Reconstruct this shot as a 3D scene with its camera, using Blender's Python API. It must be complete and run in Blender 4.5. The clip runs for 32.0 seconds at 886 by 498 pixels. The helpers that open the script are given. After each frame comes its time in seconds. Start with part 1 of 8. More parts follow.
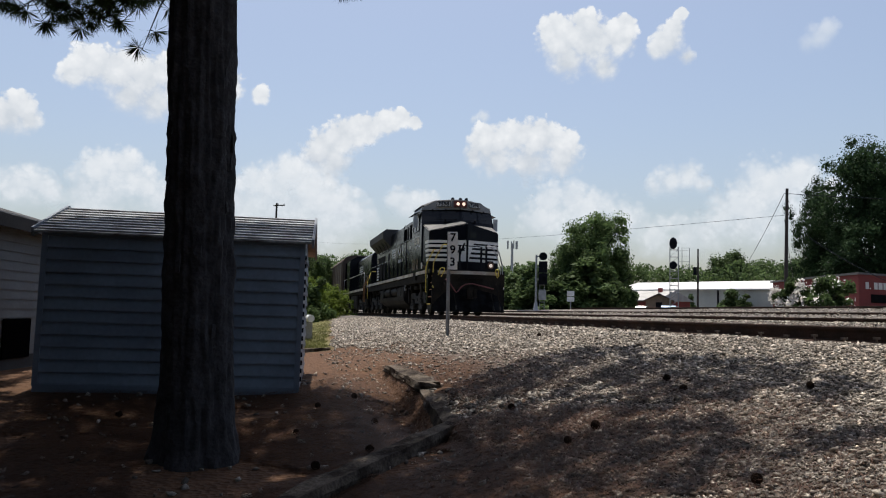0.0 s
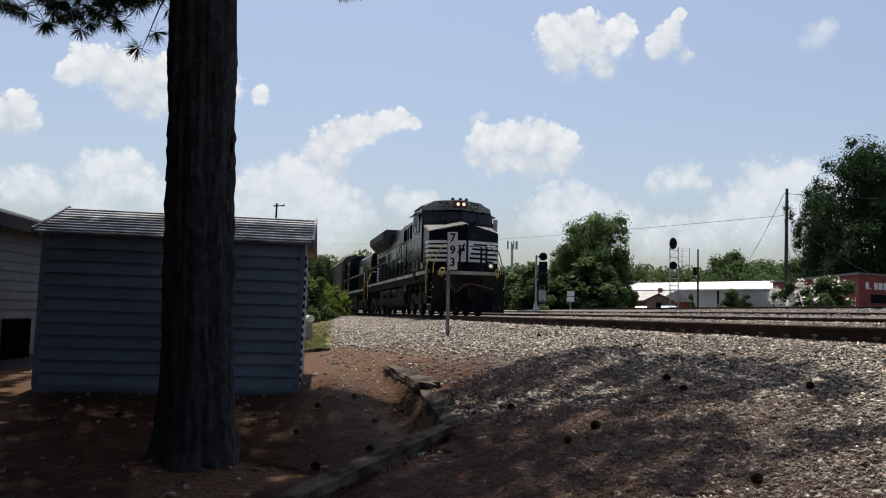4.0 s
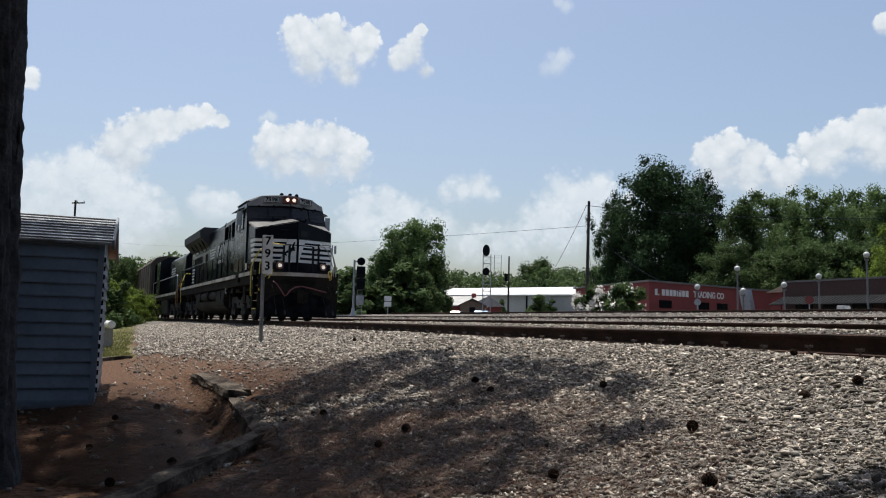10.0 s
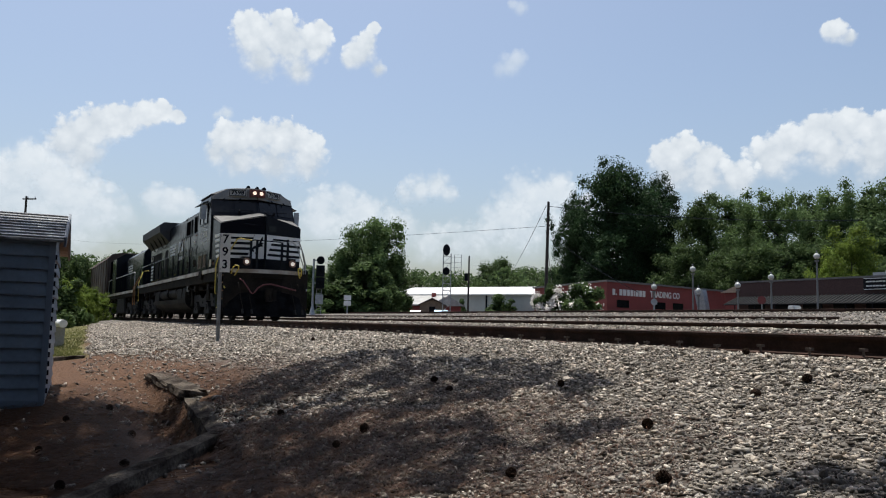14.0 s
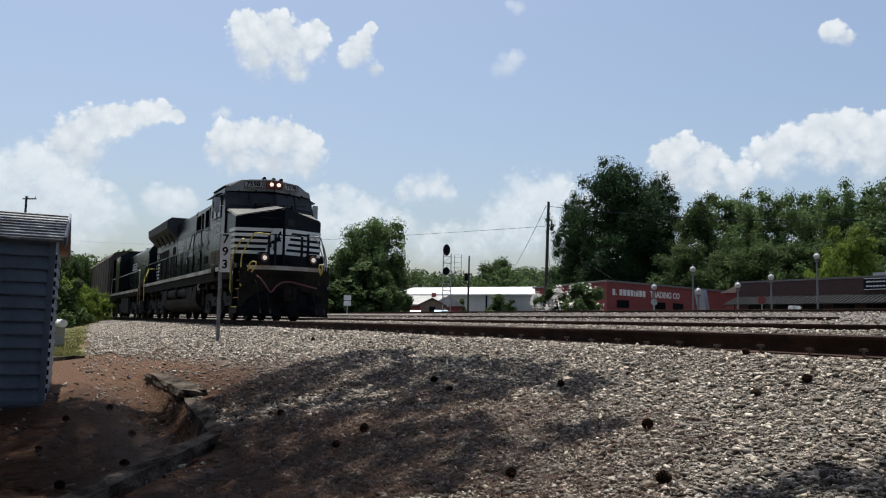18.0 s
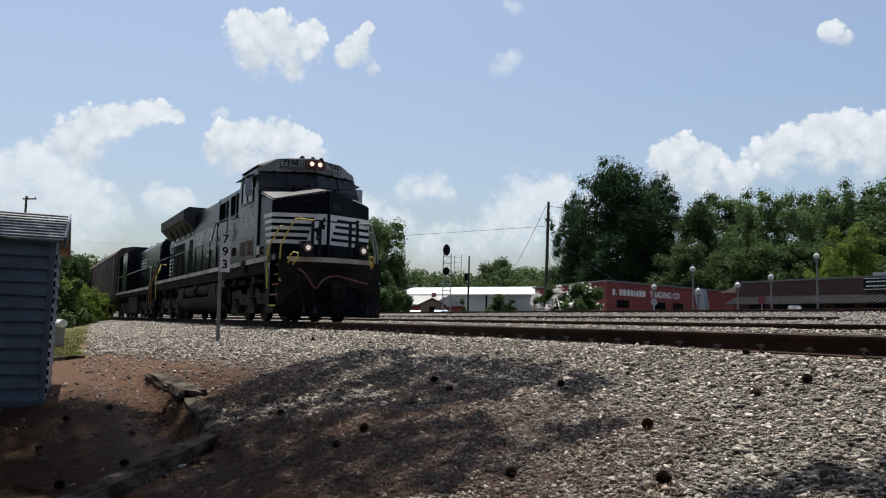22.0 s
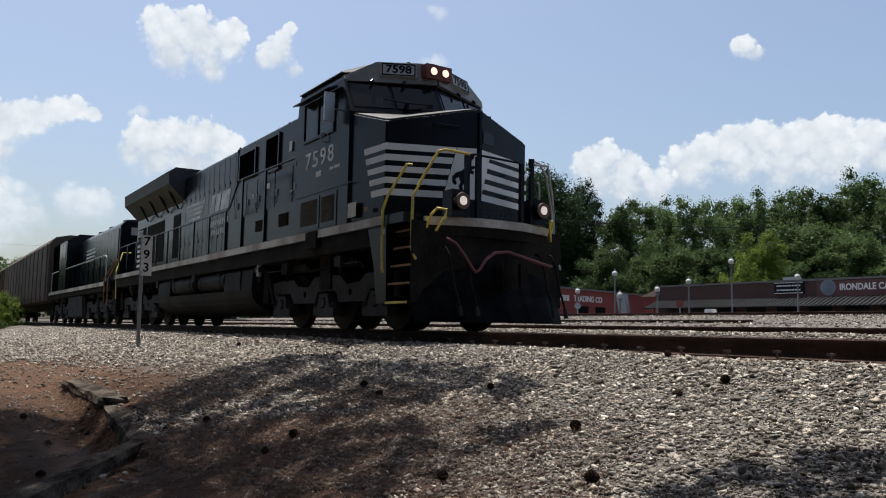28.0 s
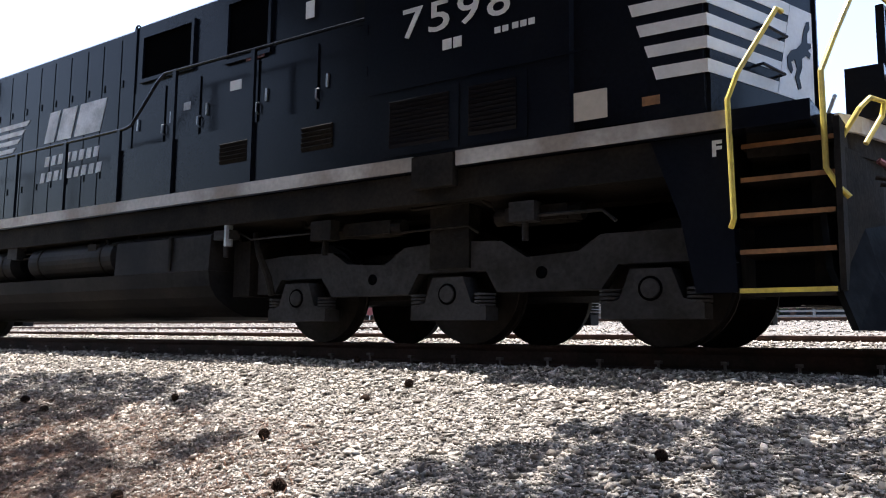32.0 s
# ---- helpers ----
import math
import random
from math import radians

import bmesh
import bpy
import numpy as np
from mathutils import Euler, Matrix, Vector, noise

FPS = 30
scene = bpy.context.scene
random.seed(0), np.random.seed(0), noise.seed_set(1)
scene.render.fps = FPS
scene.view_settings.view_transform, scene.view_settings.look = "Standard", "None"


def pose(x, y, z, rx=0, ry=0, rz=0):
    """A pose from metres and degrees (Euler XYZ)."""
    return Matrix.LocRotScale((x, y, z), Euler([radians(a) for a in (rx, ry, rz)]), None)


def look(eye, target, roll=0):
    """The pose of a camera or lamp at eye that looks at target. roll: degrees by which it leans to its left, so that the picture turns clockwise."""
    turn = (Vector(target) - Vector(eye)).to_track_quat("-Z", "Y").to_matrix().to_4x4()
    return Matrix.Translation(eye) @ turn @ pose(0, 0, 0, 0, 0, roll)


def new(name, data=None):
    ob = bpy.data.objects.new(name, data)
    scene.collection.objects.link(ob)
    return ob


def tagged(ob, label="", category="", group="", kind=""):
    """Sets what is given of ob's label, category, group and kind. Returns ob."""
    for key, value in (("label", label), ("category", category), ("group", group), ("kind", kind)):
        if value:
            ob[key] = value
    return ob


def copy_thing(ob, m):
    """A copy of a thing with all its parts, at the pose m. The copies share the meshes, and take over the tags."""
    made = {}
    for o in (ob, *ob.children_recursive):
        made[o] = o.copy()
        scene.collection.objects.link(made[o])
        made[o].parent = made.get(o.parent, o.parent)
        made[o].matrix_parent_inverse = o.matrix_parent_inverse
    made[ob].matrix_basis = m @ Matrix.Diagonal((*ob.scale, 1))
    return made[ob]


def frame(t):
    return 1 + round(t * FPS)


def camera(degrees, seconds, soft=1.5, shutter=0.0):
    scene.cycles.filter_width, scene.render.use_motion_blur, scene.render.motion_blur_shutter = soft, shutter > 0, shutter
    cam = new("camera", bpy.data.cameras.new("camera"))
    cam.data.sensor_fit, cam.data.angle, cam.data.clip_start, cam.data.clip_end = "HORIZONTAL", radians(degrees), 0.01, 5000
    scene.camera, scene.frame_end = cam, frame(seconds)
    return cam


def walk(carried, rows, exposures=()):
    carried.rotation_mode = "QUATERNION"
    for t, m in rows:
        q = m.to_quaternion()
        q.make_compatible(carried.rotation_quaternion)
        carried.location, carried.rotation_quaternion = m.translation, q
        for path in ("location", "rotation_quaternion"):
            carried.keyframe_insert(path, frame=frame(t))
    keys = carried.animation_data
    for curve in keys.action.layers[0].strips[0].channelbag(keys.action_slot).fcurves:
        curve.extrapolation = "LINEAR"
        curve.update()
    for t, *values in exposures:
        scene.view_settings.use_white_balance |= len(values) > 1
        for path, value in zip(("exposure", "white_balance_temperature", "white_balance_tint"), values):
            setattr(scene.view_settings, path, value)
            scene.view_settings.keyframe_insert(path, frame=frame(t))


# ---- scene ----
cam = camera(58.5, 32.0, 1.1)
PATH = [
    (0.0, pose(0, 0, 0.04, 94.69, -1.33, 77.80)),
    (1.0, pose(0, 0, 0.04, 94.69, -1.33, 77.80)),
    (3.0, pose(0, 0, 0.04, 94.69, -1.33, 77.80)),
    (3.5, pose(0, 0, 0.04, 94.71, -1.31, 77.80)),
    (5.5, pose(0, 0, 0.04, 94.70, -1.32, 77.80)),
    (6.0, pose(0, 0, 0.04, 94.69, -1.32, 77.80)),
    (6.5, pose(0, 0, 0.04, 94.67, -1.31, 77.78)),
    (7.0, pose(0, 0, 0.04, 94.69, -1.30, 77.80)),
    (8.0, pose(0, 0, 0.04, 94.67, -1.33, 77.80)),
    (8.5, pose(0, 0, 0.04, 94.68, -1.32, 77.80)),
    (9.0, pose(0, 0.008, 0.04, 94.86, -1.31, 75.96)),
    (9.5, pose(0, 0.025, 0.04, 95.02, -1.18, 71.37)),
    (10.0, pose(0, 0.042, 0.04, 95.33, -1.09, 64.70)),
    (10.5, pose(0, 0.050, 0.04, 95.43, -1.06, 61.65)),
    (11.0, pose(0, 0.050, 0.04, 95.33, -1.17, 61.82)),
    (12.0, pose(0, 0.050, 0.04, 95.34, -1.15, 61.81)),
    (13.0, pose(0, 0.050, 0.04, 95.33, -1.15, 61.81)),
    (14.0, pose(0, 0.050, 0.04, 95.34, -1.14, 61.81)),
    (14.5, pose(0, 0.050, 0.04, 95.34, -1.14, 61.81)),
    (16.5, pose(0, 0.050, 0.04, 95.34, -1.14, 61.81)),
    (17.0, pose(0, 0.050, 0.04, 95.34, -1.15, 61.81)),
    (18.0, pose(0, 0.050, 0.04, 95.34, -1.16, 61.81)),
    (19.0, pose(0, 0.050, 0.04, 95.33, -1.16, 61.81)),
    (20.0, pose(0, 0.050, 0.04, 95.34, -1.15, 61.81)),
    (21.0, pose(0, 0.050, 0.04, 95.34, -1.15, 61.81)),
    (22.0, pose(0, 0.050, 0.04, 95.34, -1.15, 61.81)),
    (22.5, pose(0, 0.050, 0.04, 95.34, -1.14, 61.81)),
    (23.0, pose(0, 0.050, 0.04, 95.51, -1.28, 61.61)),
    (23.5, pose(0, 0.050, 0.04, 95.52, -1.28, 61.48)),
    (24.0, pose(0, 0.050, 0.04, 95.50, -1.24, 61.50)),
    (24.5, pose(0, 0.050, 0.04, 95.56, -1.26, 61.26)),
    (25.0, pose(0, 0.050, 0.04, 95.58, -1.17, 60.07)),
    (25.5, pose(0, 0.047, 0.04, 95.66, -1.19, 58.70)),
    (26.0, pose(0, 0.040, 0.04, 95.72, -1.18, 57.41)),
    (26.5, pose(0, 0.030, 0.04, 95.71, -1.11, 57.29)),
    (28.5, pose(0, 0, 0.04, 95.75, -0.99, 56.24)),
    (29.0, pose(0, 0, 0.04, 95.84, -1.10, 55.59)),
    (29.5, pose(0, 0, 0.04, 95.90, -0.88, 52.85)),
    (30.0, pose(0, 0, 0.04, 96.00, -0.76, 49.89)),
    (30.5, pose(0, 0, 0.04, 96.12, -0.79, 47.48)),
    (31.0, pose(0, 0, 0.04, 96.27, -0.76, 42.85)),
    (31.5, pose(0, 0, 0.04, 96.32, -0.68, 40.40)),
    (32.0, pose(0, 0, 0.04, 96.54, -0.61, 34.61)),
]
walk(cam, PATH, [(0, 0.27, 6480, 10), (8.5, 0.27, 6480, 10), (10.5, 0.25, 6280, 8), (26, 0.27, 6280, 8), (28.5, 0.36, 6300, 9), (29, 0.42, 6300, 9), (30, 0.66, 6300, 9), (31, 1.12, 6050, 11), (32, 1.95, 6050, 12)])

# ---- world, sun ----
SUN_EL, SUN_AZ = radians(74), math.atan2(-1.0, 0.06)
world = bpy.data.worlds.new("sky")
scene.world = world
world.use_nodes = True
wn = world.node_tree.nodes
sky = wn.new("ShaderNodeTexSky")
sky.sky_type, sky.sun_disc = "NISHITA", False
sky.sun_elevation, sky.sun_rotation = SUN_EL, SUN_AZ
sky.air_density, sky.dust_density, sky.ozone_density = 1.0, 3.2, 0.5
world.node_tree.links.new(sky.outputs[0], wn["Background"].inputs[0])
wn["Background"].inputs[1].default_value = 0.118
sun = new("sun", bpy.data.lights.new("sun", "SUN"))
sun.data.energy, sun.data.angle, sun.data.color = 5.0, radians(0.53), (1.0, 0.95, 0.87)
SUN_DIR = Vector((math.sin(SUN_AZ) * math.cos(SUN_EL), math.cos(SUN_AZ) * math.cos(SUN_EL), math.sin(SUN_EL)))
sun.matrix_basis = look(SUN_DIR * 60, (0, 0, 0))

# ---- materials ----
MATS = {}


def mat(name, col, rough=0.6, metal=0.0, var=0.25, scale=3.0, fine=40.0, bump=0.0, spec=0.5, second=None, island=0.0, per_object=0.0, coat=0.0):
    """Plain surface: base colour broken by two scales of noise, optional second tone for stains, fine relief."""
    if name in MATS:
        return MATS[name]
    m = bpy.data.materials.new(name)
    m.use_nodes = True
    nt = m.node_tree
    b = nt.nodes["Principled BSDF"]
    b.inputs["Roughness"].default_value, b.inputs["Metallic"].default_value = rough, metal
    b.inputs["Specular IOR Level"].default_value = spec
    b.inputs["Coat Weight"].default_value = coat
    co = nt.nodes.new("ShaderNodeTexCoord")
    big, small = nt.nodes.new("ShaderNodeTexNoise"), nt.nodes.new("ShaderNodeTexNoise")
    big.inputs["Scale"].default_value, small.inputs["Scale"].default_value = scale, fine
    big.inputs["Detail"].default_value = small.inputs["Detail"].default_value = 6
    for n in (big, small):
        nt.links.new(co.outputs["Object"], n.inputs["Vector"])
    dark = [c * (1 - var) for c in col]
    light = [min(1, c * (1 + var)) for c in col]
    if second:
        dark = list(second)
    ramp = nt.nodes.new("ShaderNodeValToRGB")
    ramp.color_ramp.elements[0].color, ramp.color_ramp.elements[1].color = (*dark, 1), (*col, 1)
    ramp.color_ramp.elements[0].position, ramp.color_ramp.elements[1].position = 0.38, 0.6
    nt.links.new(big.outputs["Fac"], ramp.inputs[0])
    mix = nt.nodes.new("ShaderNodeMix")
    mix.data_type, mix.blend_type = "RGBA", "OVERLAY"
    mix.inputs[0].default_value = min(1.0, var * 1.5)
    nt.links.new(ramp.outputs[0], mix.inputs[6])
    nt.links.new(small.outputs["Fac"], mix.inputs[7])
    out = mix.outputs[2]
    if island or per_object:
        geo = nt.nodes.new("ShaderNodeNewGeometry") if island else nt.nodes.new("ShaderNodeObjectInfo")
        hsv = nt.nodes.new("ShaderNodeHueSaturation")
        mr = nt.nodes.new("ShaderNodeMapRange")
        amt = island or per_object
        mr.inputs[3].default_value, mr.inputs[4].default_value = 1 - amt, 1 + amt
        nt.links.new(geo.outputs["Random Per Island" if island else "Random"], mr.inputs[0])
        nt.links.new(mr.outputs[0], hsv.inputs["Value"])
        nt.links.new(out, hsv.inputs["Color"])
        out = hsv.outputs[0]
    nt.links.new(out, b.inputs["Base Color"])
    if bump:
        bp = nt.nodes.new("ShaderNodeBump")
        bp.inputs["Strength"].default_value, bp.inputs["Distance"].default_value = bump, 0.02
        nt.links.new(small.outputs["Fac"], bp.inputs["Height"])
        nt.links.new(bp.outputs[0], b.inputs["Normal"])
    MATS[name] = m
    return m


def glow(name, col, power):
    m = bpy.data.materials.new(name)
    m.use_nodes = True
    b = m.node_tree.nodes["Principled BSDF"]
    b.inputs["Base Color"].default_value = (*col, 1)
    b.inputs["Emission Color"].default_value, b.inputs["Emission Strength"].default_value = (*col, 1), power
    return m


BLACK = mat("black_paint", (0.00558, 0.00682, 0.01054), 0.22, 0, 0.3, 1.2, 30, 0.05, spec=0.105, second=(0.00806, 0.00899, 0.0124))
GRIME = mat("grimy_running_gear", (0.012, 0.0112, 0.0104), 0.8, 0, 0.4, 2.5, 25, 0.3, spec=0.05, second=(0.022, 0.019, 0.016))
LOCO_WHITE = mat("dusty_white_paint", (0.703, 0.703, 0.684), 0.6, 0, 0.15, 2, 30, second=(0.627, 0.6175, 0.589))
FADED = mat("faded_white_lettering", (0.58, 0.59, 0.60), 0.6, 0, 0.3, 3, 30, second=(0.34, 0.35, 0.36))
FRAME = mat("grey_dust_on_cast_steel", (0.04, 0.04, 0.041), 0.75, 0, 0.35, 2.0, 25, 0.2, spec=0.08, second=(0.024, 0.023, 0.022))
WHITE = mat("white_paint", (0.72, 0.72, 0.70), 0.5, 0, 0.12, 2, 30, second=(0.55, 0.54, 0.51))
YELLOW = mat("yellow_paint", (0.63, 0.49, 0.07), 0.55, 0, 0.25, 4, 30, second=(0.42, 0.322, 0.07))
GLASS = mat("dark_window_glass", (0.009, 0.00975, 0.01125), 0.12, 0, 0.1, 2, 10, spec=0.2)
# black of screen meshes, also painted as the shade inside holes and openings
VOID = mat("black_mesh_and_hole_shade", (0.003, 0.003, 0.0035), 0.9, 0, 0.2, 3, 40, spec=0.0)
STEEL = mat("galvanised_steel", (0.34, 0.35, 0.36), 0.5, 0.6, 0.2, 4, 30)
RUST = mat("rusty_rail_steel", (0.051, 0.0285, 0.021), 0.85, 0.0, 0.35, 3, 40, 0.3, spec=0.15, second=(0.027, 0.018, 0.0135))
RAILTOP = mat("worn_rail_head", (0.30, 0.27, 0.25), 0.35, 0.8, 0.2, 3, 30)
TIE = mat("weathered_tie_wood", (0.13, 0.105, 0.085), 0.9, 0, 0.4, 3, 30, 0.6, second=(0.06, 0.05, 0.042), per_object=0.3)
OLDWOOD = mat("grey_rotten_wood", (0.1047, 0.08645, 0.06825), 0.95, 0, 0.6, 5, 34, 1.0, spec=0.1, second=(0.02548, 0.01911, 0.01456))
BARK = mat("pine_bark", (0.034, 0.032, 0.034), 0.95, 0, 0.5, 7, 26, 1.0, second=(0.017, 0.0155, 0.016), island=0.3)
SIDING = mat("slate_blue_siding", (0.150, 0.178, 0.215), 0.5, 0, 0.14, 1.5, 18, 0.08, second=(0.118, 0.138, 0.168), per_object=0.09)
TRIM = mat("slate_blue_trim", (0.13, 0.153, 0.185), 0.5, 0, 0.1, 2, 18)
SHEDROOF = mat("ribbed_shed_roof", (0.30, 0.31, 0.32), 0.35, 0.4, 0.3, 3, 18, second=(0.13, 0.12, 0.12))
HOUSEW = mat("grey_house_siding", (0.105, 0.115, 0.125), 0.7, 0, 0.15, 1.5, 20, second=(0.085, 0.092, 0.10), per_object=0.06)
SHINGLE = mat("dark_shingle", (0.026, 0.025, 0.026), 0.9, 0, 0.3, 3, 30, 0.4)
BRICK = mat("red_painted_brick", (0.1963, 0.04862, 0.04488), 0.8, 0, 0.25, 0.6, 12, 0.2, spec=0.2, second=(0.1776, 0.04675, 0.04301))
MAROON = mat("maroon_fascia", (0.064, 0.038, 0.035), 0.8, 0, 0.25, 0.5, 8, spec=0.2, second=(0.06, 0.036, 0.032))
AWNING = mat("dark_metal_awning", (0.014, 0.0145, 0.016), 0.75, 0, 0.2, 1, 10, spec=0.1)
WARE = mat("pale_warehouse_wall", (0.42, 0.42, 0.378), 0.7, 0, 0.12, 0.3, 6, second=(0.336, 0.336, 0.308))
WAREROOF = mat("white_metal_roof", (0.56, 0.56, 0.545), 0.45, 0.1, 0.1, 0.3, 6)
CONCRETE = mat("pale_concrete", (0.30, 0.295, 0.28), 0.85, 0, 0.2, 1.5, 20, 0.2)
POLEWOOD = mat("utility_pole_wood", (0.045, 0.037, 0.032), 0.9, 0, 0.3, 3, 20, 0.3)
BROWNCAR = mat("brown_autorack_paint", (0.09, 0.0666, 0.054), 0.7, 0, 0.3, 0.6, 15, spec=0.1, second=(0.0684, 0.0504, 0.0414))


# ---- mesh helpers ----
def mesh_of(bm, name, material, smooth=False):
    me = bpy.data.meshes.new(name)
    bm.normal_update()
    bm.to_mesh(me)
    bm.free()
    for m in material if isinstance(material, (list, tuple)) else [material]:
        me.materials.append(m)
    if smooth:
        me.polygons.foreach_set("use_smooth", [True] * len(me.polygons))
    return me


def part(name, bm, material, parent=None, label="", smooth=False, at=None, kind=""):
    ob = new(name, mesh_of(bm, name, material, smooth))
    if parent:
        ob.parent = parent
    if at:
        ob.matrix_basis = at
    return tagged(ob, label=label, kind=kind)


def thing(name, label, category, m=None, group="", kind=""):
    ob = new(name)
    ob.empty_display_size = 0.2
    if m:
        ob.matrix_basis = m
    return tagged(ob, label, category, group, kind)


def box(bm, x0, x1, y0, y1, z0, z1, mi=0):
    v = [bm.verts.new((x, y, z)) for x in (x0, x1) for y in (y0, y1) for z in (z0, z1)]
    for f in ((0, 1, 3, 2), (4, 6, 7, 5), (0, 4, 5, 1), (2, 3, 7, 6), (0, 2, 6, 4), (1, 5, 7, 3)):
        bm.faces.new([v[i] for i in f]).material_index = mi
    return v


def boxm(bm, m, sx, sy, sz, mi=0):
    """A box of that size round the origin of the pose m."""
    vs = box(bm, -sx / 2, sx / 2, -sy / 2, sy / 2, -sz / 2, sz / 2, mi)
    for v in vs:
        v.co = m @ v.co
    return vs


def prism(bm, pts, a, b, axis="y", mi=0):
    """The outline pts, drawn in the two other axes, pushed from a to b along the axis."""
    def at(p, k):
        return {"y": (p[0], k, p[1]), "x": (k, p[0], p[1]), "z": (p[0], p[1], k)}[axis]
    lo, hi = [bm.verts.new(at(p, a)) for p in pts], [bm.verts.new(at(p, b)) for p in pts]
    n = len(pts)
    fs = [bm.faces.new(lo), bm.faces.new(hi[::-1])]
    for i in range(n):
        fs.append(bm.faces.new((lo[i], hi[i], hi[(i + 1) % n], lo[(i + 1) % n])))
    for f in fs:
        f.material_index = mi
    bmesh.ops.recalc_face_normals(bm, faces=fs)
    return lo + hi


def rod(bm, p0, p1, r, r1=None, seg=10, mi=0, caps=True):
    p0, p1 = Vector(p0), Vector(p1)
    q = (p1 - p0).to_track_quat("Z", "Y")
    r1 = r if r1 is None else r1
    rings = [[bm.verts.new(p + q @ Vector((math.cos(2 * math.pi * i / seg) * k, math.sin(2 * math.pi * i / seg) * k, 0))) for i in range(seg)] for p, k in ((p0, r), (p1, r1))]
    fs = [bm.faces.new((rings[0][i], rings[0][(i + 1) % seg], rings[1][(i + 1) % seg], rings[1][i])) for i in range(seg)]
    if caps:
        fs += [bm.faces.new(rings[0][::-1]), bm.faces.new(rings[1])]
    for f in fs:
        f.material_index = mi
    return rings


def tube(bm, pts, r, seg=8, mi=0):
    """A bent bar through the points."""
    pts = [Vector(p) for p in pts]
    prev = None
    rings = []
    for i, p in enumerate(pts):
        d = (pts[min(i + 1, len(pts) - 1)] - pts[max(i - 1, 0)]).normalized()
        q = d.to_track_quat("Z", "Y") if prev is None else (prev[0].rotation_difference(d) @ prev[1])
        prev = (d, q)
        rings.append([bm.verts.new(p + q @ Vector((math.cos(2 * math.pi * k / seg) * r, math.sin(2 * math.pi * k / seg) * r, 0))) for k in range(seg)])
    for a, b in zip(rings, rings[1:]):
        for k in range(seg):
            bm.faces.new((a[k], a[(k + 1) % seg], b[(k + 1) % seg], b[k])).material_index = mi
    bm.faces.new(rings[0][::-1])
    bm.faces.new(rings[-1])


def B():
    return bmesh.new()


def ease(a, b, x):
    k = min(1, max(0, (x - a) / (b - a)))
    return k * k * (3 - 2 * k)


# ---- the ground: rail tops of the running track lie at z = 0 ----
def base_ground(x, y):
    """Height of the ground without stones."""
    if y < 6.1:
        k = 0.232 - 0.097 * ease(-4.5, -13, x) - 0.03 * ease(-15, -30, x)
        d = 6.1 - y
        z = -0.2 - k * min(d, 1.2) * ease(0, 1.2, d) ** 0.3 - k * max(0, d - 1.2)
        floor = -1.42 + 0.4 * ease(-5, -12, x)
        # soft foot of the bank
        w = 0.35
        h = max(0, min(1, 0.5 + 0.5 * (z - floor) / w))
        dip = 0.14 * math.exp(-((x + 9.3) / 1.1) ** 2 - ((y - 1.55) / 0.34) ** 2)
        # the old ties hold the bank a step above the yard
        drop = 0.17 * ease(-13.4, -12.0, x) * ease(-6.4, -8.2, x) * (1 - ease(1.68, 1.84, y)) * ease(0.7, 1.6, y)
        return floor * (1 - h) + z * h + w * h * (1 - h) * 0.5 - dip - drop
    if y < 9:
        return -0.2
    return -0.2 + 0.235 * ease(8.6, 10.4, y) + 0.215 * ease(12.6, 14.7, y) + 0.40 * ease(15.3, 24.6, y) + 0.30 * ease(27, 60, y) - 0.6 * ease(30, 40, y) * ease(-76, -86, x)


def ground_z(x, y):
    return base_ground(x, y) + 0.02 * noise.noise((x * 0.7, y * 0.7, 3.1))


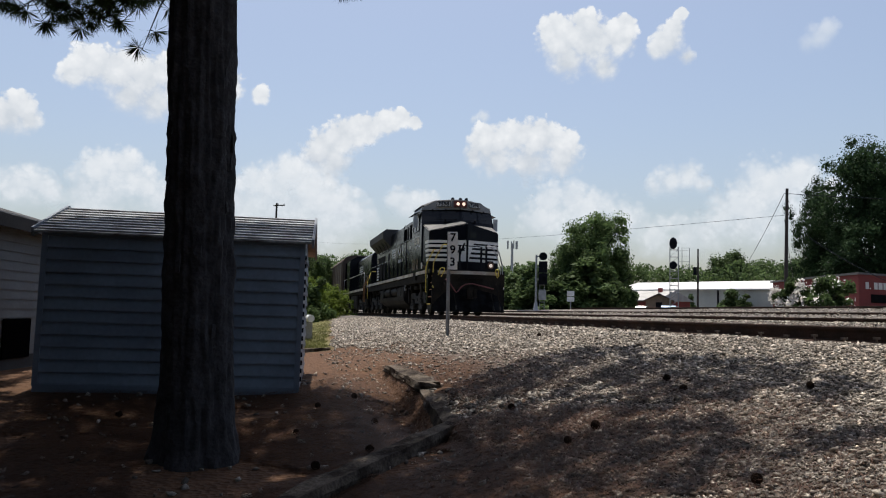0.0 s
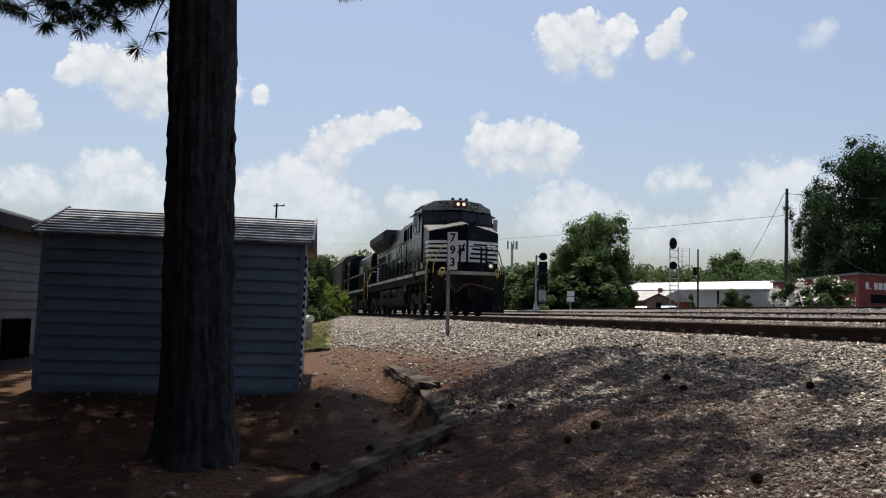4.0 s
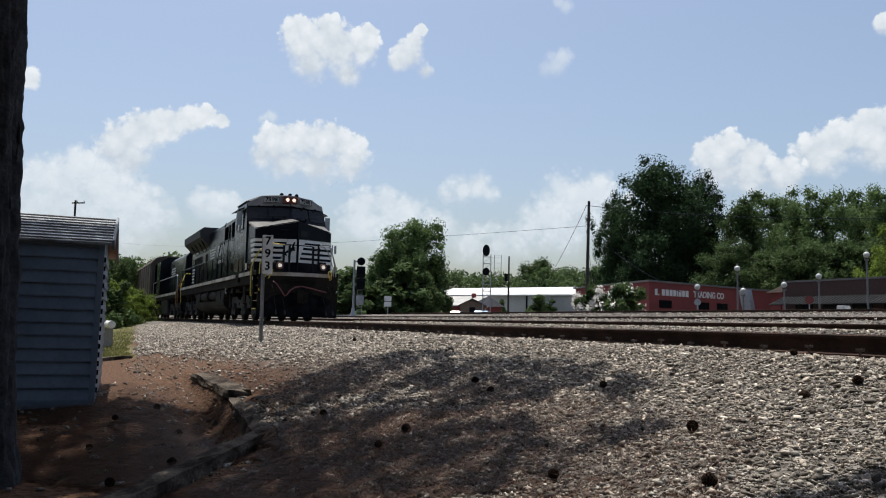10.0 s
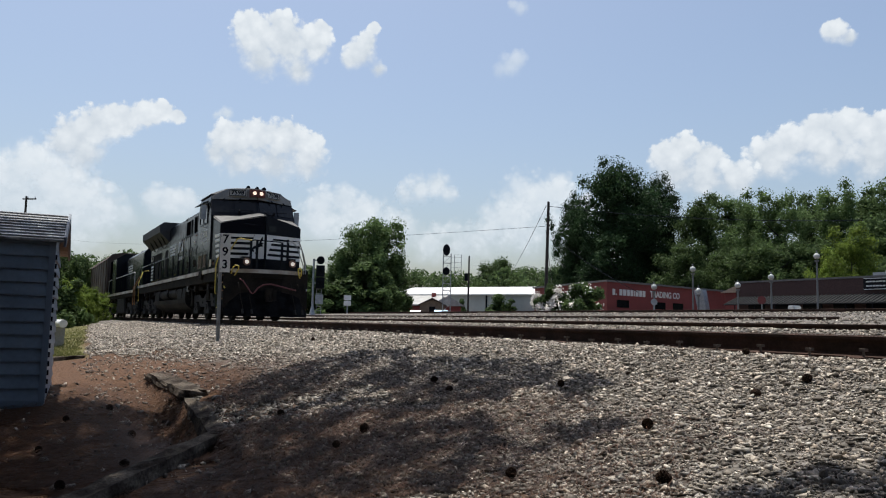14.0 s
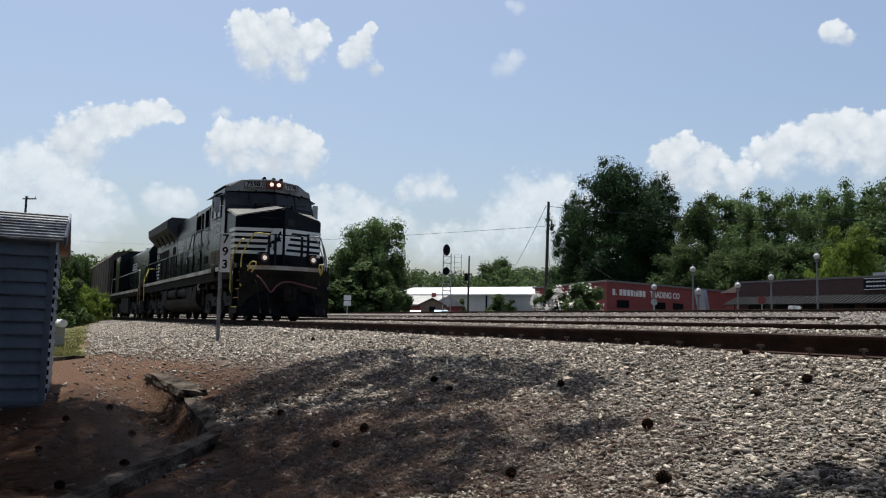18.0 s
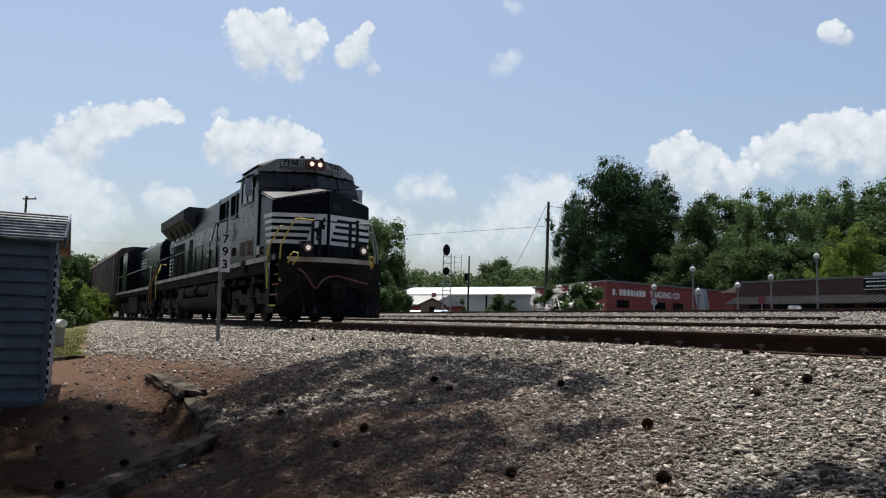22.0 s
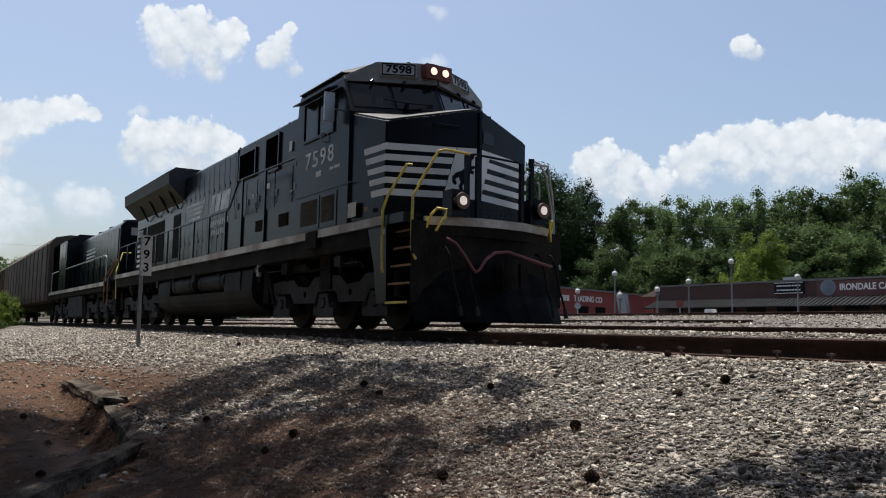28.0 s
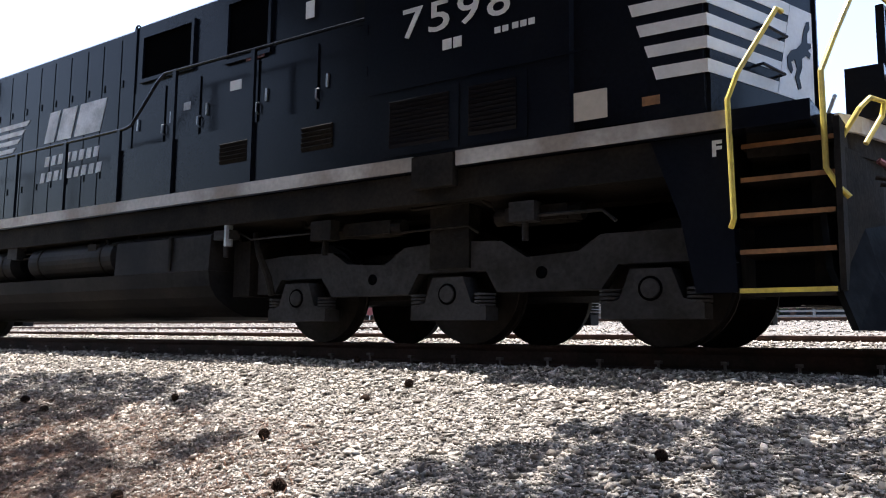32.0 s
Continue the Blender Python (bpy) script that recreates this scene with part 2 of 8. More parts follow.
def ground_material():
    m = bpy.data.materials.new("ballast_and_earth")
    m.use_nodes = True
    nt = m.node_tree
    L = nt.links.new
    b = nt.nodes["Principled BSDF"]
    b.inputs["Roughness"].default_value = 0.95
    b.inputs["Specular IOR Level"].default_value = 0.2
    geo = nt.nodes.new("ShaderNodeNewGeometry")
    sep = nt.nodes.new("ShaderNodeSeparateXYZ")
    L(geo.outputs["Position"], sep.inputs[0])
    vor = nt.nodes.new("ShaderNodeTexVoronoi")
    vor.inputs["Scale"].default_value = 17
    L(geo.outputs["Position"], vor.inputs["Vector"])
    n1 = nt.nodes.new("ShaderNodeTexNoise")
    n1.inputs["Scale"].default_value, n1.inputs["Detail"].default_value = 0.55, 8
    L(geo.outputs["Position"], n1.inputs["Vector"])
    n2 = nt.nodes.new("ShaderNodeTexNoise")
    n2.inputs["Scale"].default_value, n2.inputs["Detail"].default_value = 9, 8
    L(geo.outputs["Position"], n2.inputs["Vector"])
    stone = nt.nodes.new("ShaderNodeValToRGB")
    e = stone.color_ramp.elements
    e[0].color, e[1].color = (0.045, 0.038, 0.032, 1), (0.20, 0.18, 0.16, 1)
    sepc = nt.nodes.new("ShaderNodeSeparateColor")
    L(vor.outputs["Color"], sepc.inputs[0])
    L(sepc.outputs[0], stone.inputs[0])
    earth = nt.nodes.new("ShaderNodeValToRGB")
    e = earth.color_ramp.elements
    e[0].color, e[1].color = (0.026, 0.0135, 0.008, 1), (0.140, 0.074, 0.040, 1)
    L(n2.outputs["Fac"], earth.inputs[0])
    grass = nt.nodes.new("ShaderNodeValToRGB")
    e = grass.color_ramp.elements
    e[0].color, e[1].color = (0.07, 0.068, 0.026, 1), (0.17, 0.155, 0.065, 1)
    L(n2.outputs["Fac"], grass.inputs[0])

    def math_node(op, a, bb):
        n = nt.nodes.new("ShaderNodeMath")
        n.operation = op
        for i, v in enumerate((a, bb)):
            if isinstance(v, (int, float)):
                n.inputs[i].default_value = v
            else:
                L(v, n.inputs[i])
        return n.outputs[0]

    def ramp_between(v, a, c):
        n = nt.nodes.new("ShaderNodeMapRange")
        n.interpolation_type = "SMOOTHSTEP"
        n.inputs[1].default_value, n.inputs[2].default_value = a, c
        L(v, n.inputs[0])
        return n.outputs[0]

    def mixc(f, a, c):
        n = nt.nodes.new("ShaderNodeMix")
        n.data_type = "RGBA"
        L(f, n.inputs[0]), L(a, n.inputs[6]), L(c, n.inputs[7])
        return n.outputs[2]
    # earth begins where y + noise falls under a line that runs along the old ties
    wob = math_node("MULTIPLY", math_node("SUBTRACT", n1.outputs["Fac"], 0.5), 2.4)
    line = math_node("ADD", math_node("ADD", sep.outputs[1], wob), math_node("MULTIPLY", math_node("MAXIMUM", sep.outputs[0], -10.5), 0.12))
    n3 = nt.nodes.new("ShaderNodeTexNoise")
    n3.inputs["Scale"].default_value, n3.inputs["Detail"].default_value = 2.6, 6
    L(geo.outputs["Position"], n3.inputs["Vector"])
    patches = math_node("MULTIPLY", math_node("SUBTRACT", n3.outputs["Fac"], 0.5), 2.4)
    is_stone = ramp_between(math_node("ADD", line, patches), 1.1, 3.2)
    # grass behind the edging timber, its border drawing away from the shed
    left = ramp_between(math_node("MULTIPLY", sep.outputs[0], -1.0), 17.9, 18.25)
    border = math_node("ADD", sep.outputs[1], math_node("MULTIPLY", math_node("ADD", sep.outputs[0], 18.0), 0.075))
    far_left = math_node("MULTIPLY", left, math_node("SUBTRACT", 1.0, ramp_between(math_node("ADD", border, math_node("MULTIPLY", wob, 0.25)), 1.1, 1.5)))
    c = mixc(is_stone, earth.outputs[0], stone.outputs[0])
    c = mixc(far_left, c, grass.outputs[0])
    L(c, b.inputs["Base Color"])
    bp = nt.nodes.new("ShaderNodeBump")
    bp.inputs["Strength"].default_value, bp.inputs["Distance"].default_value = 0.9, 0.03
    L(vor.outputs["Distance"], bp.inputs["Height"])
    L(bp.outputs[0], b.inputs["Normal"])
    return m


def build_ground():
    xs = [-900, -500, -300, -200, -140, -100, -75, -60] + [-50 + i for i in range(22)] + [-28 + 0.25 * i for i in range(113)] + [0.5 + i * 0.5 for i in range(20)] + [11, 13, 16, 20, 26, 34, 45, 60, 90, 140, 220, 400, 900]
    ys = [-900, -400, -150, -60, -30, -18, -12, -9, -7, -6, -5, -4, -3.4, -2.8, -2.2] + [-1.8 + 0.2 * i for i in range(16)] + [1.4 + 0.06 * i for i in range(10)] + [2.0 + 0.2 * i for i in range(35)] + [9.2 + 0.4 * i for i in range(30)] + [22, 24, 27, 30, 35, 40, 46, 54, 64, 80, 120, 200, 400, 900]
    verts = [(x, y, ground_z(x, y)) for y in ys for x in xs]
    nx = len(xs)
    faces = [(j * nx + i, j * nx + i + 1, (j + 1) * nx + i + 1, (j + 1) * nx + i) for j in range(len(ys) - 1) for i in range(nx - 1)]
    me = bpy.data.meshes.new("ground")
    me.from_pydata(verts, [], faces)
    me.materials.append(ground_material())
    me.polygons.foreach_set("use_smooth", [True] * len(me.polygons))
    return tagged(new("ground", me), "grey ballast bank falling to bare red earth and grass", "ground", kind="structure")


build_ground()

# ---- tracks ----
RAIL_PROFILE = [(-0.076, -0.19), (0.076, -0.19), (0.076, -0.178), (0.02, -0.165), (0.0085, -0.145), (0.0085, -0.06), (0.03, -0.04), (0.036, -0.03), (0.036, -0.006), (0.028, 0.0), (-0.028, 0.0), (-0.036, -0.006), (-0.036, -0.03), (-0.03, -0.04), (-0.0085, -0.06), (-0.0085, -0.145), (-0.02, -0.165), (-0.076, -0.178)]
TRACK_Y = 7.30


def build_track(name, yc, z, x0, x1, label):
    t = thing(name, label, "railway track", pose(0, yc, z), kind="structure")
    for s in (-0.7535, 0.7535):
        bm = B()
        prism(bm, [(p[0] + s, p[1]) for p in RAIL_PROFILE], x0, x1, "x")
        for f in bm.faces:
            if abs(f.normal.z) > 0.9 and f.calc_center_median().z > -0.01:
                f.material_index = 1
        part("rail", bm, [RUST, RAILTOP], t)
    return t


main_track = build_track("railway_track", TRACK_Y, 0, -400, 260, "rusty steel rails on wooden ties in grey ballast")
second_track = build_track("railway_track", 11.55, 0.14, -400, 260, "rusty steel siding rails set in grey ballast")


# ---- lettering ----
def letters(name, text, size, material, m, parent=None, depth=0.004, width=None, label="", bold=0.0):
    """Words in the built-in font as a mesh; m maps the flat text (x along, y up) to its place. width: squeezed or stretched to that."""
    cu = bpy.data.curves.new("words", "FONT")
    cu.body, cu.size, cu.extrude, cu.align_x, cu.align_y = text, size, depth, "CENTER", "CENTER"
    cu.offset, cu.resolution_u = bold, 3
    tmp = bpy.data.objects.new("words", cu)
    me = bpy.data.meshes.new_from_object(tmp)
    bpy.data.objects.remove(tmp)
    bpy.data.curves.remove(cu)
    me.name = name
    xs = [v.co.x for v in me.vertices]
    k = width / (max(xs) - min(xs)) if width else 1
    for v in me.vertices:
        v.co = m @ Vector((v.co.x * k, v.co.y, v.co.z))
    me.materials.clear()
    me.materials.append(material)
    ob = new(name, me)
    if parent:
        ob.parent = parent
    return tagged(ob, label=label)


# ---- the train: local x runs forward, the camera's side is at y < 0 ----
TRAIN, WHEELS, CLOUDS = [], [], []
SIDE_TEXT = Matrix(((1, 0, 0, 0), (0, 0, -1, 0), (0, 1, 0, 0), (0, 0, 0, 1)))
NOSE_PLAN = [(-0.5, -1.46), (0.74, -1.40), (1.26, 0.0), (0.74, 1.40), (-0.5, 1.46)]
LAMP_GLOW = glow("lit_headlamp", (1.0, 0.72, 0.55), 0.9)
CAB_BAND = mat("pale_grey_band_paint", (0.2046, 0.2005, 0.191), 0.6, 0, 0.2, 2, 20, second=(0.1364, 0.1337, 0.1255))
# black nose paint raised to grey: sunlight on its top put into the colour
NOSE_TOP = mat("sunlit_nose_top", (0.085, 0.082, 0.08), 0.6, 0, 0.2, 2, 20, second=(0.055, 0.053, 0.05))
DITCH_GLOW = glow("lit_ditch_lamp", (1.0, 0.84, 0.72), 0.34)
RIM = mat("rust_brown_lamp_rim", (0.13, 0.075, 0.055), 0.5, 0, 0.2, 6, 30, spec=0.2)
RED_HOUSING = mat("red_lamp_housing", (0.14, 0.03, 0.02), 0.6, 0, 0.2)
HOSE = mat("red_brake_hose", (0.14, 0.04, 0.04), 0.6, 0, 0.2, 4, 20)
CREAM = mat("cream_plate", (0.48, 0.432, 0.352), 0.6, 0, 0.1, 3, 20)
DECK = mat("worn_orange_tread", (0.2535, 0.117, 0.039), 0.7, 0, 0.3, 6, 30)
SILL = mat("dusty_white_sill_paint", (0.456, 0.437, 0.399), 0.65, 0, 0.25, 1.2, 18, second=(0.247, 0.209, 0.171))
# roof black lightened: the grey of light from above is in the base colour
ROOFTOP = mat("black_roof_lit_grey", (0.055, 0.055, 0.058), 0.6, 0, 0.25, 1.0, 15, spec=0.15)
TANK = mat("dusty_black_tank", (0.012, 0.012, 0.013), 0.65, 0, 0.3, 1.0, 20, 0.1, spec=0.06, second=(0.028, 0.026, 0.024))
WHEEL = mat("worn_wheel_steel", (0.0288, 0.0261, 0.0243), 0.7, 0.2, 0.3, 3, 30, spec=0.1, second=(0.018, 0.0162, 0.0144))
PLOUGH = mat("scuffed_plough_steel", (0.00924, 0.0099, 0.01089), 0.55, 0, 0.5, 2.2, 14, 0.15, spec=0.02, second=(0.00264, 0.00264, 0.00297))
NUMBOARD = mat("dirty_number_board", (0.3456, 0.3312, 0.2952), 0.5, 0, 0.1, 4, 20)


def nose_at(u):
    """Point and outward normal in plan at u metres along the nose outline, measured from its first corner."""
    for (x0, y0), (x1, y1) in zip(NOSE_PLAN, NOSE_PLAN[1:]):
        d = math.hypot(x1 - x0, y1 - y0)
        if u <= d or (x1, y1) == NOSE_PLAN[-1]:
            k = u / d
            return Vector((x0 + (x1 - x0) * k, y0 + (y1 - y0) * k)), Vector((y1 - y0, -(x1 - x0))).normalized()
        u -= d


U1 = math.hypot(1.24, 0.06)
U2 = U1 + math.hypot(0.52, 1.40)


def nose_plate(bm, u0, u1, z0, z1, u0b=None, u1b=None, out=0.006):
    """A thin plate on the nose between u0 and u1 (slanted ends: u0b, u1b at its foot), wrapped round the corners."""
    u0b, u1b = u0 if u0b is None else u0b, u1 if u1b is None else u1b
    cuts = [0.0] + [(c - u0) / (u1 - u0) for c in (U1, U2, 2 * U2 - U1) if u0 + 0.02 < c < u1 - 0.02] + [1.0]
    cols = []
    for k in cuts:
        col = []
        for z, a, b in ((z0, u0b, u1b), (z1, u0, u1)):
            u = a + (b - a) * k if k in (0.0, 1.0) else u0 + (u1 - u0) * k
            p, n = nose_at(u - 1e-4)
            if k not in (0.0, 1.0):
                n = (n + nose_at(u + 2e-3)[1]).normalized()
            for o in (-0.004, out):
                col.append(bm.verts.new((p.x + n.x * o, p.y + n.y * o, z)))
        cols.append(col)
    fs = [bm.faces.new((cols[0][0], cols[0][1], cols[0][3], cols[0][2])), bm.faces.new((cols[-1][0], cols[-1][2], cols[-1][3], cols[-1][1]))]
    for a, b in zip(cols, cols[1:]):
        for i, j in ((1, 3), (3, 2), (2, 0), (0, 1)):
            fs.append(bm.faces.new((a[i], b[i], b[j], a[j])))
    bmesh.ops.recalc_face_normals(bm, faces=fs)


def loft(bm, rings, close=True):
    rs = [[bm.verts.new(p) for p in r] for r in rings]
    fs = []
    for a, b in zip(rs, rs[1:]):
        n = len(a)
        for i in range(n):
            fs.append(bm.faces.new((a[i], a[(i + 1) % n], b[(i + 1) % n], b[i])))
    if close:
        fs += [bm.faces.new(rs[0][::-1]), bm.faces.new(rs[-1])]
    bmesh.ops.recalc_face_normals(bm, faces=fs)
    return rs


def grille(bm, x0, x1, z0, z1, y, n, d=0.03):
    """Slanted louvre slats on a side wall at y (negative side)."""
    for i in range(n):
        z = z0 + (z1 - z0) * (i + 0.5) / n
        boxm(bm, Matrix.Translation(((x0 + x1) / 2, y, z)) @ Matrix.Rotation(radians(35), 4, "X"), x1 - x0, d, (z1 - z0) / n * 0.9)


def build_truck(lo, xc, axles):
    t = new("truck")
    t.parent = lo
    t.matrix_basis = pose(xc, 0, 0)
    for s in (-1, 1):
        bm = B()
        y0, y1 = (-1.18, -1.02) if s < 0 else (1.02, 1.18)
        top = [(-2.62, 0.90), (-2.2, 0.93), (-1.5, 0.93), (-1.3, 0.80), (-0.8, 0.77), (-0.55, 0.93), (-0.2, 0.95), (0.2, 0.95), (0.55, 0.93), (0.8, 0.77), (1.3, 0.80), (1.5, 0.93), (2.2, 0.93), (2.62, 0.90)]
        foot = [(2.62, 0.52), (2.35, 0.52), (2.25, 0.67), (1.65, 0.67), (1.5, 0.47), (0.5, 0.47), (0.38, 0.67), (-0.38, 0.67), (-0.5, 0.47), (-1.5, 0.47), (-1.65, 0.67), (-2.25, 0.67), (-2.35, 0.52), (-2.62, 0.52)]
        prism(bm, top + foot, y0, y1)
        part("side_frame", bm, FRAME, t)
        for a in axles:
            bm = B()
            ya, yb = (-1.24, -1.02) if s < 0 else (1.02, 1.24)
            prism(bm, [(a - 0.42, 0.22), (a + 0.42, 0.22), (a + 0.42, 0.34), (a + 0.26, 0.38), (a + 0.17, 0.62), (a - 0.17, 0.62), (a - 0.26, 0.38), (a - 0.42, 0.34)], ya, yb)
            jb = part("journal_box", bm, FRAME, t)
            bm = B()
            yo = yb if s > 0 else ya
            rod(bm, (a, yo, 0.46), (a, yo + s * 0.006, 0.46), 0.10, 0.10, 20)
            part("bearing_ring", bm, VOID, jb)
            bm = B()
            rod(bm, (a, yo, 0.46), (a, yo + s * 0.02, 0.46), 0.082, 0.075, 20)
            part("bearing_cap", bm, FRAME, jb)
            for k in (-0.36, 0.36):
                bm = B()
                for i in range(4):
                    rod(bm, (a + k, s * 1.15, 0.345 + i * 0.033), (a + k, s * 1.15, 0.366 + i * 0.033), 0.10, 0.10, 12)
                part("coil_spring", bm, FRAME, t)
        for a in (-0.95, 0.95):
            # flat black disc painted as the shade inside a hole
            bm = B()
            rod(bm, (a, s * 1.18, 0.63), (a, s * 1.186, 0.63), 0.055, 0.055, 14)
            part("frame_hole", bm, VOID, t)
            bm = B()
            box(bm, a - 0.3, a + 0.3, min(s * 1.0, s * 1.3), max(s * 1.0, s * 1.3), 1.07, 1.2)
            rod(bm, (a - 0.42, s * 1.22, 1.13), (a + 0.42, s * 1.22, 1.13), 0.075, 0.075, 12)
            part("brake_cylinder", bm, GRIME, t)
        bm = B()
        box(bm, -2.95, -2.68, min(s * 0.95, s * 1.25), max(s * 0.95, s * 1.25), 0.5, 1.12)
        tube(bm, [(-2.6, s * 1.25, 1.2), (-2.5, s * 1.28, 0.95), (-2.35, s * 1.28, 0.7), (-2.3, s * 1.26, 0.5)], 0.04)
        part("sand_pipe", bm, GRIME, t)
        bm = B()
        box(bm, -0.22, 0.22, min(s * 1.02, s * 1.22), max(s * 1.02, s * 1.22), 0.70, 1.3)
        part("side_bearer", bm, GRIME, t)
    bm = B()
    box(bm, -2.4, 2.4, -0.6, 0.6, 0.45, 1.25)
    part("bolster", bm, GRIME, t)
    for a in axles:
        bm = B()
        for s in (-1, 1):
            y = 0.76 * s
            rod(bm, (0, y - 0.065, 0), (0, y + 0.065, 0), 0.533, 0.533, 36)
            rod(bm, (0, y - s * 0.075, 0), (0, y - s * 0.045, 0), 0.56, 0.56, 36)
            rod(bm, (0, y + s * 0.066, 0), (0, y + s * 0.10, 0), 0.16, 0.13, 16)
            for k in range(3):
                an = k * 2.094 + 0.4
                rod(bm, (math.cos(an) * 0.33, y + s * 0.066, math.sin(an) * 0.33), (math.cos(an) * 0.33, y + s * 0.078, math.sin(an) * 0.33), 0.06, 0.05, 10)
        rod(bm, (0, -0.8, 0), (0, 0.8, 0), 0.09, 0.09, 14)
        w = part("wheelset", bm, WHEEL, t, "worn steel wheels on an axle", at=pose(a, 0, 0.533))
    return t


def build_locomotive():
    lo = thing("locomotive", "black diesel freight locomotive with white nose stripes", "locomotive")
    # frame, walkway, white side sill
    bm = B()
    box(bm, -18.9, 0.88, -1.44, 1.44, 1.30, 1.58)
    box(bm, -18.9, 1.0, -0.6, 0.6, 0.95, 1.30)
    part("underframe", bm, GRIME, lo)
    bm = B()
    box(bm, -18.9, 1.45, -1.48, 1.48, 1.585, 1.735)
    part("walkway", bm, BLACK, lo)
    for s in (-1, 1):
        for x0, x1, z0, z1 in ((-18.85, -1.97, 1.60, 1.735), (-1.49, 0.88, 1.60, 1.735)):
            bm = B()
            ya, yb = (-1.50, -1.482) if s < 0 else (1.482, 1.50)
            box(bm, x0, x1, ya, yb, z0, z1)
            part("sill_stripe", bm, SILL, lo, "dusty white sill stripe")
        bm = B()
        ya, yb = sorted((s * 1.44, s * 1.53))
        box(bm, -1.96, -1.50, ya, yb, 1.42, 1.72)
        part("sill_box", bm, GRIME, lo)
    # engine hood with its row of doors
    bm = B()
    prism(bm, [(-1.0, 1.735), (1.0, 1.735), (1.0, 4.28), (0.82, 4.42), (-0.82, 4.42), (-1.0, 4.28)], -12.3, -7.0, "x")
    part("engine_hood", bm, [BLACK], lo)
    bm = B()
    prism(bm, [(-1.14, 1.735), (1.14, 1.735), (1.14, 4.22), (0.9, 4.40), (-0.9, 4.40), (-1.14, 4.22)], -7.0, -2.6, "x")
    part("equipment_hood", bm, BLACK, lo)
    bm = B()
    prism(bm, [(-1.0, 1.735), (1.0, 1.735), (1.0, 4.1), (-1.0, 4.1)], -17.9, -12.3, "x")
    part("radiator_hood", bm, BLACK, lo)
    for s in (-1, 1):
        x = -7.05
        for i in range(12):
            w = (0.44, 0.44, 0.40)[i % 3]
            bm = B()
            ya, yb = sorted((s * 1.0, s * 1.022))
            box(bm, x - w + 0.015, x - 0.015, ya, yb, 1.80, 4.2)
            for hz in (2.25, 3.5):
                box(bm, x - w + 0.04, x - w + 0.075, min(ya, s * 1.035), max(yb, s * 1.035), hz, hz + 0.10)
            part("hood_door", bm, BLACK, lo)
            x -= w
        # low cabinet under the doors behind the cab, doors over it
        bm = B()
        ya, yb = sorted((s * 1.10, s * 1.44))
        box(bm, -6.95, -2.6, ya, yb, 1.738, 2.42)
        part("blower_cabinet", bm, BLACK, lo)
        for x0, x1, z0, z1 in ((-4.77, -4.31, 2.0, 2.24), (-3.47, -3.04, 1.98, 2.24)):
            bm = B()
            grille(bm, x0, x1, z0, z1, s * 1.447, 5)
            part("cabinet_vent", bm, GRIME, lo)
        for x0, x1 in ((-6.9, -6.25), (-6.2, -5.55), (-5.5, -4.5), (-4.45, -3.55), (-3.5, -2.65)):
            bm = B()
            ya, yb = sorted((s * 1.14, s * 1.165))
            box(bm, x0, x1, ya, yb, 2.45, 3.28)
            part("cabinet_door", bm, BLACK, lo)
            bm = B()
            ya, yb = sorted((s * 1.165, s * 1.19))
            box(bm, x0 + 0.1, x0 + 0.13, ya, yb, 2.75, 2.9)
            part("door_latch", bm, STEEL, lo)
        for x0, x1, z0, z1 in ((-6.75, -5.75, 3.45, 4.02), (-5.05, -4.35, 3.38, 4.08)):
            bm = B()
            ya, yb = sorted((s * 1.142, s * 1.15))
            box(bm, x0, x1, ya, yb, z0, z1)
            part("intake_screen", bm, VOID, lo, "black intake screen")
            bm = B()
            ya, yb = sorted((s * 1.142, s * 1.185))
            for a, b, c, d in ((x0 - 0.05, x1 + 0.05, z1, z1 + 0.05), (x0 - 0.05, x1 + 0.05, z0 - 0.05, z0), (x0 - 0.05, x0, z0, z1), (x1, x1 + 0.05, z0, z1)):
                box(bm, a, b, ya, yb, c, d)
            part("screen_frame", bm, BLACK, lo)
        # radiator wing
        bm = B()
        prism(bm, [(s * 1.0, 3.62), (s * 1.48, 4.10), (s * 1.50, 4.46), (s * 1.30, 4.60), (0.0, 4.60), (0.0, 4.0), (s * 0.95, 4.0)], -17.9, -12.0, "x")
        part("radiator_wing", bm, [ROOFTOP], lo, "overhanging radiator section")
        for xs in (-12.5, -13.6, -14.9, -16.2):
            bm = B()
            prism(bm, [(s * 1.01, 3.45), (s * 1.06, 3.45), (s * 1.36, 3.96), (s * 1.30, 3.98)], xs - 0.06, xs, "x")
            part("radiator_strut", bm, BLACK, lo)
        for x0, x1 in ((-13.1, -12.35), (-16.4, -14.2), (-17.7, -16.6)):
            bm = B()
            ya, yb = sorted((s * 1.002, s * 1.012))
            box(bm, x0, x1, ya, yb, 2.0, 3.3)
            part("radiator_screen", bm, GRIME, lo)
    for x0, x1, z in ((-11.6, -10.2, 4.42), (-9.6, -9.0, 4.42), (-8.3, -7.4, 4.42), (-5.8, -4.2, 4.40)):
        bm = B()
        box(bm, x0, x1, -0.55, 0.55, z, z + 0.10)
        part("roof_hatch", bm, BLACK, lo)
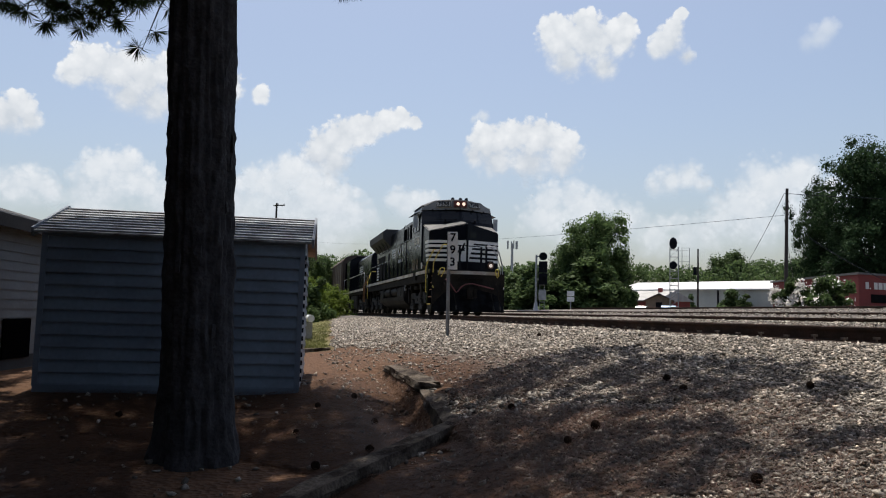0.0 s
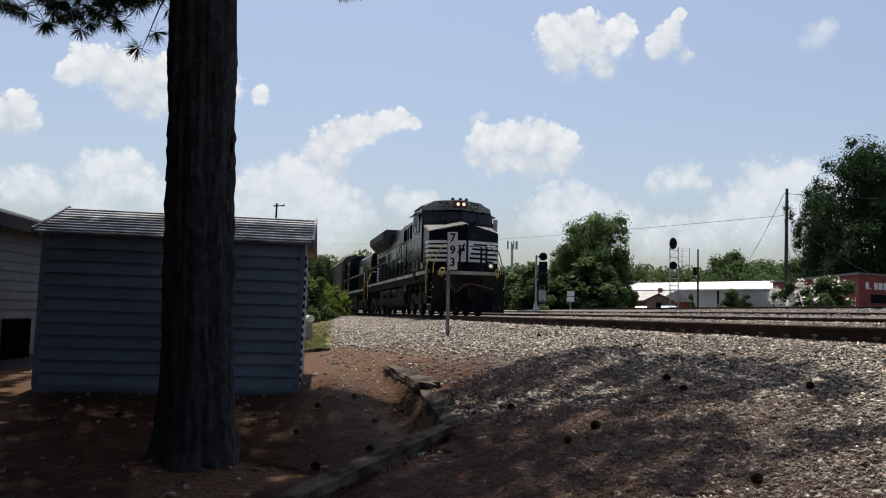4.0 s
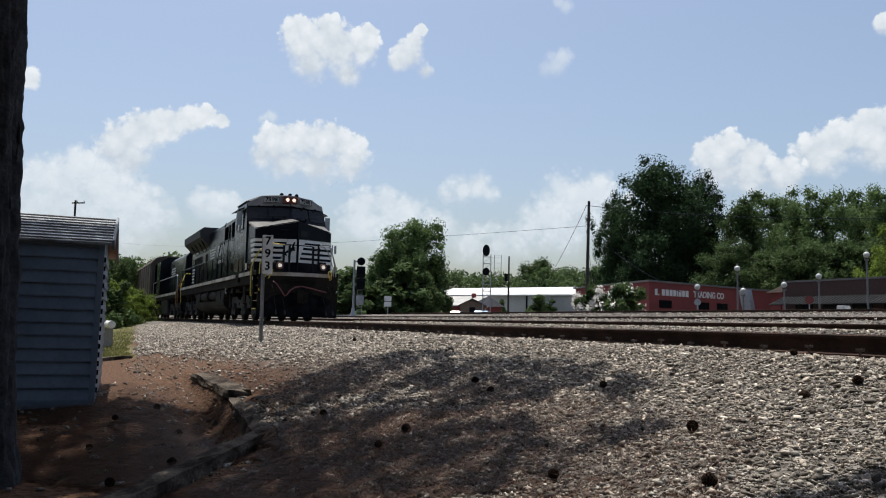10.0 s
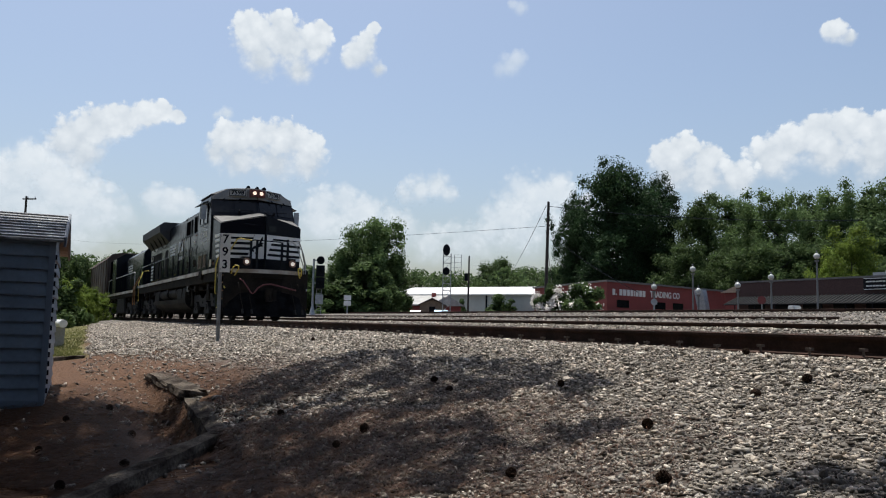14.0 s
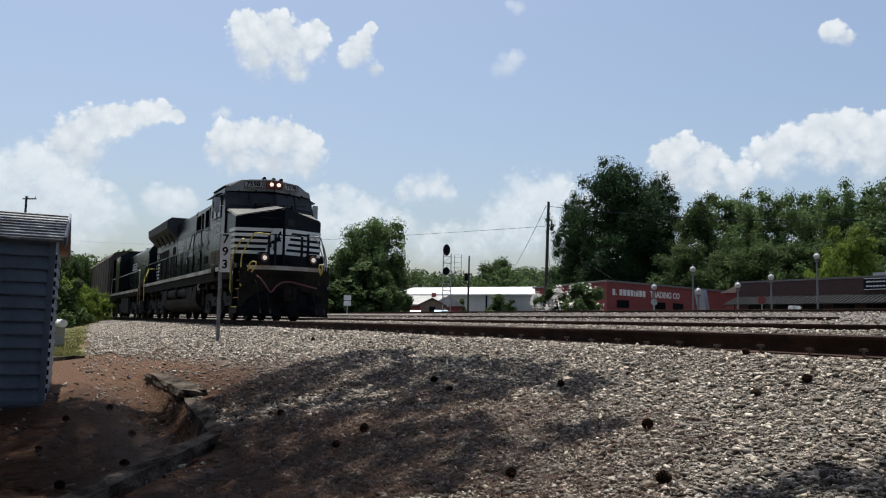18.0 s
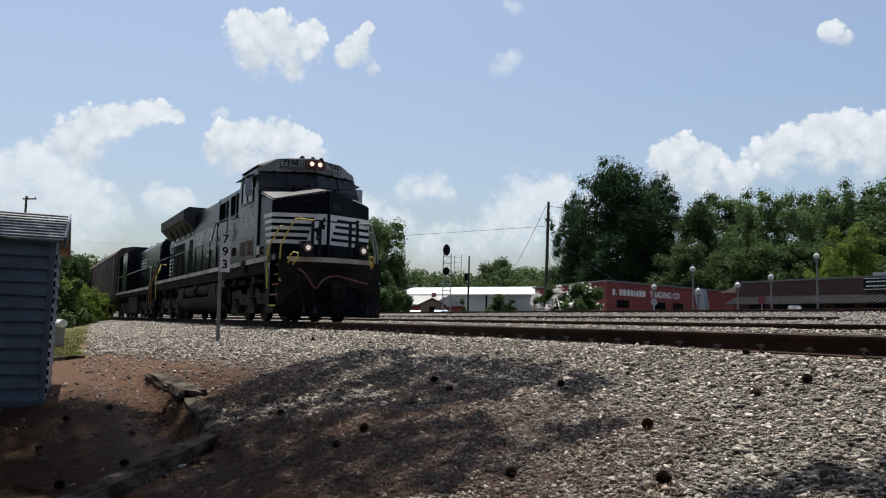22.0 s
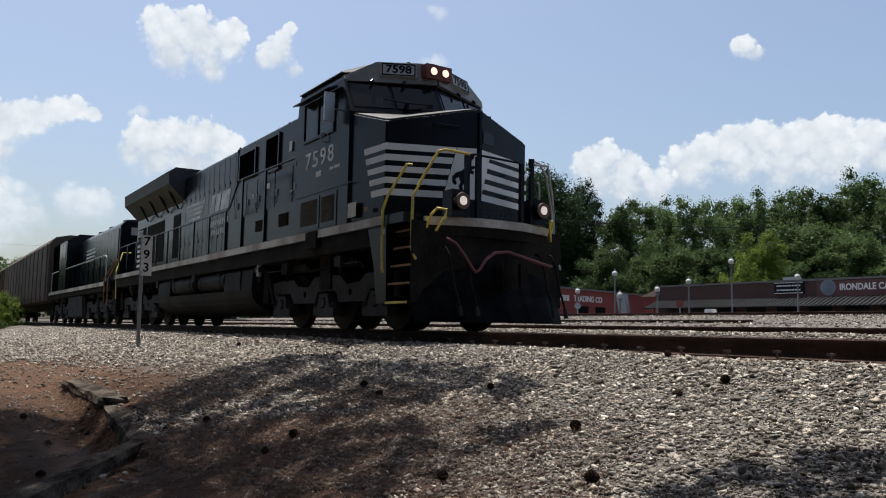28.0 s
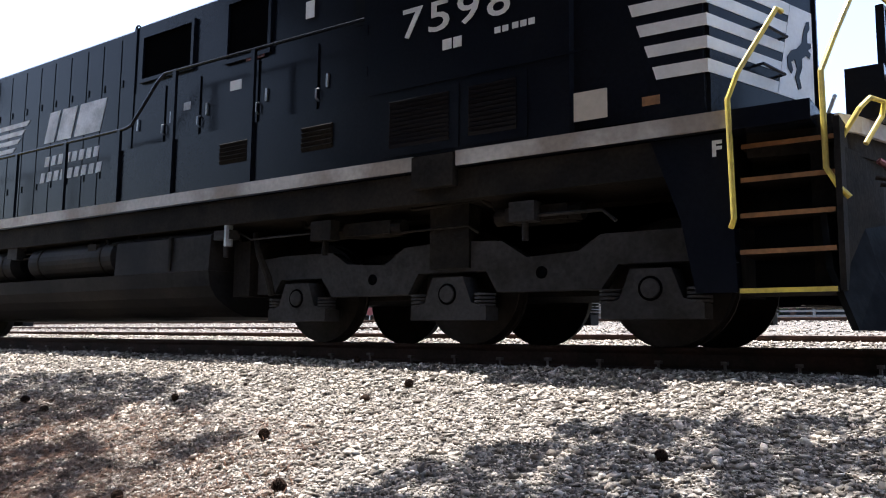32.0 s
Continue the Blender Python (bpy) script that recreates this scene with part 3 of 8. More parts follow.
    for s in (-1, 1):
        for x, z in ((-7.05, 4.24), (-4.0, 4.22), (-12.1, 4.3)):
            bm = B()
            tube(bm, [(x + 0.055 * math.cos(k * math.pi / 5), s * 1.08, z + 0.055 * math.sin(k * math.pi / 5)) for k in range(11)], 0.014, 6)
            part("lifting_lug", bm, BLACK, lo)
        for x0, x1, z0, z1, m in ((-4.98, -4.78, 2.98, 3.10, LOCO_WHITE), (-3.75, -3.62, 3.60, 3.80, LOCO_WHITE), (-5.85, -5.72, 2.88, 2.98, FADED), (-4.72, -4.40, 3.30, 3.36, RED_HOUSING)):
            bm = B()
            box(bm, x0, x1, *sorted((s * 1.166, s * 1.172)), z0, z1)
            part("placard", bm, m, lo, "small faded warning placard")
        bm = B()
        box(bm, -7.0, -6.95, *sorted((s * 1.0, s * 1.16)), 1.75, 4.22)
        part("hood_step", bm, BLACK, lo)
        for x in (-6.22, -5.52, -4.47, -3.52):
            bm = B()
            tube(bm, [(x, s * 1.165, 2.62), (x, s * 1.21, 2.64), (x, s * 1.21, 2.74), (x, s * 1.165, 2.76)], 0.012, 6)
            part("door_handle", bm, STEEL, lo)
    # cab
    bm = B()
    ring = lambda z, w, xs, xc, ws: [(-2.6, -w, z), (xs, -w, z), ((xs + xc) / 2, -ws, z), (xc, 0, z), ((xs + xc) / 2, ws, z), (xs, w, z), (-2.6, w, z)]
    loft(bm, [ring(1.735, 1.5, -0.36, 0.28, 0.72), ring(3.64, 1.5, -0.36, 0.28, 0.72), ring(4.29, 1.46, -0.70, -0.07, 0.72), ring(4.42, 1.42, -0.78, -0.02, 0.78), ring(4.66, 0.92, -0.86, -0.22, 0.6)])
    part("cab", bm, BLACK, lo)
    bm = B()
    loft(bm, [ring(4.425, 1.47, -0.78, 0.02, 0.8), ring(4.455, 1.45, -0.8, 0.0, 0.8), ring(4.70, 0.90, -0.9, -0.24, 0.6)])
    part("cab_roof", bm, ROOFTOP, lo)
    # windshield panes, set proud of the sloping front
    for s in (-1, 1):
        def front(k, z, o=0.012):
            xs = -0.36 + (z - 3.64) / 0.65 * -0.34
            xc = 0.28 + (z - 3.64) / 0.65 * -0.35
            return (xs + (xc - xs) * (1 - k) + o, s * 1.48 * k, z + 0.004)
        for k0, k1 in ((0.04, 0.5), (0.54, 0.96)):
            bm = B()
            q = [front(k0, 3.74), front(k1, 3.74), front(k1, 4.20), front(k0, 4.20)]
            v = [bm.verts.new(p) for p in q] + [bm.verts.new((p[0] - 0.02, p[1], p[2])) for p in q]
            fs = [bm.faces.new(v[:4]), bm.faces.new(v[4:][::-1])] + [bm.faces.new((v[i], v[(i + 1) % 4], v[4 + (i + 1) % 4], v[4 + i])) for i in range(4)]
            bmesh.ops.recalc_face_normals(bm, faces=fs)
            part("windshield_pane", bm, GLASS, lo, "dark windshield glass")
        # side windows of the cab, shade over them and mirror
        for x0, x1 in ((-2.18, -1.62), (-1.56, -0.98)):
            bm = B()
            ya, yb = sorted((s * 1.50, s * 1.507))
            box(bm, x0, x1, ya, yb, 3.45, 4.08)
            part("cab_window", bm, GLASS, lo, "dark cab side window")
        bm = B()
        ya, yb = sorted((s * 1.50, s * 1.53))
        for a, b, c, d in ((-2.24, -0.92, 4.08, 4.13), (-2.24, -0.92, 3.40, 3.45), (-2.24, -2.18, 3.45, 4.08), (-1.62, -1.56, 3.45, 4.08), (-0.98, -0.92, 3.45, 4.08)):
            box(bm, a, b, ya, yb, c, d)
        part("window_frame", bm, BLACK, lo)
        bm = B()
        ya, yb = sorted((s * 1.50, s * 1.72))
        prism(bm, [(s * 1.50, 4.17), (s * 1.72, 4.10), (s * 1.72, 4.12), (s * 1.50, 4.21)], -2.3, -0.85, "x")
        part("window_shade", bm, BLACK, lo)
        bm = B()
        ya, yb = sorted((s * 1.60, s * 1.78))
        box(bm, -0.80, -0.74, ya, yb, 3.52, 4.02)
        rod(bm, (-0.77, s * 1.5, 3.75), (-0.77, s * 1.62, 3.75), 0.012)
        part("wing_mirror", bm, STEEL, lo, "pale grey wing mirror")
        bm = B()
        tube(bm, [(-1.3, s * 1.51, 3.44), (-1.3, s * 1.58, 3.42), (-1.3, s * 1.58, 3.30), (-1.3, s * 1.51, 3.28)], 0.014)
        part("grab_iron", bm, STEEL, lo)
        # rear cab door and window
        bm = B()
        ya, yb = sorted((s * 1.165, s * 1.18))
        box(bm, -3.0, -2.62, ya, yb, 3.34, 4.02)
        part("cab_door_window", bm, GLASS, lo)
        # battery boxes, louvres and plates on the cab's flank
        for x0, x1 in ((-2.32, -1.45), (-1.4, -0.75)):
            bm = B()
            ya, yb = sorted((s * 1.50, s * 1.512))
            box(bm, x0, x1, ya, yb, 1.76, 2.36)
            part("flank_door", bm, BLACK, lo)
        for x0, x1 in ((-2.24, -1.55), (-1.34, -0.85)):
            bm = B()
            grille(bm, x0, x1, 1.84, 2.30, s * 1.517, 11, 0.012)
            part("flank_louvre", bm, BLACK, lo)
        bm = B()
        ya, yb = sorted((s * 1.50, s * 1.508))
        box(bm, -0.32, -0.03, ya, yb, 1.82, 2.06)
        part("build_plate", bm, CREAM, lo, "cream builder plate")
        bm = B()
        box(bm, 0.26, 0.40, ya, yb, 1.86, 1.93)
        part("warning_plate", bm, DECK, lo)
        for zz in (2.62, 3.05):
            bm = B()
            box(bm, -2.58, -2.54, ya, s * 1.52 if s > 0 else yb, zz, zz + 0.1)
            part("cab_hinge", bm, BLACK, lo)
        bm = B()
        ya, yb = sorted((s * 1.50, s * 1.514))
        box(bm, -2.52, -0.2, ya, yb, 2.405, 2.425)
        part("belt_seam", bm, BLACK, lo)
    # band over the windshield: number boards and headlight
    for s in (-1, 1):
        def band(y, z, o=0.0):
            return (0.05 - 0.46 * y - 0.25 * (z - 4.27) + o, s * y, z)
        bm = B()
        q = [(0.02, 4.26), (1.43, 4.24), (1.43, 4.36), (0.95, 4.63), (0.02, 4.66)]
        v0, v1 = [bm.verts.new(band(y, z)) for y, z in q], [bm.verts.new(band(y, z, -0.17)) for y, z in q]
        fs = [bm.faces.new(v0), bm.faces.new(v1[::-1])] + [bm.faces.new((v0[i], v0[(i + 1) % 5], v1[(i + 1) % 5], v1[i])) for i in range(5)]
        bmesh.ops.recalc_face_normals(bm, faces=fs)
        part("brow", bm, CAB_BAND, lo, "pale grey band over the windshield")
        bm = B()
        c = band(0.63, 4.475, 0.02)
        m = Matrix.Translation(c) @ Matrix.Rotation(s * radians(24.7), 4, "Z") @ Matrix.Rotation(radians(-12), 4, "Y")
        boxm(bm, m, 0.08, 0.62, 0.25)
        nb = part("number_board", bm, NUMBOARD, lo, "pale number board")
        bm = B()
        for a, b, c, d in ((-0.295, 0.295, 0.095, 0.118), (-0.295, 0.295, -0.118, -0.095), (-0.295, -0.272, -0.095, 0.095), (0.272, 0.295, -0.095, 0.095)):
            vs = box(bm, 0.041, 0.047, a, b, c, d)
            for v in vs:
                v.co = m @ v.co
        part("board_rim", bm, BLACK, nb)
        tm = m @ Matrix.Translation((0.042, 0, 0)) @ Matrix(((0, 0, 1, 0), (1, 0, 0, 0), (0, 1, 0, 0), (0, 0, 0, 1)))
        letters("board_number", "7598", 0.205, BLACK, tm, nb, width=0.45, bold=0.006)
        for y in (0.55, 1.05):
            bm = B()
            rod(bm, band(y, 4.27, 0.02), band(y + 0.06, 4.22, 0.06), 0.025, 0.02, 8)
            part("wiper_motor", bm, BLACK, lo)
    bm = B()
    box(bm, -0.30, 0.07, -0.26, 0.26, 4.35, 4.60)
    hl = part("headlight_housing", bm, RED_HOUSING, lo, "red twin headlight housing")
    for y in (-0.12, 0.12):
        bm = B()
        rod(bm, (0.07, y, 4.475), (0.085, y, 4.475), 0.095, 0.09, 20)
        part("lamp_rim", bm, RED_HOUSING, hl)
        bm = B()
        rod(bm, (0.083, y, 4.475), (0.094, y, 4.475), 0.072, 0.05, 20)
        part("lamp_lens", bm, LAMP_GLOW, hl, "lit headlamp")
    # nose
    bm = B()
    low = [(*p, 1.735) for p in NOSE_PLAN]
    zt = [3.66, 3.28, 3.57, 3.28, 3.66]
    top = [(*p, z) for p, z in zip(NOSE_PLAN, zt)]
    v0, v1 = [bm.verts.new(p) for p in low], [bm.verts.new(p) for p in top]
    back = bm.verts.new((-0.5, 0, 3.90))
    fs = [bm.faces.new((v0[i], v0[i + 1], v1[i + 1], v1[i])) for i in range(4)]
    fs += [bm.faces.new((v1[0], v1[1], back)), bm.faces.new((v1[1], v1[2], back)), bm.faces.new((v1[2], v1[3], back)), bm.faces.new((v1[3], v1[4], back))]
    fs += [bm.faces.new(v0), bm.faces.new((v0[4], v1[4], back, v1[0], v0[0]))]
    bmesh.ops.recalc_face_normals(bm, faces=fs)
    bmesh.ops.bevel(bm, geom=[e for e in bm.edges if e.calc_length() > 0.5], offset=0.03, segments=2, affect="EDGES")
    # upward faces take the tone with the sunlight painted in
    for f in bm.faces:
        if f.normal.z > 0.5 and f.calc_center_median().z > 3.2:
            f.material_index = 1
    part("nose", bm, [BLACK, NOSE_TOP], lo, "black sloping nose")
    # stripes: five on each side, white panel with a dark rearing shape in the middle
    zs = [(2.80, 2.905), (2.63, 2.73), (2.45, 2.545), (2.27, 2.365), (2.08, 2.185)]
    for i, (z0, z1) in enumerate(zs):
        bm = B()
        nose_plate(bm, 0.57 + 0.062 * i, U2 - 0.36 - 0.05 * i, z0, z1, 0.60 + 0.062 * i, U2 - 0.385 - 0.05 * i)
        part("nose_stripe", bm, LOCO_WHITE, lo, "white nose stripe")
        bm = B()
        nose_plate(bm, U2 + 0.36 - 0.07 * i, 2 * U2 - 0.57 - 0.062 * i, z0, z1, U2 + 0.325 - 0.07 * i, 2 * U2 - 0.60 - 0.062 * i)
        part("nose_stripe", bm, LOCO_WHITE, lo, "white nose stripe")
    bm = B()
    nose_plate(bm, U2 - 0.35, U2 - 0.03, 2.08, 2.905, U2 - 0.58, U2 - 0.03, 0.004)
    part("emblem_panel", bm, LOCO_WHITE, lo, "white emblem panel")
    bm = B()
    nose_plate(bm, U2 + 0.03, U2 + 0.36, 2.08, 2.905, U2 + 0.03, U2 + 0.06, 0.004)
    part("emblem_panel", bm, LOCO_WHITE, lo, "white emblem panel")
    # rearing dark shape as a plain outline
    shape = [(k * 0.0034, q * 0.0036) for k, q in ((52, 70), (50, 88), (38, 84), (24, 60), (14, 28), (-10, 8), (-34, 0), (-54, -20), (-52, -46), (-38, -58), (-30, -48), (-38, -30), (-22, -20), (-12, -42), (-22, -62), (-10, -92), (4, -86), (-4, -60), (10, -36), (12, -12), (32, 0), (48, -6), (52, 8), (40, 14), (56, 24), (54, 34), (38, 32), (40, 56))]
    p, n = nose_at(U2 - 0.25)
    tan = Vector((-n.y, n.x))
    bm = B()
    vs = []
    for o in (0.005, 0.011):
        vs.append([bm.verts.new((p.x + tan.x * a + n.x * o, p.y + tan.y * a + n.y * o, 2.50 + b)) for a, b in shape])
    fs = [bm.faces.new(vs[1]), bm.faces.new(vs[0][::-1])] + [bm.faces.new((vs[0][i], vs[0][(i + 1) % len(shape)], vs[1][(i + 1) % len(shape)], vs[1][i])) for i in range(len(shape))]
    bmesh.ops.recalc_face_normals(bm, faces=fs)
    part("emblem", bm, BLACK, lo, "plain dark emblem shape")
    # nose door seam post, nose grab irons and wipers
    bm = B()
    box(bm, 1.24, 1.285, 0.0, 0.05, 1.74, 3.5)
    part("nose_seam", bm, BLACK, lo)
    bm = B()
    nose_plate(bm, U2 + 0.12, U2 + 0.42, 3.02, 3.22, out=0.012)
    part("nose_door_window", bm, GLASS, lo)
    for u0, u1, z in ((U1 + 0.75, U1 + 1.15, 3.25), (U1 + 0.65, U1 + 0.95, 2.58), (U1 + 0.6, U1 + 0.9, 2.25), (U2 + 0.7, U2 + 1.0, 2.58), (U2 + 0.75, U2 + 1.05, 2.22)):
        a, na = nose_at(u0)
        b, nb_ = nose_at(u1)
        bm = B()
        tube(bm, [(a.x, a.y, z), (a.x + na.x * 0.08, a.y + na.y * 0.08, z), (b.x + nb_.x * 0.08, b.y + nb_.y * 0.08, z - 0.03), (b.x, b.y, z - 0.03)], 0.013, 6)
        part("grab_iron", bm, BLACK, lo)
    for y in (-0.62, 0.62):
        bm = B()
        tube(bm, [(0.05, y, 3.83), (0.12, y - 0.5, 3.80)], 0.014, 6)
        tube(bm, [(0.05, y, 3.83), (0.14, y + 0.45, 3.84)], 0.014, 6)
        rod(bm, (0.0, y, 3.74), (0.06, y, 3.84), 0.05, 0.03, 8)
        part("wiper", bm, BLACK, lo)
    # side lettering
    for i, d in enumerate("7598"):
        letters("road_numeral", d, 0.42, LOCO_WHITE, Matrix.Translation((-2.0 + 0.32 * i, -1.504, 3.03)) @ SIDE_TEXT, lo, width=0.235, bold=0.002, label="white road number numeral")
        letters("road_numeral", d, 0.42, LOCO_WHITE, Matrix.Translation((-1.04 - 0.32 * i, 1.504, 3.03)) @ Matrix.Rotation(math.pi, 4, "Z") @ SIDE_TEXT, lo, width=0.235, bold=0.002, label="white road number numeral")
    letters("end_mark", "F", 0.16, LOCO_WHITE, Matrix.Translation((0.80, -1.448, 1.46)) @ SIDE_TEXT, lo, bold=0.006)
    for x0, x1, z0, z1 in ((-1.64, -1.54, 2.70, 2.80), (-1.52, -1.43, 2.70, 2.80), (-1.08, -1.02, 2.74, 2.795), (-1.00, -0.94, 2.74, 2.795), (-0.90, -0.84, 2.745, 2.80), (-0.82, -0.76, 2.745, 2.80), (-0.74, -0.68, 2.745, 2.80)):
        bm = B()
        box(bm, x0, x1, -1.506, -1.50, z0, z1)
        part("small_lettering", bm, LOCO_WHITE, lo, "small white lettering as plain bars")
    # long hood mark as plain slanted shapes: bars, two blocks, two lines below
    for i in range(4):
        bm = B()
        z = 3.40 - 0.13 * i
        prism(bm, [(-11.6 + 0.05 * i, z - 0.075), (-9.95 - 0.13 * i, z - 0.075), (-9.85 - 0.13 * i, z), (-11.6 + 0.05 * i, z)], -1.030, -1.0225)
        part("side_mark", bm, FADED, lo, "faded white side mark as plain bars")
    for pts in ([(-9.40, 2.95), (-9.12, 2.95), (-8.98, 3.42), (-9.26, 3.42)], [(-9.05, 2.95), (-8.66, 2.95), (-8.52, 3.42), (-8.91, 3.42)], [(-8.58, 2.95), (-7.92, 2.95), (-7.78, 3.42), (-8.44, 3.42)]):
        bm = B()
        prism(bm, pts, -1.030, -1.0225)
        part("side_mark", bm, FADED, lo, "faded white side mark as plain shapes")
    for z, xs in ((2.66, (-9.35, -7.95)), (2.42, (-9.45, -7.85))):
        x = xs[0]
        while x < xs[1]:
            bm = B()
            prism(bm, [(x, z - 0.075), (x + 0.12, z - 0.075), (x + 0.15, z + 0.075), (x + 0.03, z + 0.075)], -1.028, -1.0225)
            part("small_lettering", bm, FADED, lo)
            x += 0.185
    for i in range(5):
        bm = B()
        z = 2.75 - 0.17 * i
        box(bm, -17.8, -16.75 - 0.05 * i, -1.022, -1.013, z - 0.09, z)
        part("rear_stripe", bm, LOCO_WHITE, lo, "white stripe at the hood end")
    bm = B()
    box(bm, -17.6, -16.95, -1.04, -1.013, 3.02, 3.24)
    nb = part("rear_number_board", bm, NUMBOARD, lo)
    letters("board_number", "7598", 0.19, BLACK, Matrix.Translation((-17.27, -1.042, 3.13)) @ SIDE_TEXT, nb, width=0.5)
    # handrails along the walkways
    for s in (-1, 1):
        y = s * 1.46
        bm = B()
        tube(bm, [(-2.40, y, 3.24), (-5.86, y, 3.28), (-6.0, y, 3.2), (-6.50, y, 2.72), (-6.65, y, 2.69), (-18.2, y, 2.69), (-18.4, y, 2.6), (-18.4, y, 1.75)], 0.021, 8)
        part("handrail", bm, BLACK, lo)
        for x, z in ((-2.45, 3.24), (-4.25, 3.26), (-5.65, 3.28), (-6.75, 2.69), (-8.0, 2.69), (-9.3, 2.69), (-10.6, 2.69), (-11.9, 2.69), (-13.2, 2.69), (-14.5, 2.69), (-15.8, 2.69), (-17.1, 2.69)):
            bm = B()
            box(bm, x - 0.03, x + 0.03, min(y - 0.02, y + 0.02), max(y - 0.02, y + 0.02), 1.74 if x < -6.6 or x > -2.5 else 1.74, z)
            part("stanchion", bm, BLACK, lo)
    # fuel tank, air reservoirs
    bm = B()
    belly = [(1.44 * math.sin(a), 0.80 - 0.62 * math.cos(a) ** 0.8) for a in (1.57, 1.36, 1.16, 0.97, 0.80, 0.66)]
    prism(bm, [(-y, z) for y, z in belly[::-1]] + belly, -12.75, -4.9, "x")
    prism(bm, [(-1.0, 0.80), (-1.0, 1.28), (1.0, 1.28), (1.0, 0.80)], -12.75, -6.7, "x")
    prism(bm, [(-1.44, 0.80), (-1.42, 1.20), (-1.3, 1.28), (1.3, 1.28), (1.42, 1.20), (1.44, 0.80)], -6.72, -4.9, "x")
    prism(bm, [(-1.44, 0.80), (-1.42, 1.20), (-1.3, 1.28), (1.3, 1.28), (1.42, 1.20), (1.44, 0.80)], -12.75, -11.5, "x")
    part("fuel_tank", bm, TANK, lo, "dusty black fuel tank")
    bm = B()
    box(bm, -5.62, -5.58, -1.455, -1.41, 0.82, 1.22)
    part("tank_strap", bm, GRIME, lo)
    for s in (-1, 1):
        for x0, x1 in ((-8.85, -6.85), (-11.3, -9.35)):
            bm = B()
            rod(bm, (x0, s * 1.2, 1.06), (x1, s * 1.2, 1.06), 0.23, 0.23, 24)
            rod(bm, (x1, s * 1.2, 1.06), (x1 + 0.07, s * 1.2, 1.06), 0.23, 0.12, 24)
            rod(bm, (x0 - 0.07, s * 1.2, 1.06), (x0, s * 1.2, 1.06), 0.12, 0.23, 24)
            tk = part("air_reservoir", bm, TANK, lo, "cylindrical black air reservoir", smooth=False)
            for xb in (x0 + 0.25, x1 - 0.25):
                bm = B()
                rod(bm, (xb - 0.02, s * 1.2, 1.06), (xb + 0.02, s * 1.2, 1.06), 0.237, 0.237, 24)
                part("reservoir_band", bm, GRIME, tk)
        bm = B()
        tube(bm, [(-12.6, s * 1.38, 1.40), (-6.0, s * 1.38, 1.40), (-5.0, s * 1.36, 1.34), (-4.6, s * 1.36, 1.36)], 0.03)
        tube(bm, [(-4.4, s * 1.36, 1.42), (0.3, s * 1.36, 1.42)], 0.025)
        part("air_pipe", bm, GRIME, lo)
        bm = B()
        rod(bm, (-4.65, s * 1.38, 1.06), (-4.65, s * 1.38, 1.3), 0.05)
        box(bm, -4.85, -4.5, min(s * 1.3, s * 1.42), max(s * 1.3, s * 1.42), 1.33, 1.45)
        part("fuel_filler", bm, STEEL, lo)
    # conduits, valves and cables under the sill
    rng = np.random.default_rng(31)
    for s in (-1, 1):
        for i in range(22):
            x, z = rng.uniform(-17.5, 0.2), rng.uniform(1.05, 1.3)
            w = rng.uniform(0.3, 1.5)
            y = s * rng.uniform(1.16, 1.36)
            bm = B()
            tube(bm, [(x - w, y, z + 0.12), (x - w * 0.8, y, z), (x, y, z + rng.uniform(-0.05, 0.05)), (x + 0.12, y, z - rng.uniform(0.05, 0.25))], rng.uniform(0.012, 0.03), 6)
            part("conduit", bm, (GRIME, FRAME, GRIME)[i % 3], lo)
        for i in range(9):
            x, z = -17 + i * 2.0 + rng.uniform(-0.4, 0.4), rng.uniform(1.12, 1.24)
            bm = B()
            boxm(bm, pose(x, s * 1.34, z), rng.uniform(0.1, 0.3), 0.14, rng.uniform(0.1, 0.22))
            rod(bm, (x, s * 1.34, z - 0.05), (x, s * 1.34, z - 0.25), 0.03, 0.03, 8)
            part("valve", bm, (FRAME, GRIME)[i % 2], lo)
    # step wells, steps, yellow handrails
    for s in (-1, 1):
        bm = B()
        ya, yb = sorted((s * 1.30, s * 1.445))
        prism(bm, [(0.30, 1.58), (0.88, 1.58), (0.92, 0.40), (0.62, 0.40), (0.52, 0.95)], ya, yb)
        part("step_well", bm, BLACK, lo)
        bm = B()
        ya, yb = sorted((s * 0.85, s * 0.90))
        box(bm, 0.92, 1.62, ya, yb, 0.40, 1.6)
        part("step_back", bm, BLACK, lo)
        bm = B()
        ya, yb = sorted((s * 0.9, s * 1.42))
        box(bm, 1.58, 1.62, ya, yb, 0.40, 1.6)
        part("step_cheek", bm, GRIME, lo)
        for i, z in enumerate((0.42, 0.70, 0.97, 1.24, 1.50)):
            bm = B()
            ya, yb = sorted((s * 0.92, s * (1.46 - 0.04 * i)))
            box(bm, 0.94, 1.57, ya, yb, z - 0.03, z)
            st = part("step", bm, GRIME, lo)
            bm = B()
            ya, yb = sorted((s * (1.46 - 0.04 * i), s * (1.472 - 0.04 * i)))
            box(bm, 0.94, 1.57, ya, yb, z - 0.03, z + 0.004)
            part("tread_edge", bm, YELLOW if i == 0 else DECK, st, "worn yellow tread edge")
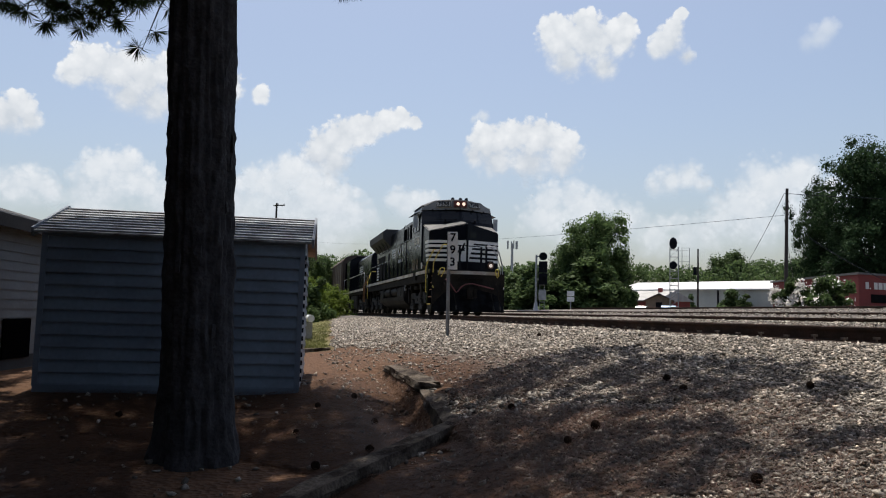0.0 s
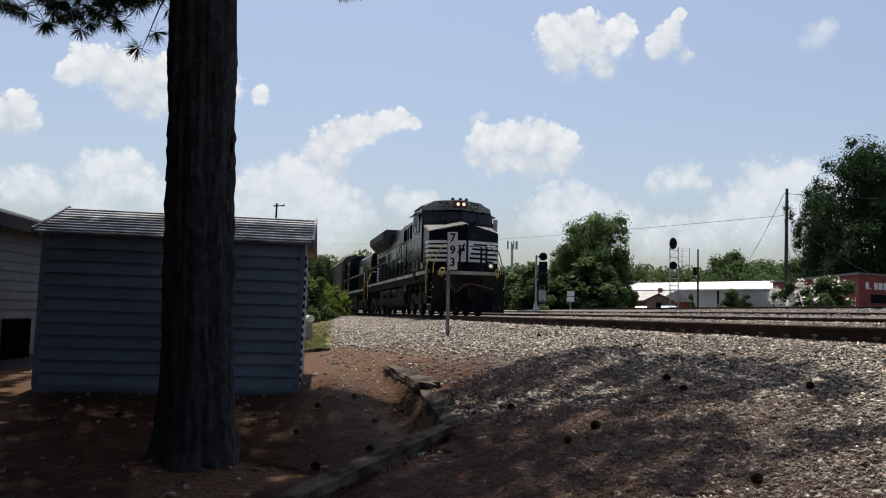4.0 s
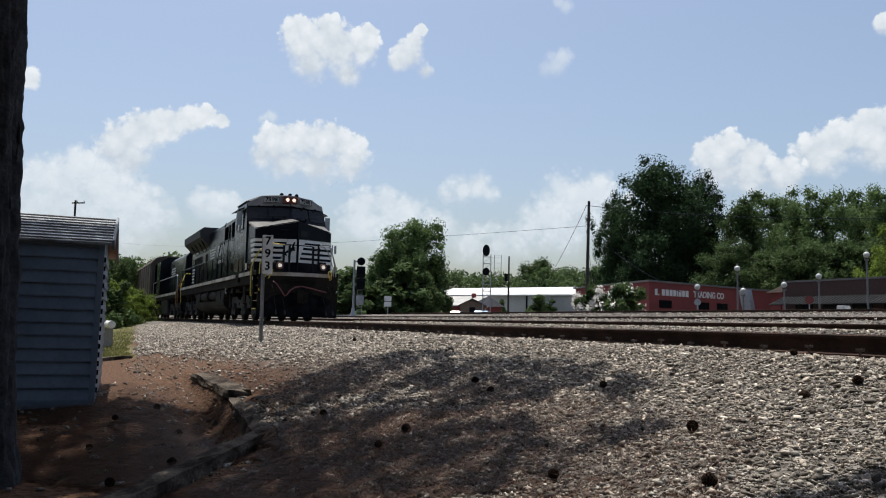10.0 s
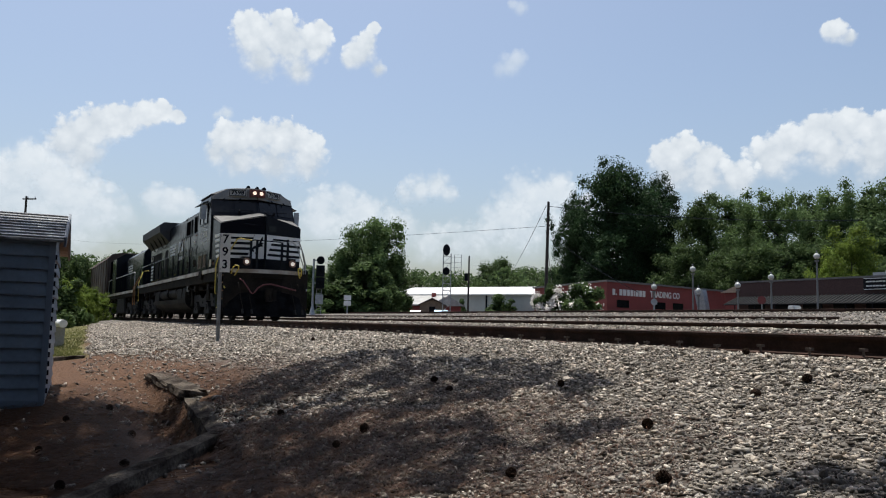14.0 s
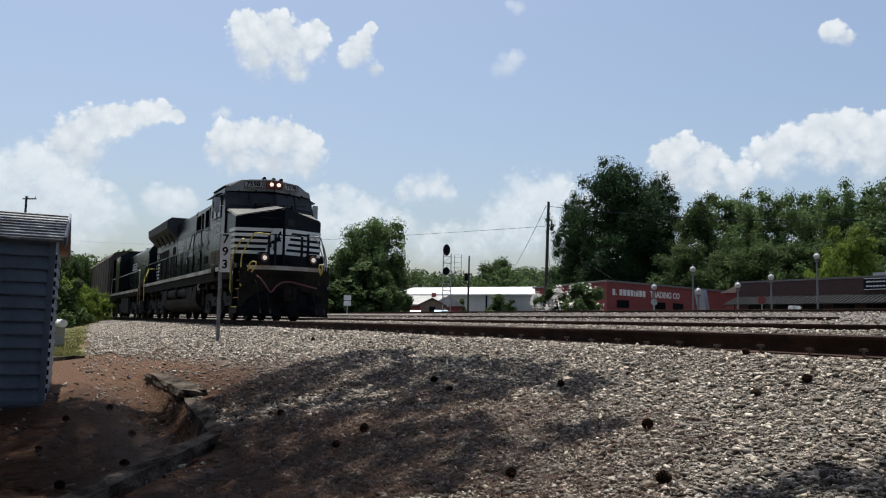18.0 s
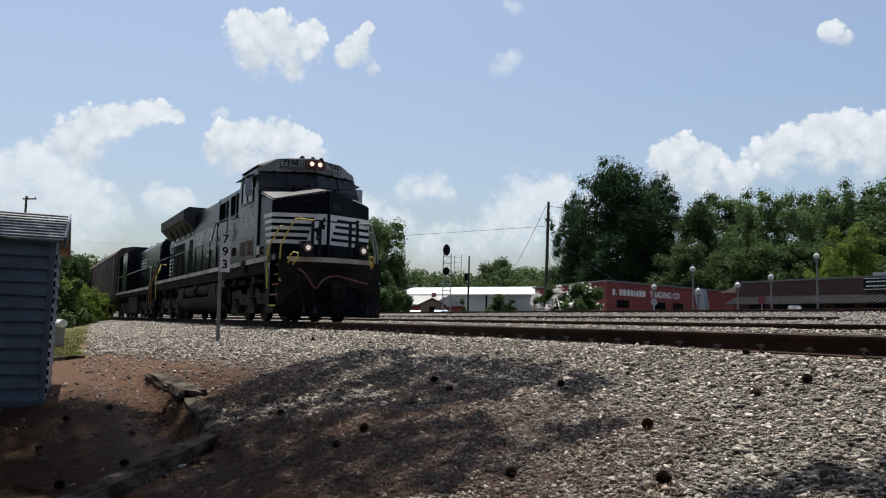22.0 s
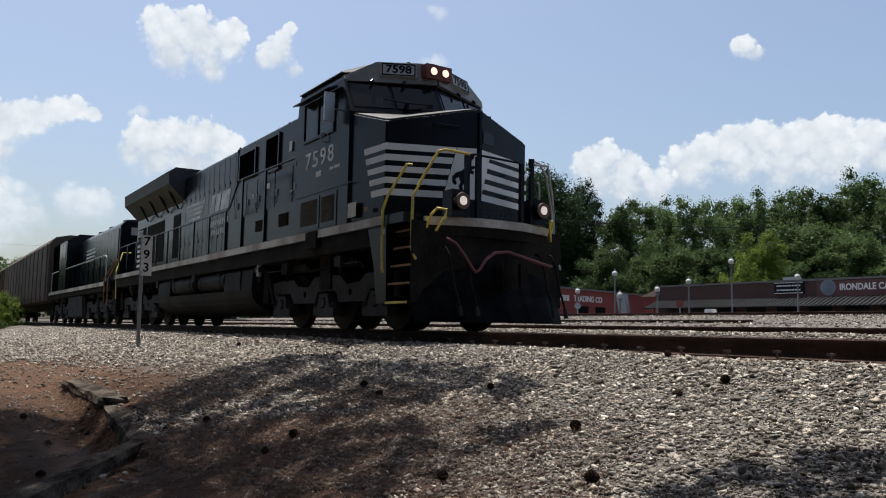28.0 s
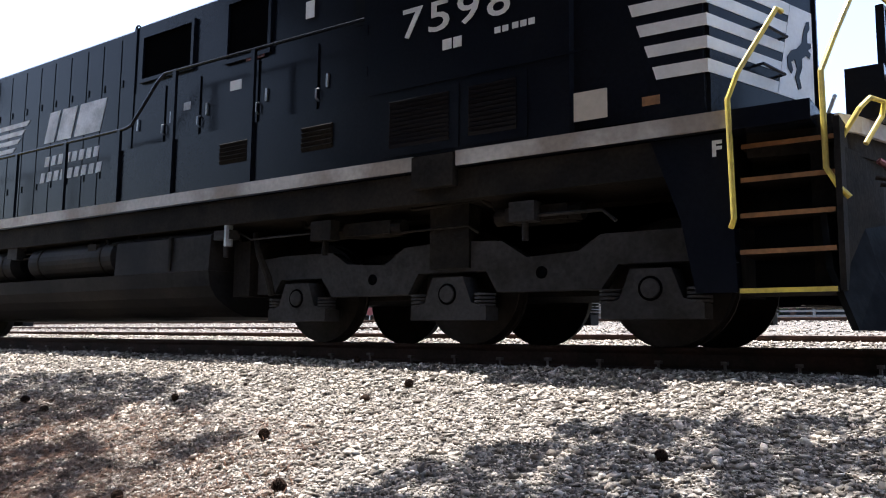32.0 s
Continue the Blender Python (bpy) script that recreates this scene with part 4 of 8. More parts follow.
        for pts in ([(0.90, s * 1.50, 0.86), (0.93, s * 1.53, 0.92), (0.91, s * 1.53, 1.80), (0.98, s * 1.50, 2.0), (1.22, s * 1.30, 2.50), (1.24, s * 1.22, 2.50)],
                    [(1.66, s * 1.38, 1.03), (1.60, s * 1.40, 1.10), (1.52, s * 1.38, 1.25), (1.51, s * 1.36, 1.95), (1.60, s * 1.25, 2.25), (1.72, s * 1.06, 2.64), (1.80, s * 0.98, 2.66), (1.90, s * 0.62, 2.62)]):
            bm = B()
            tube(bm, pts, 0.021, 8)
            part("step_handrail", bm, YELLOW if s < 0 else STEEL, lo, "yellow bent handrail" if s < 0 else "grey bent handrail")
    # front platform, anticlimber, ditch lights, posts and chains
    plat = [(1.0, -1.30), (1.56, -1.20), (1.68, -1.0), (1.88, -0.4), (1.90, 0.0), (1.88, 0.4), (1.68, 1.0), (1.56, 1.20), (1.0, 1.30)]
    bm = B()
    prism(bm, [(x - 0.02, y) for x, y in plat], 1.40, 1.68, "z")
    part("front_platform", bm, GRIME, lo)
    bm = B()
    vs = []
    for (x, y) in plat[1:-1]:
        vs.append([bm.verts.new((x + a, y, z)) for a, z in ((0.0, 1.55), (0.03, 1.55), (0.03, 1.675), (0.0, 1.675))])
    for a, b in zip(vs, vs[1:]):
        for i in range(4):
            bm.faces.new((a[i], a[(i + 1) % 4], b[(i + 1) % 4], b[i]))
    bm.faces.new(vs[0]), bm.faces.new(vs[-1][::-1])
    bmesh.ops.recalc_face_normals(bm, faces=bm.faces[:])
    part("platform_stripe", bm, SILL, lo, "white platform edge")
    for y in (-0.77, 0.77):
        bm = B()
        box(bm, 1.60, 1.86, y - 0.13, y + 0.13, 1.68, 2.08)
        rod(bm, (1.84, y, 1.90), (1.95, y, 1.90), 0.125, 0.13, 20)
        dl = part("ditch_light", bm, BLACK, lo, "black ditch light housing")
        bm = B()
        rod(bm, (1.945, y, 1.90), (1.965, y, 1.90), 0.128, 0.12, 20)
        part("lamp_rim", bm, RIM, dl, "rust-brown lamp rim")
        bm = B()
        rod(bm, (1.96, y, 1.90), (1.975, y, 1.90), 0.075, 0.055, 20)
        part("lamp_lens", bm, DITCH_GLOW, dl, "lit ditch lamp")
    for y, z1 in ((-0.42, 2.62), (0.42, 2.62), (0.62, 2.72), (-0.62, 2.62)):
        bm = B()
        box(bm, 1.80, 1.86, y - 0.035, y + 0.035, 1.68, z1)
        part("platform_post", bm, BLACK, lo)
    bm = B()
    tube(bm, [(1.83, -0.62, 2.62), (1.86, -0.5, 2.64), (1.86, 0.35, 2.62), (1.83, 0.42, 2.60)], 0.018)
    part("platform_rail", bm, BLACK, lo)
    bm = B()
    tube(bm, [(1.83, 0.62, 2.70), (1.86, 0.75, 2.66), (1.80, 0.95, 2.5), (1.6, 1.25, 1.9), (1.55, 1.3, 1.2)], 0.018)
    part("platform_rail", bm, STEEL, lo)
    for i in range(9):
        bm = B()
        k = i / 8
        c = Vector((1.84, 0.42 + 0.2 * k, 2.60 + 0.08 * k - 0.22 * (1 - (2 * k - 1) ** 2)))
        for j in range(6):
            a0, a1 = j * math.pi / 3, (j + 1) * math.pi / 3
            f = (lambda a: (c.x + (0.012 * math.cos(a) if i % 2 else 0), c.y + 0.022 * math.sin(a), c.z + (0 if i % 2 else 0.012 * math.cos(a)) + 0.01 * math.sin(a)))
            rod(bm, f(a0), f(a1), 0.004, 0.004, 5)
        part("chain_link", bm, STEEL, lo)
    for s in (-1, 1):
        bm = B()
        tube(bm, [(1.60, s * 1.18, 1.50), (1.72, s * 1.16, 1.70), (1.78, s * 1.10, 1.78), (1.86, s * 1.0, 1.76), (1.84, s * 1.0, 1.66), (1.74, s * 1.1, 1.45)], 0.02)
        part("cut_lever_bracket", bm, YELLOW, lo)
    # pilot, plough, coupler, hoses
    bm = B()
    prism(bm, [(1.40, -1.25), (1.62, -1.22), (1.78, -0.5), (1.78, 0.5), (1.62, 1.22), (1.40, 1.25)], 0.45, 1.42, "z")
    part("pilot", bm, GRIME, lo, "black pilot plate")
    bm = B()
    ob = [(1.68, -1.40), (1.98, -0.95), (2.14, -0.4), (2.16, 0.0), (2.14, 0.4), (1.98, 0.95), (1.68, 1.40)]
    it = [(1.50, -1.34), (1.66, -0.9), (1.80, -0.38), (1.82, 0.0), (1.80, 0.38), (1.66, 0.9), (1.50, 1.34)]
    rings = [[(x, y, 0.13) for x, y in ob] + [(x - 0.05, y * 0.97, 0.13) for x, y in ob[::-1]], [(x * 0.5 + q[0] * 0.5 - 0.05, y, 0.55) for (x, y), q in zip(ob, it)] + [(x * 0.5 + q[0] * 0.5 - 0.10, y * 0.97, 0.55) for (x, y), q in zip(ob[::-1], it[::-1])], [(x, y, 0.98) for x, y in it] + [(x - 0.05, y * 0.97, 0.98) for x, y in it[::-1]]]
    loft(bm, rings)
    part("snow_plough", bm, PLOUGH, lo, "scuffed black plough blade")
    bm = B()
    box(bm, 1.7, 2.15, -0.12, 0.12, 0.72, 0.95)
    rod(bm, (2.18, -0.06, 0.62), (2.18, -0.06, 1.05), 0.12, 0.12, 12)
    box(bm, 2.1, 2.30, 0.04, 0.16, 0.66, 1.0)
    part("coupler", bm, GRIME, lo, "rusty knuckle coupler")
    hoses = [([(1.80, -0.95, 1.35), (1.9, -0.85, 1.27), (1.96, -0.72, 1.08), (1.99, -0.62, 0.92), (2.0, -0.56, 0.86), (2.01, -0.50, 0.9), (2.0, -0.38, 1.06), (1.98, -0.2, 1.17), (1.96, 0.05, 1.2), (1.97, 0.4, 1.13), (1.98, 0.7, 1.06), (2.0, 0.9, 1.02)], HOSE)]
    for y in (-1.0, -0.7, 0.75, 1.0):
        hoses.append(([(1.78, y, 1.22), (1.86, y + 0.01, 1.2), (1.92, y + 0.02, 1.1), (1.95, y + 0.05, 0.9), (1.97, y + 0.09, 0.65), (2.02, y + 0.13, 0.45), (2.06, y + 0.12, 0.36)], GRIME))
    for pts, m in hoses:
        bm = B()
        tube(bm, pts, 0.024 if m is HOSE else 0.017, 8)
        part("air_hose", bm, m, lo, "looped red air hose" if m is HOSE else "")
    for y in (-1.0, -0.7, 0.75, 1.0):
        bm = B()
        rod(bm, (2.06, y + 0.12, 0.36), (2.08, y + 0.13, 0.22), 0.03, 0.04, 8)
        part("hose_end", bm, FRAME, lo)
    # rear end of the frame
    bm = B()
    prism(bm, [(-18.9, -1.4), (-18.9, 1.4), (-19.5, 1.1), (-19.5, -1.1)], 0.4, 1.68, "z")
    part("rear_pilot", bm, BLACK, lo)
    bm = B()
    box(bm, -20.6, -19.4, -0.12, 0.12, 0.72, 0.95)
    part("rear_coupler", bm, GRIME, lo)
    for s in (-1, 1):
        bm = B()
        tube(bm, [(-18.8, s * 1.44, 0.9), (-18.85, s * 1.46, 1.9), (-19.2, s * 1.2, 2.6), (-19.3, s * 0.9, 2.62)], 0.021, 8)
        part("step_handrail", bm, YELLOW, lo, "yellow bent handrail")
    # roof fittings
    bm = B()
    for y in (-0.16, 0.16, 0.42):
        rod(bm, (-1.1, y, 4.78), (-0.7, y, 4.78), 0.03, 0.07, 12)
    box(bm, -1.15, -1.05, -0.25, 0.5, 4.69, 4.80)
    part("air_horn", bm, BLACK, lo)
    bm = B()
    rod(bm, (-1.6, 0.5, 4.69), (-1.6, 0.5, 4.78), 0.14, 0.12, 14)
    part("roof_antenna", bm, LOCO_WHITE, lo)
    build_truck(lo, -1.74, (-1.95, 0.0, 1.94))
    build_truck(lo, -15.95, (-1.95, 0.0, 1.95))
    return lo


SCREEN = mat("dull_brown_screen", (0.108, 0.09, 0.0792), 0.7, 0.1, 0.25, 0.8, 14, spec=0.1, second=(0.0756, 0.0612, 0.054))


def build_autorack(dx):
    t = thing("rail_car", "tall brown covered freight car coupled behind the locomotives", "freight car")
    bm = B()
    prism(bm, [(-1.5, 1.2), (1.5, 1.2), (1.5, 4.35), (1.2, 4.72), (0.5, 4.88), (-0.5, 4.88), (-1.2, 4.72), (-1.5, 4.35)], -27, 0, "x")
    part("body", bm, BROWNCAR, t)
    # flat black panel painted as the darkness inside the open end
    bm = B()
    prism(bm, [(-1.25, 1.4), (1.25, 1.4), (1.25, 4.1), (0.9, 4.4), (-0.9, 4.4), (-1.25, 4.1)], 0.004, 0.03, "x")
    part("end_door", bm, VOID, t, "black panel painted as the shade in the open car end")
    for s in (-1, 1):
        bm = B()
        tube(bm, [(0.06, s * 1.4, 1.3), (0.14, s * 1.4, 1.4), (0.14, s * 1.4, 3.6), (0.06, s * 1.4, 3.7)], 0.02, 6)
        part("end_ladder_rail", bm, RUST, t)
    for i in range(14):
        bm = B()
        x = -26.6 + i * 2.0
        box(bm, x, x + 0.12, -1.56, -1.502, 1.2, 4.33)
        part("side_post", bm, BROWNCAR, t)
    for i in range(13):
        bm = B()
        x = -26.4 + i * 2.0
        box(bm, x, x + 1.7, -1.53, -1.502, 1.5, 4.2)
        part("side_panel", bm, SCREEN, t, "dull brown side screen")
    bm = B()
    box(bm, -26.8, 0.2, -0.5, 0.5, 0.75, 1.2)
    part("underframe", bm, GRIME, t)
    for xc in (-2.2, -24.8):
        for a in (-0.9, 0.9):
            bm = B()
            for s in (-1, 1):
                rod(bm, (0, s * 0.76 - 0.06, 0), (0, s * 0.76 + 0.06, 0), 0.42, 0.42, 24)
            rod(bm, (0, -0.8, 0), (0, 0.8, 0), 0.08, 0.08, 10)
            part("wheelset", bm, WHEEL, t, at=pose(xc + a, 0, 0.42))
        bm = B()
        for s in (-1, 1):
            box(bm, xc - 1.3, xc + 1.3, min(s * 0.85, s * 1.0), max(s * 0.85, s * 1.0), 0.4, 0.7)
        box(bm, xc - 0.2, xc + 0.2, -1, 1, 0.45, 0.75)
        part("truck_frame", bm, GRIME, t)
    return t


def build_second_unit():
    """Older, lower hood unit, seen only from ahead and aslant: local x = 0 at its front step."""
    lo = thing("locomotive", "older low-hooded black locomotive coupled behind the leading one", "locomotive")
    bm = B()
    box(bm, -16.4, -0.1, -1.40, 1.40, 1.25, 1.52)
    box(bm, -16.8, 0.2, -0.3, 0.3, 0.75, 1.25)
    part("underframe", bm, GRIME, lo)
    bm = B()
    box(bm, -16.4, -0.1, -1.45, 1.45, 1.525, 1.62)
    part("walkway", bm, BLACK, lo)
    for s in (-1, 1):
        bm = B()
        ya, yb = sorted((s * 1.452, s * 1.468))
        box(bm, -16.3, -0.9, ya, yb, 1.45, 1.60)
        part("sill_stripe", bm, SILL, lo, "dusty white sill stripe")
        x = -1.5
        for i in range(13):
            bm = B()
            ya, yb = sorted((s * 0.9, s * 0.925))
            box(bm, x - 0.66, x - 0.02, ya, yb, 1.75, 3.75)
            part("hood_door", bm, BLACK, lo)
            x -= 0.68
        for i in range(4):
            bm = B()
            z = 3.35 - 0.16 * i
            box(bm, -8.4, -6.2 - 0.1 * i, *sorted((s * 0.927, s * 0.935)), z - 0.08, z)
            part("side_mark", bm, FADED, lo, "faded white side mark as plain bars")
        y = s * 1.42
        bm = B()
        tube(bm, [(-0.9, y, 1.6), (-0.92, y, 2.55), (-1.1, y, 2.62), (-15.6, y, 2.62), (-15.7, y, 1.6)], 0.024, 8)
        part("handrail", bm, STEEL, lo, "pale grey handrail")
        for i in range(11):
            bm = B()
            xx = -2.2 - i * 1.3
            box(bm, xx - 0.025, xx + 0.025, *sorted((y - 0.02, y + 0.02)), 1.62, 2.61)
            part("stanchion", bm, BLACK, lo)
        for x0, x1 in ((-0.15, 0.25), (-0.85, -0.35)):
            bm = B()
            tube(bm, [(x0, s * 1.46, 0.7), (x0, s * 1.48, 1.7), (x1, s * 1.2, 2.4), (x1, s * 1.1, 2.42)], 0.022, 8)
            part("step_handrail", bm, DECK, lo, "worn orange-yellow handrail")
        for i in range(4):
            bm = B()
            box(bm, -0.75, -0.1, *sorted((s * 0.95, s * 1.42)), 0.45 + 0.29 * i, 0.48 + 0.29 * i)
            part("step", bm, GRIME, lo)
        for x0, x1 in ((-12.9, -12.1), (-12.0, -11.2)):
            bm = B()
            box(bm, x0, x1, *sorted((s * 1.45, s * 1.46)), 3.2, 3.85)
            part("cab_window", bm, GLASS, lo, "dark cab side window")
    bm = B()
    prism(bm, [(-0.9, 1.62), (0.9, 1.62), (0.9, 3.85), (0.7, 4.05), (-0.7, 4.05), (-0.9, 3.85)], -10.8, -1.3, "x")
    part("long_hood", bm, BLACK, lo, "low black engine hood")
    for x0, x1 in ((-3.4, -1.6), (-5.9, -4.7), (-8.6, -6.9)):
        bm = B()
        rod(bm, ((x0 + x1) / 2, 0, 4.05), ((x0 + x1) / 2, 0, 4.2), 0.6, 0.58, 20)
        part("roof_fan", bm, ROOFTOP, lo)
    bm = B()
    prism(bm, [(-1.45, 1.62), (1.45, 1.62), (1.45, 4.0), (0.9, 4.35), (-0.9, 4.35), (-1.45, 4.0)], -13.1, -10.8, "x")
    part("cab", bm, BLACK, lo)
    bm = B()
    prism(bm, [(-0.9, 1.62), (0.9, 1.62), (0.9, 3.2), (-0.9, 3.2)], -15.4, -13.1, "x")
    part("short_hood", bm, BLACK, lo)
    bm = B()
    box(bm, -1.296, -1.29, -0.5, 0.5, 3.5, 3.8)
    part("number_board", bm, NUMBOARD, lo)
    bm = B()
    prism(bm, [(-1.3, 0.3), (-1.35, 1.2), (1.35, 1.2), (1.3, 0.3), (0.9, 0.2), (-0.9, 0.2)], -10.2, -6.4, "x")
    part("fuel_tank", bm, FRAME, lo, "pale dusty fuel tank")
    bm = B()
    prism(bm, [(-0.1, -1.3), (0.15, -1.2), (0.15, 1.2), (-0.1, 1.3)], 0.35, 1.55, "z")
    part("pilot", bm, BLACK, lo)
    build_truck(lo, -3.4, (-1.95, 0.0, 1.94))
    build_truck(lo, -13.1, (-1.95, 0.0, 1.94))
    return lo


lead = build_locomotive()
trail = build_second_unit()
car = build_autorack(0)
car_b = copy_thing(car, pose(-100, TRACK_Y, 0))
TRAIN += [(lead, 0), (trail, -20.05), (car, -36.9), (car_b, -64.9)]
for loco, _ in TRAIN:
    for ob in loco.children_recursive:
        if ob.name.startswith("wheelset"):
            WHEELS.append((ob, ob.matrix_basis.copy(), 0.533 if "loco" in loco.name else 0.42))
CLOUD_DRIFT = [(0, -6.2), (3, -6.1), (6.2, -5.9), (6.3, -2.0), (7, -1.5), (8, -0.95), (9, -0.7), (11, -0.3), (13, 0), (19, 0.4), (26, 0.8), (32, 1.0)]


# ---- foliage helpers ----
def leaf_material(name, col, second, trans=0.35):
    m = bpy.data.materials.new(name)
    m.use_nodes = True
    nt = m.node_tree
    L = nt.links.new
    out = nt.nodes["Material Output"]
    b = nt.nodes["Principled BSDF"]
    b.inputs["Roughness"].default_value = 0.55
    b.inputs["Specular IOR Level"].default_value = 0.08
    geo = nt.nodes.new("ShaderNodeNewGeometry")
    obj = nt.nodes.new("ShaderNodeObjectInfo")
    ramp = nt.nodes.new("ShaderNodeValToRGB")
    ramp.color_ramp.elements[0].color, ramp.color_ramp.elements[1].color = (*second, 1), (*col, 1)
    L(geo.outputs["Random Per Island"], ramp.inputs[0])
    hsv = nt.nodes.new("ShaderNodeHueSaturation")
    mr = nt.nodes.new("ShaderNodeMapRange")
    mr.inputs[3].default_value, mr.inputs[4].default_value = 0.75, 1.25
    L(obj.outputs["Random"], mr.inputs[0])
    co = nt.nodes.new("ShaderNodeTexCoord")
    lump = nt.nodes.new("ShaderNodeTexNoise")
    lump.inputs["Scale"].default_value, lump.inputs["Detail"].default_value = 0.45, 3
    L(co.outputs["Object"], lump.inputs["Vector"])
    lm = nt.nodes.new("ShaderNodeMapRange")
    lm.inputs[1].default_value, lm.inputs[2].default_value, lm.inputs[3].default_value, lm.inputs[4].default_value = 0.3, 0.7, 0.65, 1.4
    L(lump.outputs["Fac"], lm.inputs[0])
    mul = nt.nodes.new("ShaderNodeMath")
    mul.operation = "MULTIPLY"
    L(mr.outputs[0], mul.inputs[0]), L(lm.outputs[0], mul.inputs[1])
    L(mul.outputs[0], hsv.inputs["Value"])
    L(ramp.outputs[0], hsv.inputs["Color"])
    L(hsv.outputs[0], b.inputs["Base Color"])
    tr = nt.nodes.new("ShaderNodeBsdfTranslucent")
    L(hsv.outputs[0], tr.inputs["Color"])
    mix = nt.nodes.new("ShaderNodeMixShader")
    mix.inputs[0].default_value = trans
    L(b.outputs[0], mix.inputs[1]), L(tr.outputs[0], mix.inputs[2])
    L(mix.outputs[0], out.inputs["Surface"])
    return m


LEAF = leaf_material("broad_leaf", (0.100, 0.148, 0.056), (0.056, 0.086, 0.032), 0.40)
LEAF_LIGHT = leaf_material("young_leaf", (0.20, 0.27, 0.05), (0.11, 0.155, 0.03), 0.42)
LEAF_DARK = leaf_material("dark_leaf", (0.038, 0.068, 0.030), (0.020, 0.038, 0.016), 0.34)
NEEDLE = leaf_material("pine_needle", (0.05, 0.075, 0.025), (0.022, 0.035, 0.014), 0.2)
BLOSSOM = leaf_material("white_blossom", (0.78, 0.76, 0.72), (0.60, 0.55, 0.52), 0.4)


def quads_mesh(name, centres, axes_u, axes_v, material):
    """One mesh of leaf-shaped quads from arrays of centres and half axes."""
    c, u, v = (np.asarray(a, float) for a in (centres, axes_u, axes_v))
    n = len(c)
    pts = np.empty((n, 4, 3))
    pts[:, 0], pts[:, 1], pts[:, 2], pts[:, 3] = c - v, c + u * 0.6, c + v, c - u * 0.6
    me = bpy.data.meshes.new(name)
    me.vertices.add(4 * n), me.loops.add(4 * n), me.polygons.add(n)
    me.vertices.foreach_set("co", pts.ravel())
    me.loops.foreach_set("vertex_index", np.arange(4 * n, dtype=np.int32))
    me.polygons.foreach_set("loop_start", np.arange(0, 4 * n, 4, dtype=np.int32))
    me.update(calc_edges=True)
    me.materials.append(material)
    return me


def random_dirs(rng, n):
    d = rng.normal(size=(n, 3))
    return d / np.linalg.norm(d, axis=1)[:, None]


def crown_mesh(name, rng, radius, height, z0, blobs, leaves, size, material, top=1.0):
    """Leaves gathered in lumps over a lobed crown, with gaps between the lumps."""
    cs, us, vs = [], [], []
    limbs = []
    count = max(12, blobs // 5)
    for i in range(count):
        zz = ((i + 0.5) / count) ** 0.85
        a = i * 2.399963 + rng.uniform(-0.5, 0.5)
        env = math.sin(math.pi * (0.14 + 0.74 * zz)) ** 0.7 * (1 - 0.35 * zz * zz)
        rr = radius * env * rng.uniform(0.35, 0.98)
        limbs.append(np.array([math.cos(a) * rr, math.sin(a) * rr, z0 + height * (0.04 + 0.92 * zz) * top]))
    for i in range(blobs):
        home = limbs[i % len(limbs)]
        off = rng.normal(0, 1, 3) * radius * np.array([0.19, 0.19, 0.17])
        c = home + off
        if i % 5 == 0:
            c = c * np.array([0.4, 0.4, 1.0])
        br = radius * rng.uniform(0.15, 0.33)
        n = int(leaves * (br / (radius * 0.25)) ** 2)
        d = random_dirs(rng, n) * (rng.uniform(0.55, 1.05, (n, 1))) * br * np.array([0.9, 0.9, 1.05])
        d[:, 2] -= 0.12 * br
        cs.append(c + d)
        s = size * rng.uniform(0.6, 1.3, (n, 1))
        w = random_dirs(rng, n)
        w[:, 2] *= 0.5
        w2 = np.cross(w, random_dirs(rng, n) + np.array([0, 0, 0.7]))
        us.append(w / np.linalg.norm(w, axis=1)[:, None] * s)
        vs.append(w2 / np.maximum(1e-6, np.linalg.norm(w2, axis=1)[:, None]) * s)
        # denser heart of the lump
        n = n // 4
        cs.append(c + random_dirs(rng, n) * rng.uniform(0.1, 0.6, (n, 1)) * br * np.array([1.0, 1.0, 0.75]))
        w = random_dirs(rng, n)
        w2 = np.cross(w, random_dirs(rng, n))
        us.append(w * size * 2.0)
        vs.append(w2 / np.maximum(1e-6, np.linalg.norm(w2, axis=1)[:, None]) * size * 2.0)
    return quads_mesh(name, np.vstack(cs), np.vstack(us), np.vstack(vs), material)


def limb_mesh(bm, rng, z0, z1, r0, limbs, spread, crown):
    """Tapered trunk with limbs."""
    pts, z = [], -0.3
    n = 7
    prev = Vector((0, 0, -0.4))
    for i in range(1, n + 1):
        k = i / n
        p = Vector((rng.uniform(-0.1, 0.1) * k, rng.uniform(-0.1, 0.1) * k, z1 * k))
        rod(bm, prev, p, r0 * (1 - 0.75 * (i - 1) / n), r0 * (1 - 0.75 * k), 10)
        prev = p
    for i in range(limbs):
        a = i * 2.4 + rng.uniform(-0.4, 0.4)
        zs = z0 + (z1 - z0) * i / limbs
        p = Vector((0, 0, zs))
        d = Vector((math.cos(a), math.sin(a), rng.uniform(0.25, 0.7)))
        r = r0 * 0.35
        for j in range(3):
            q = p + d * spread * rng.uniform(0.22, 0.34)
            rod(bm, p, q, r, r * 0.6, 7)
            r *= 0.6
            p, d = q, d + Vector((rng.uniform(-0.2, 0.2), rng.uniform(-0.2, 0.2), rng.uniform(-0.05, 0.25)))


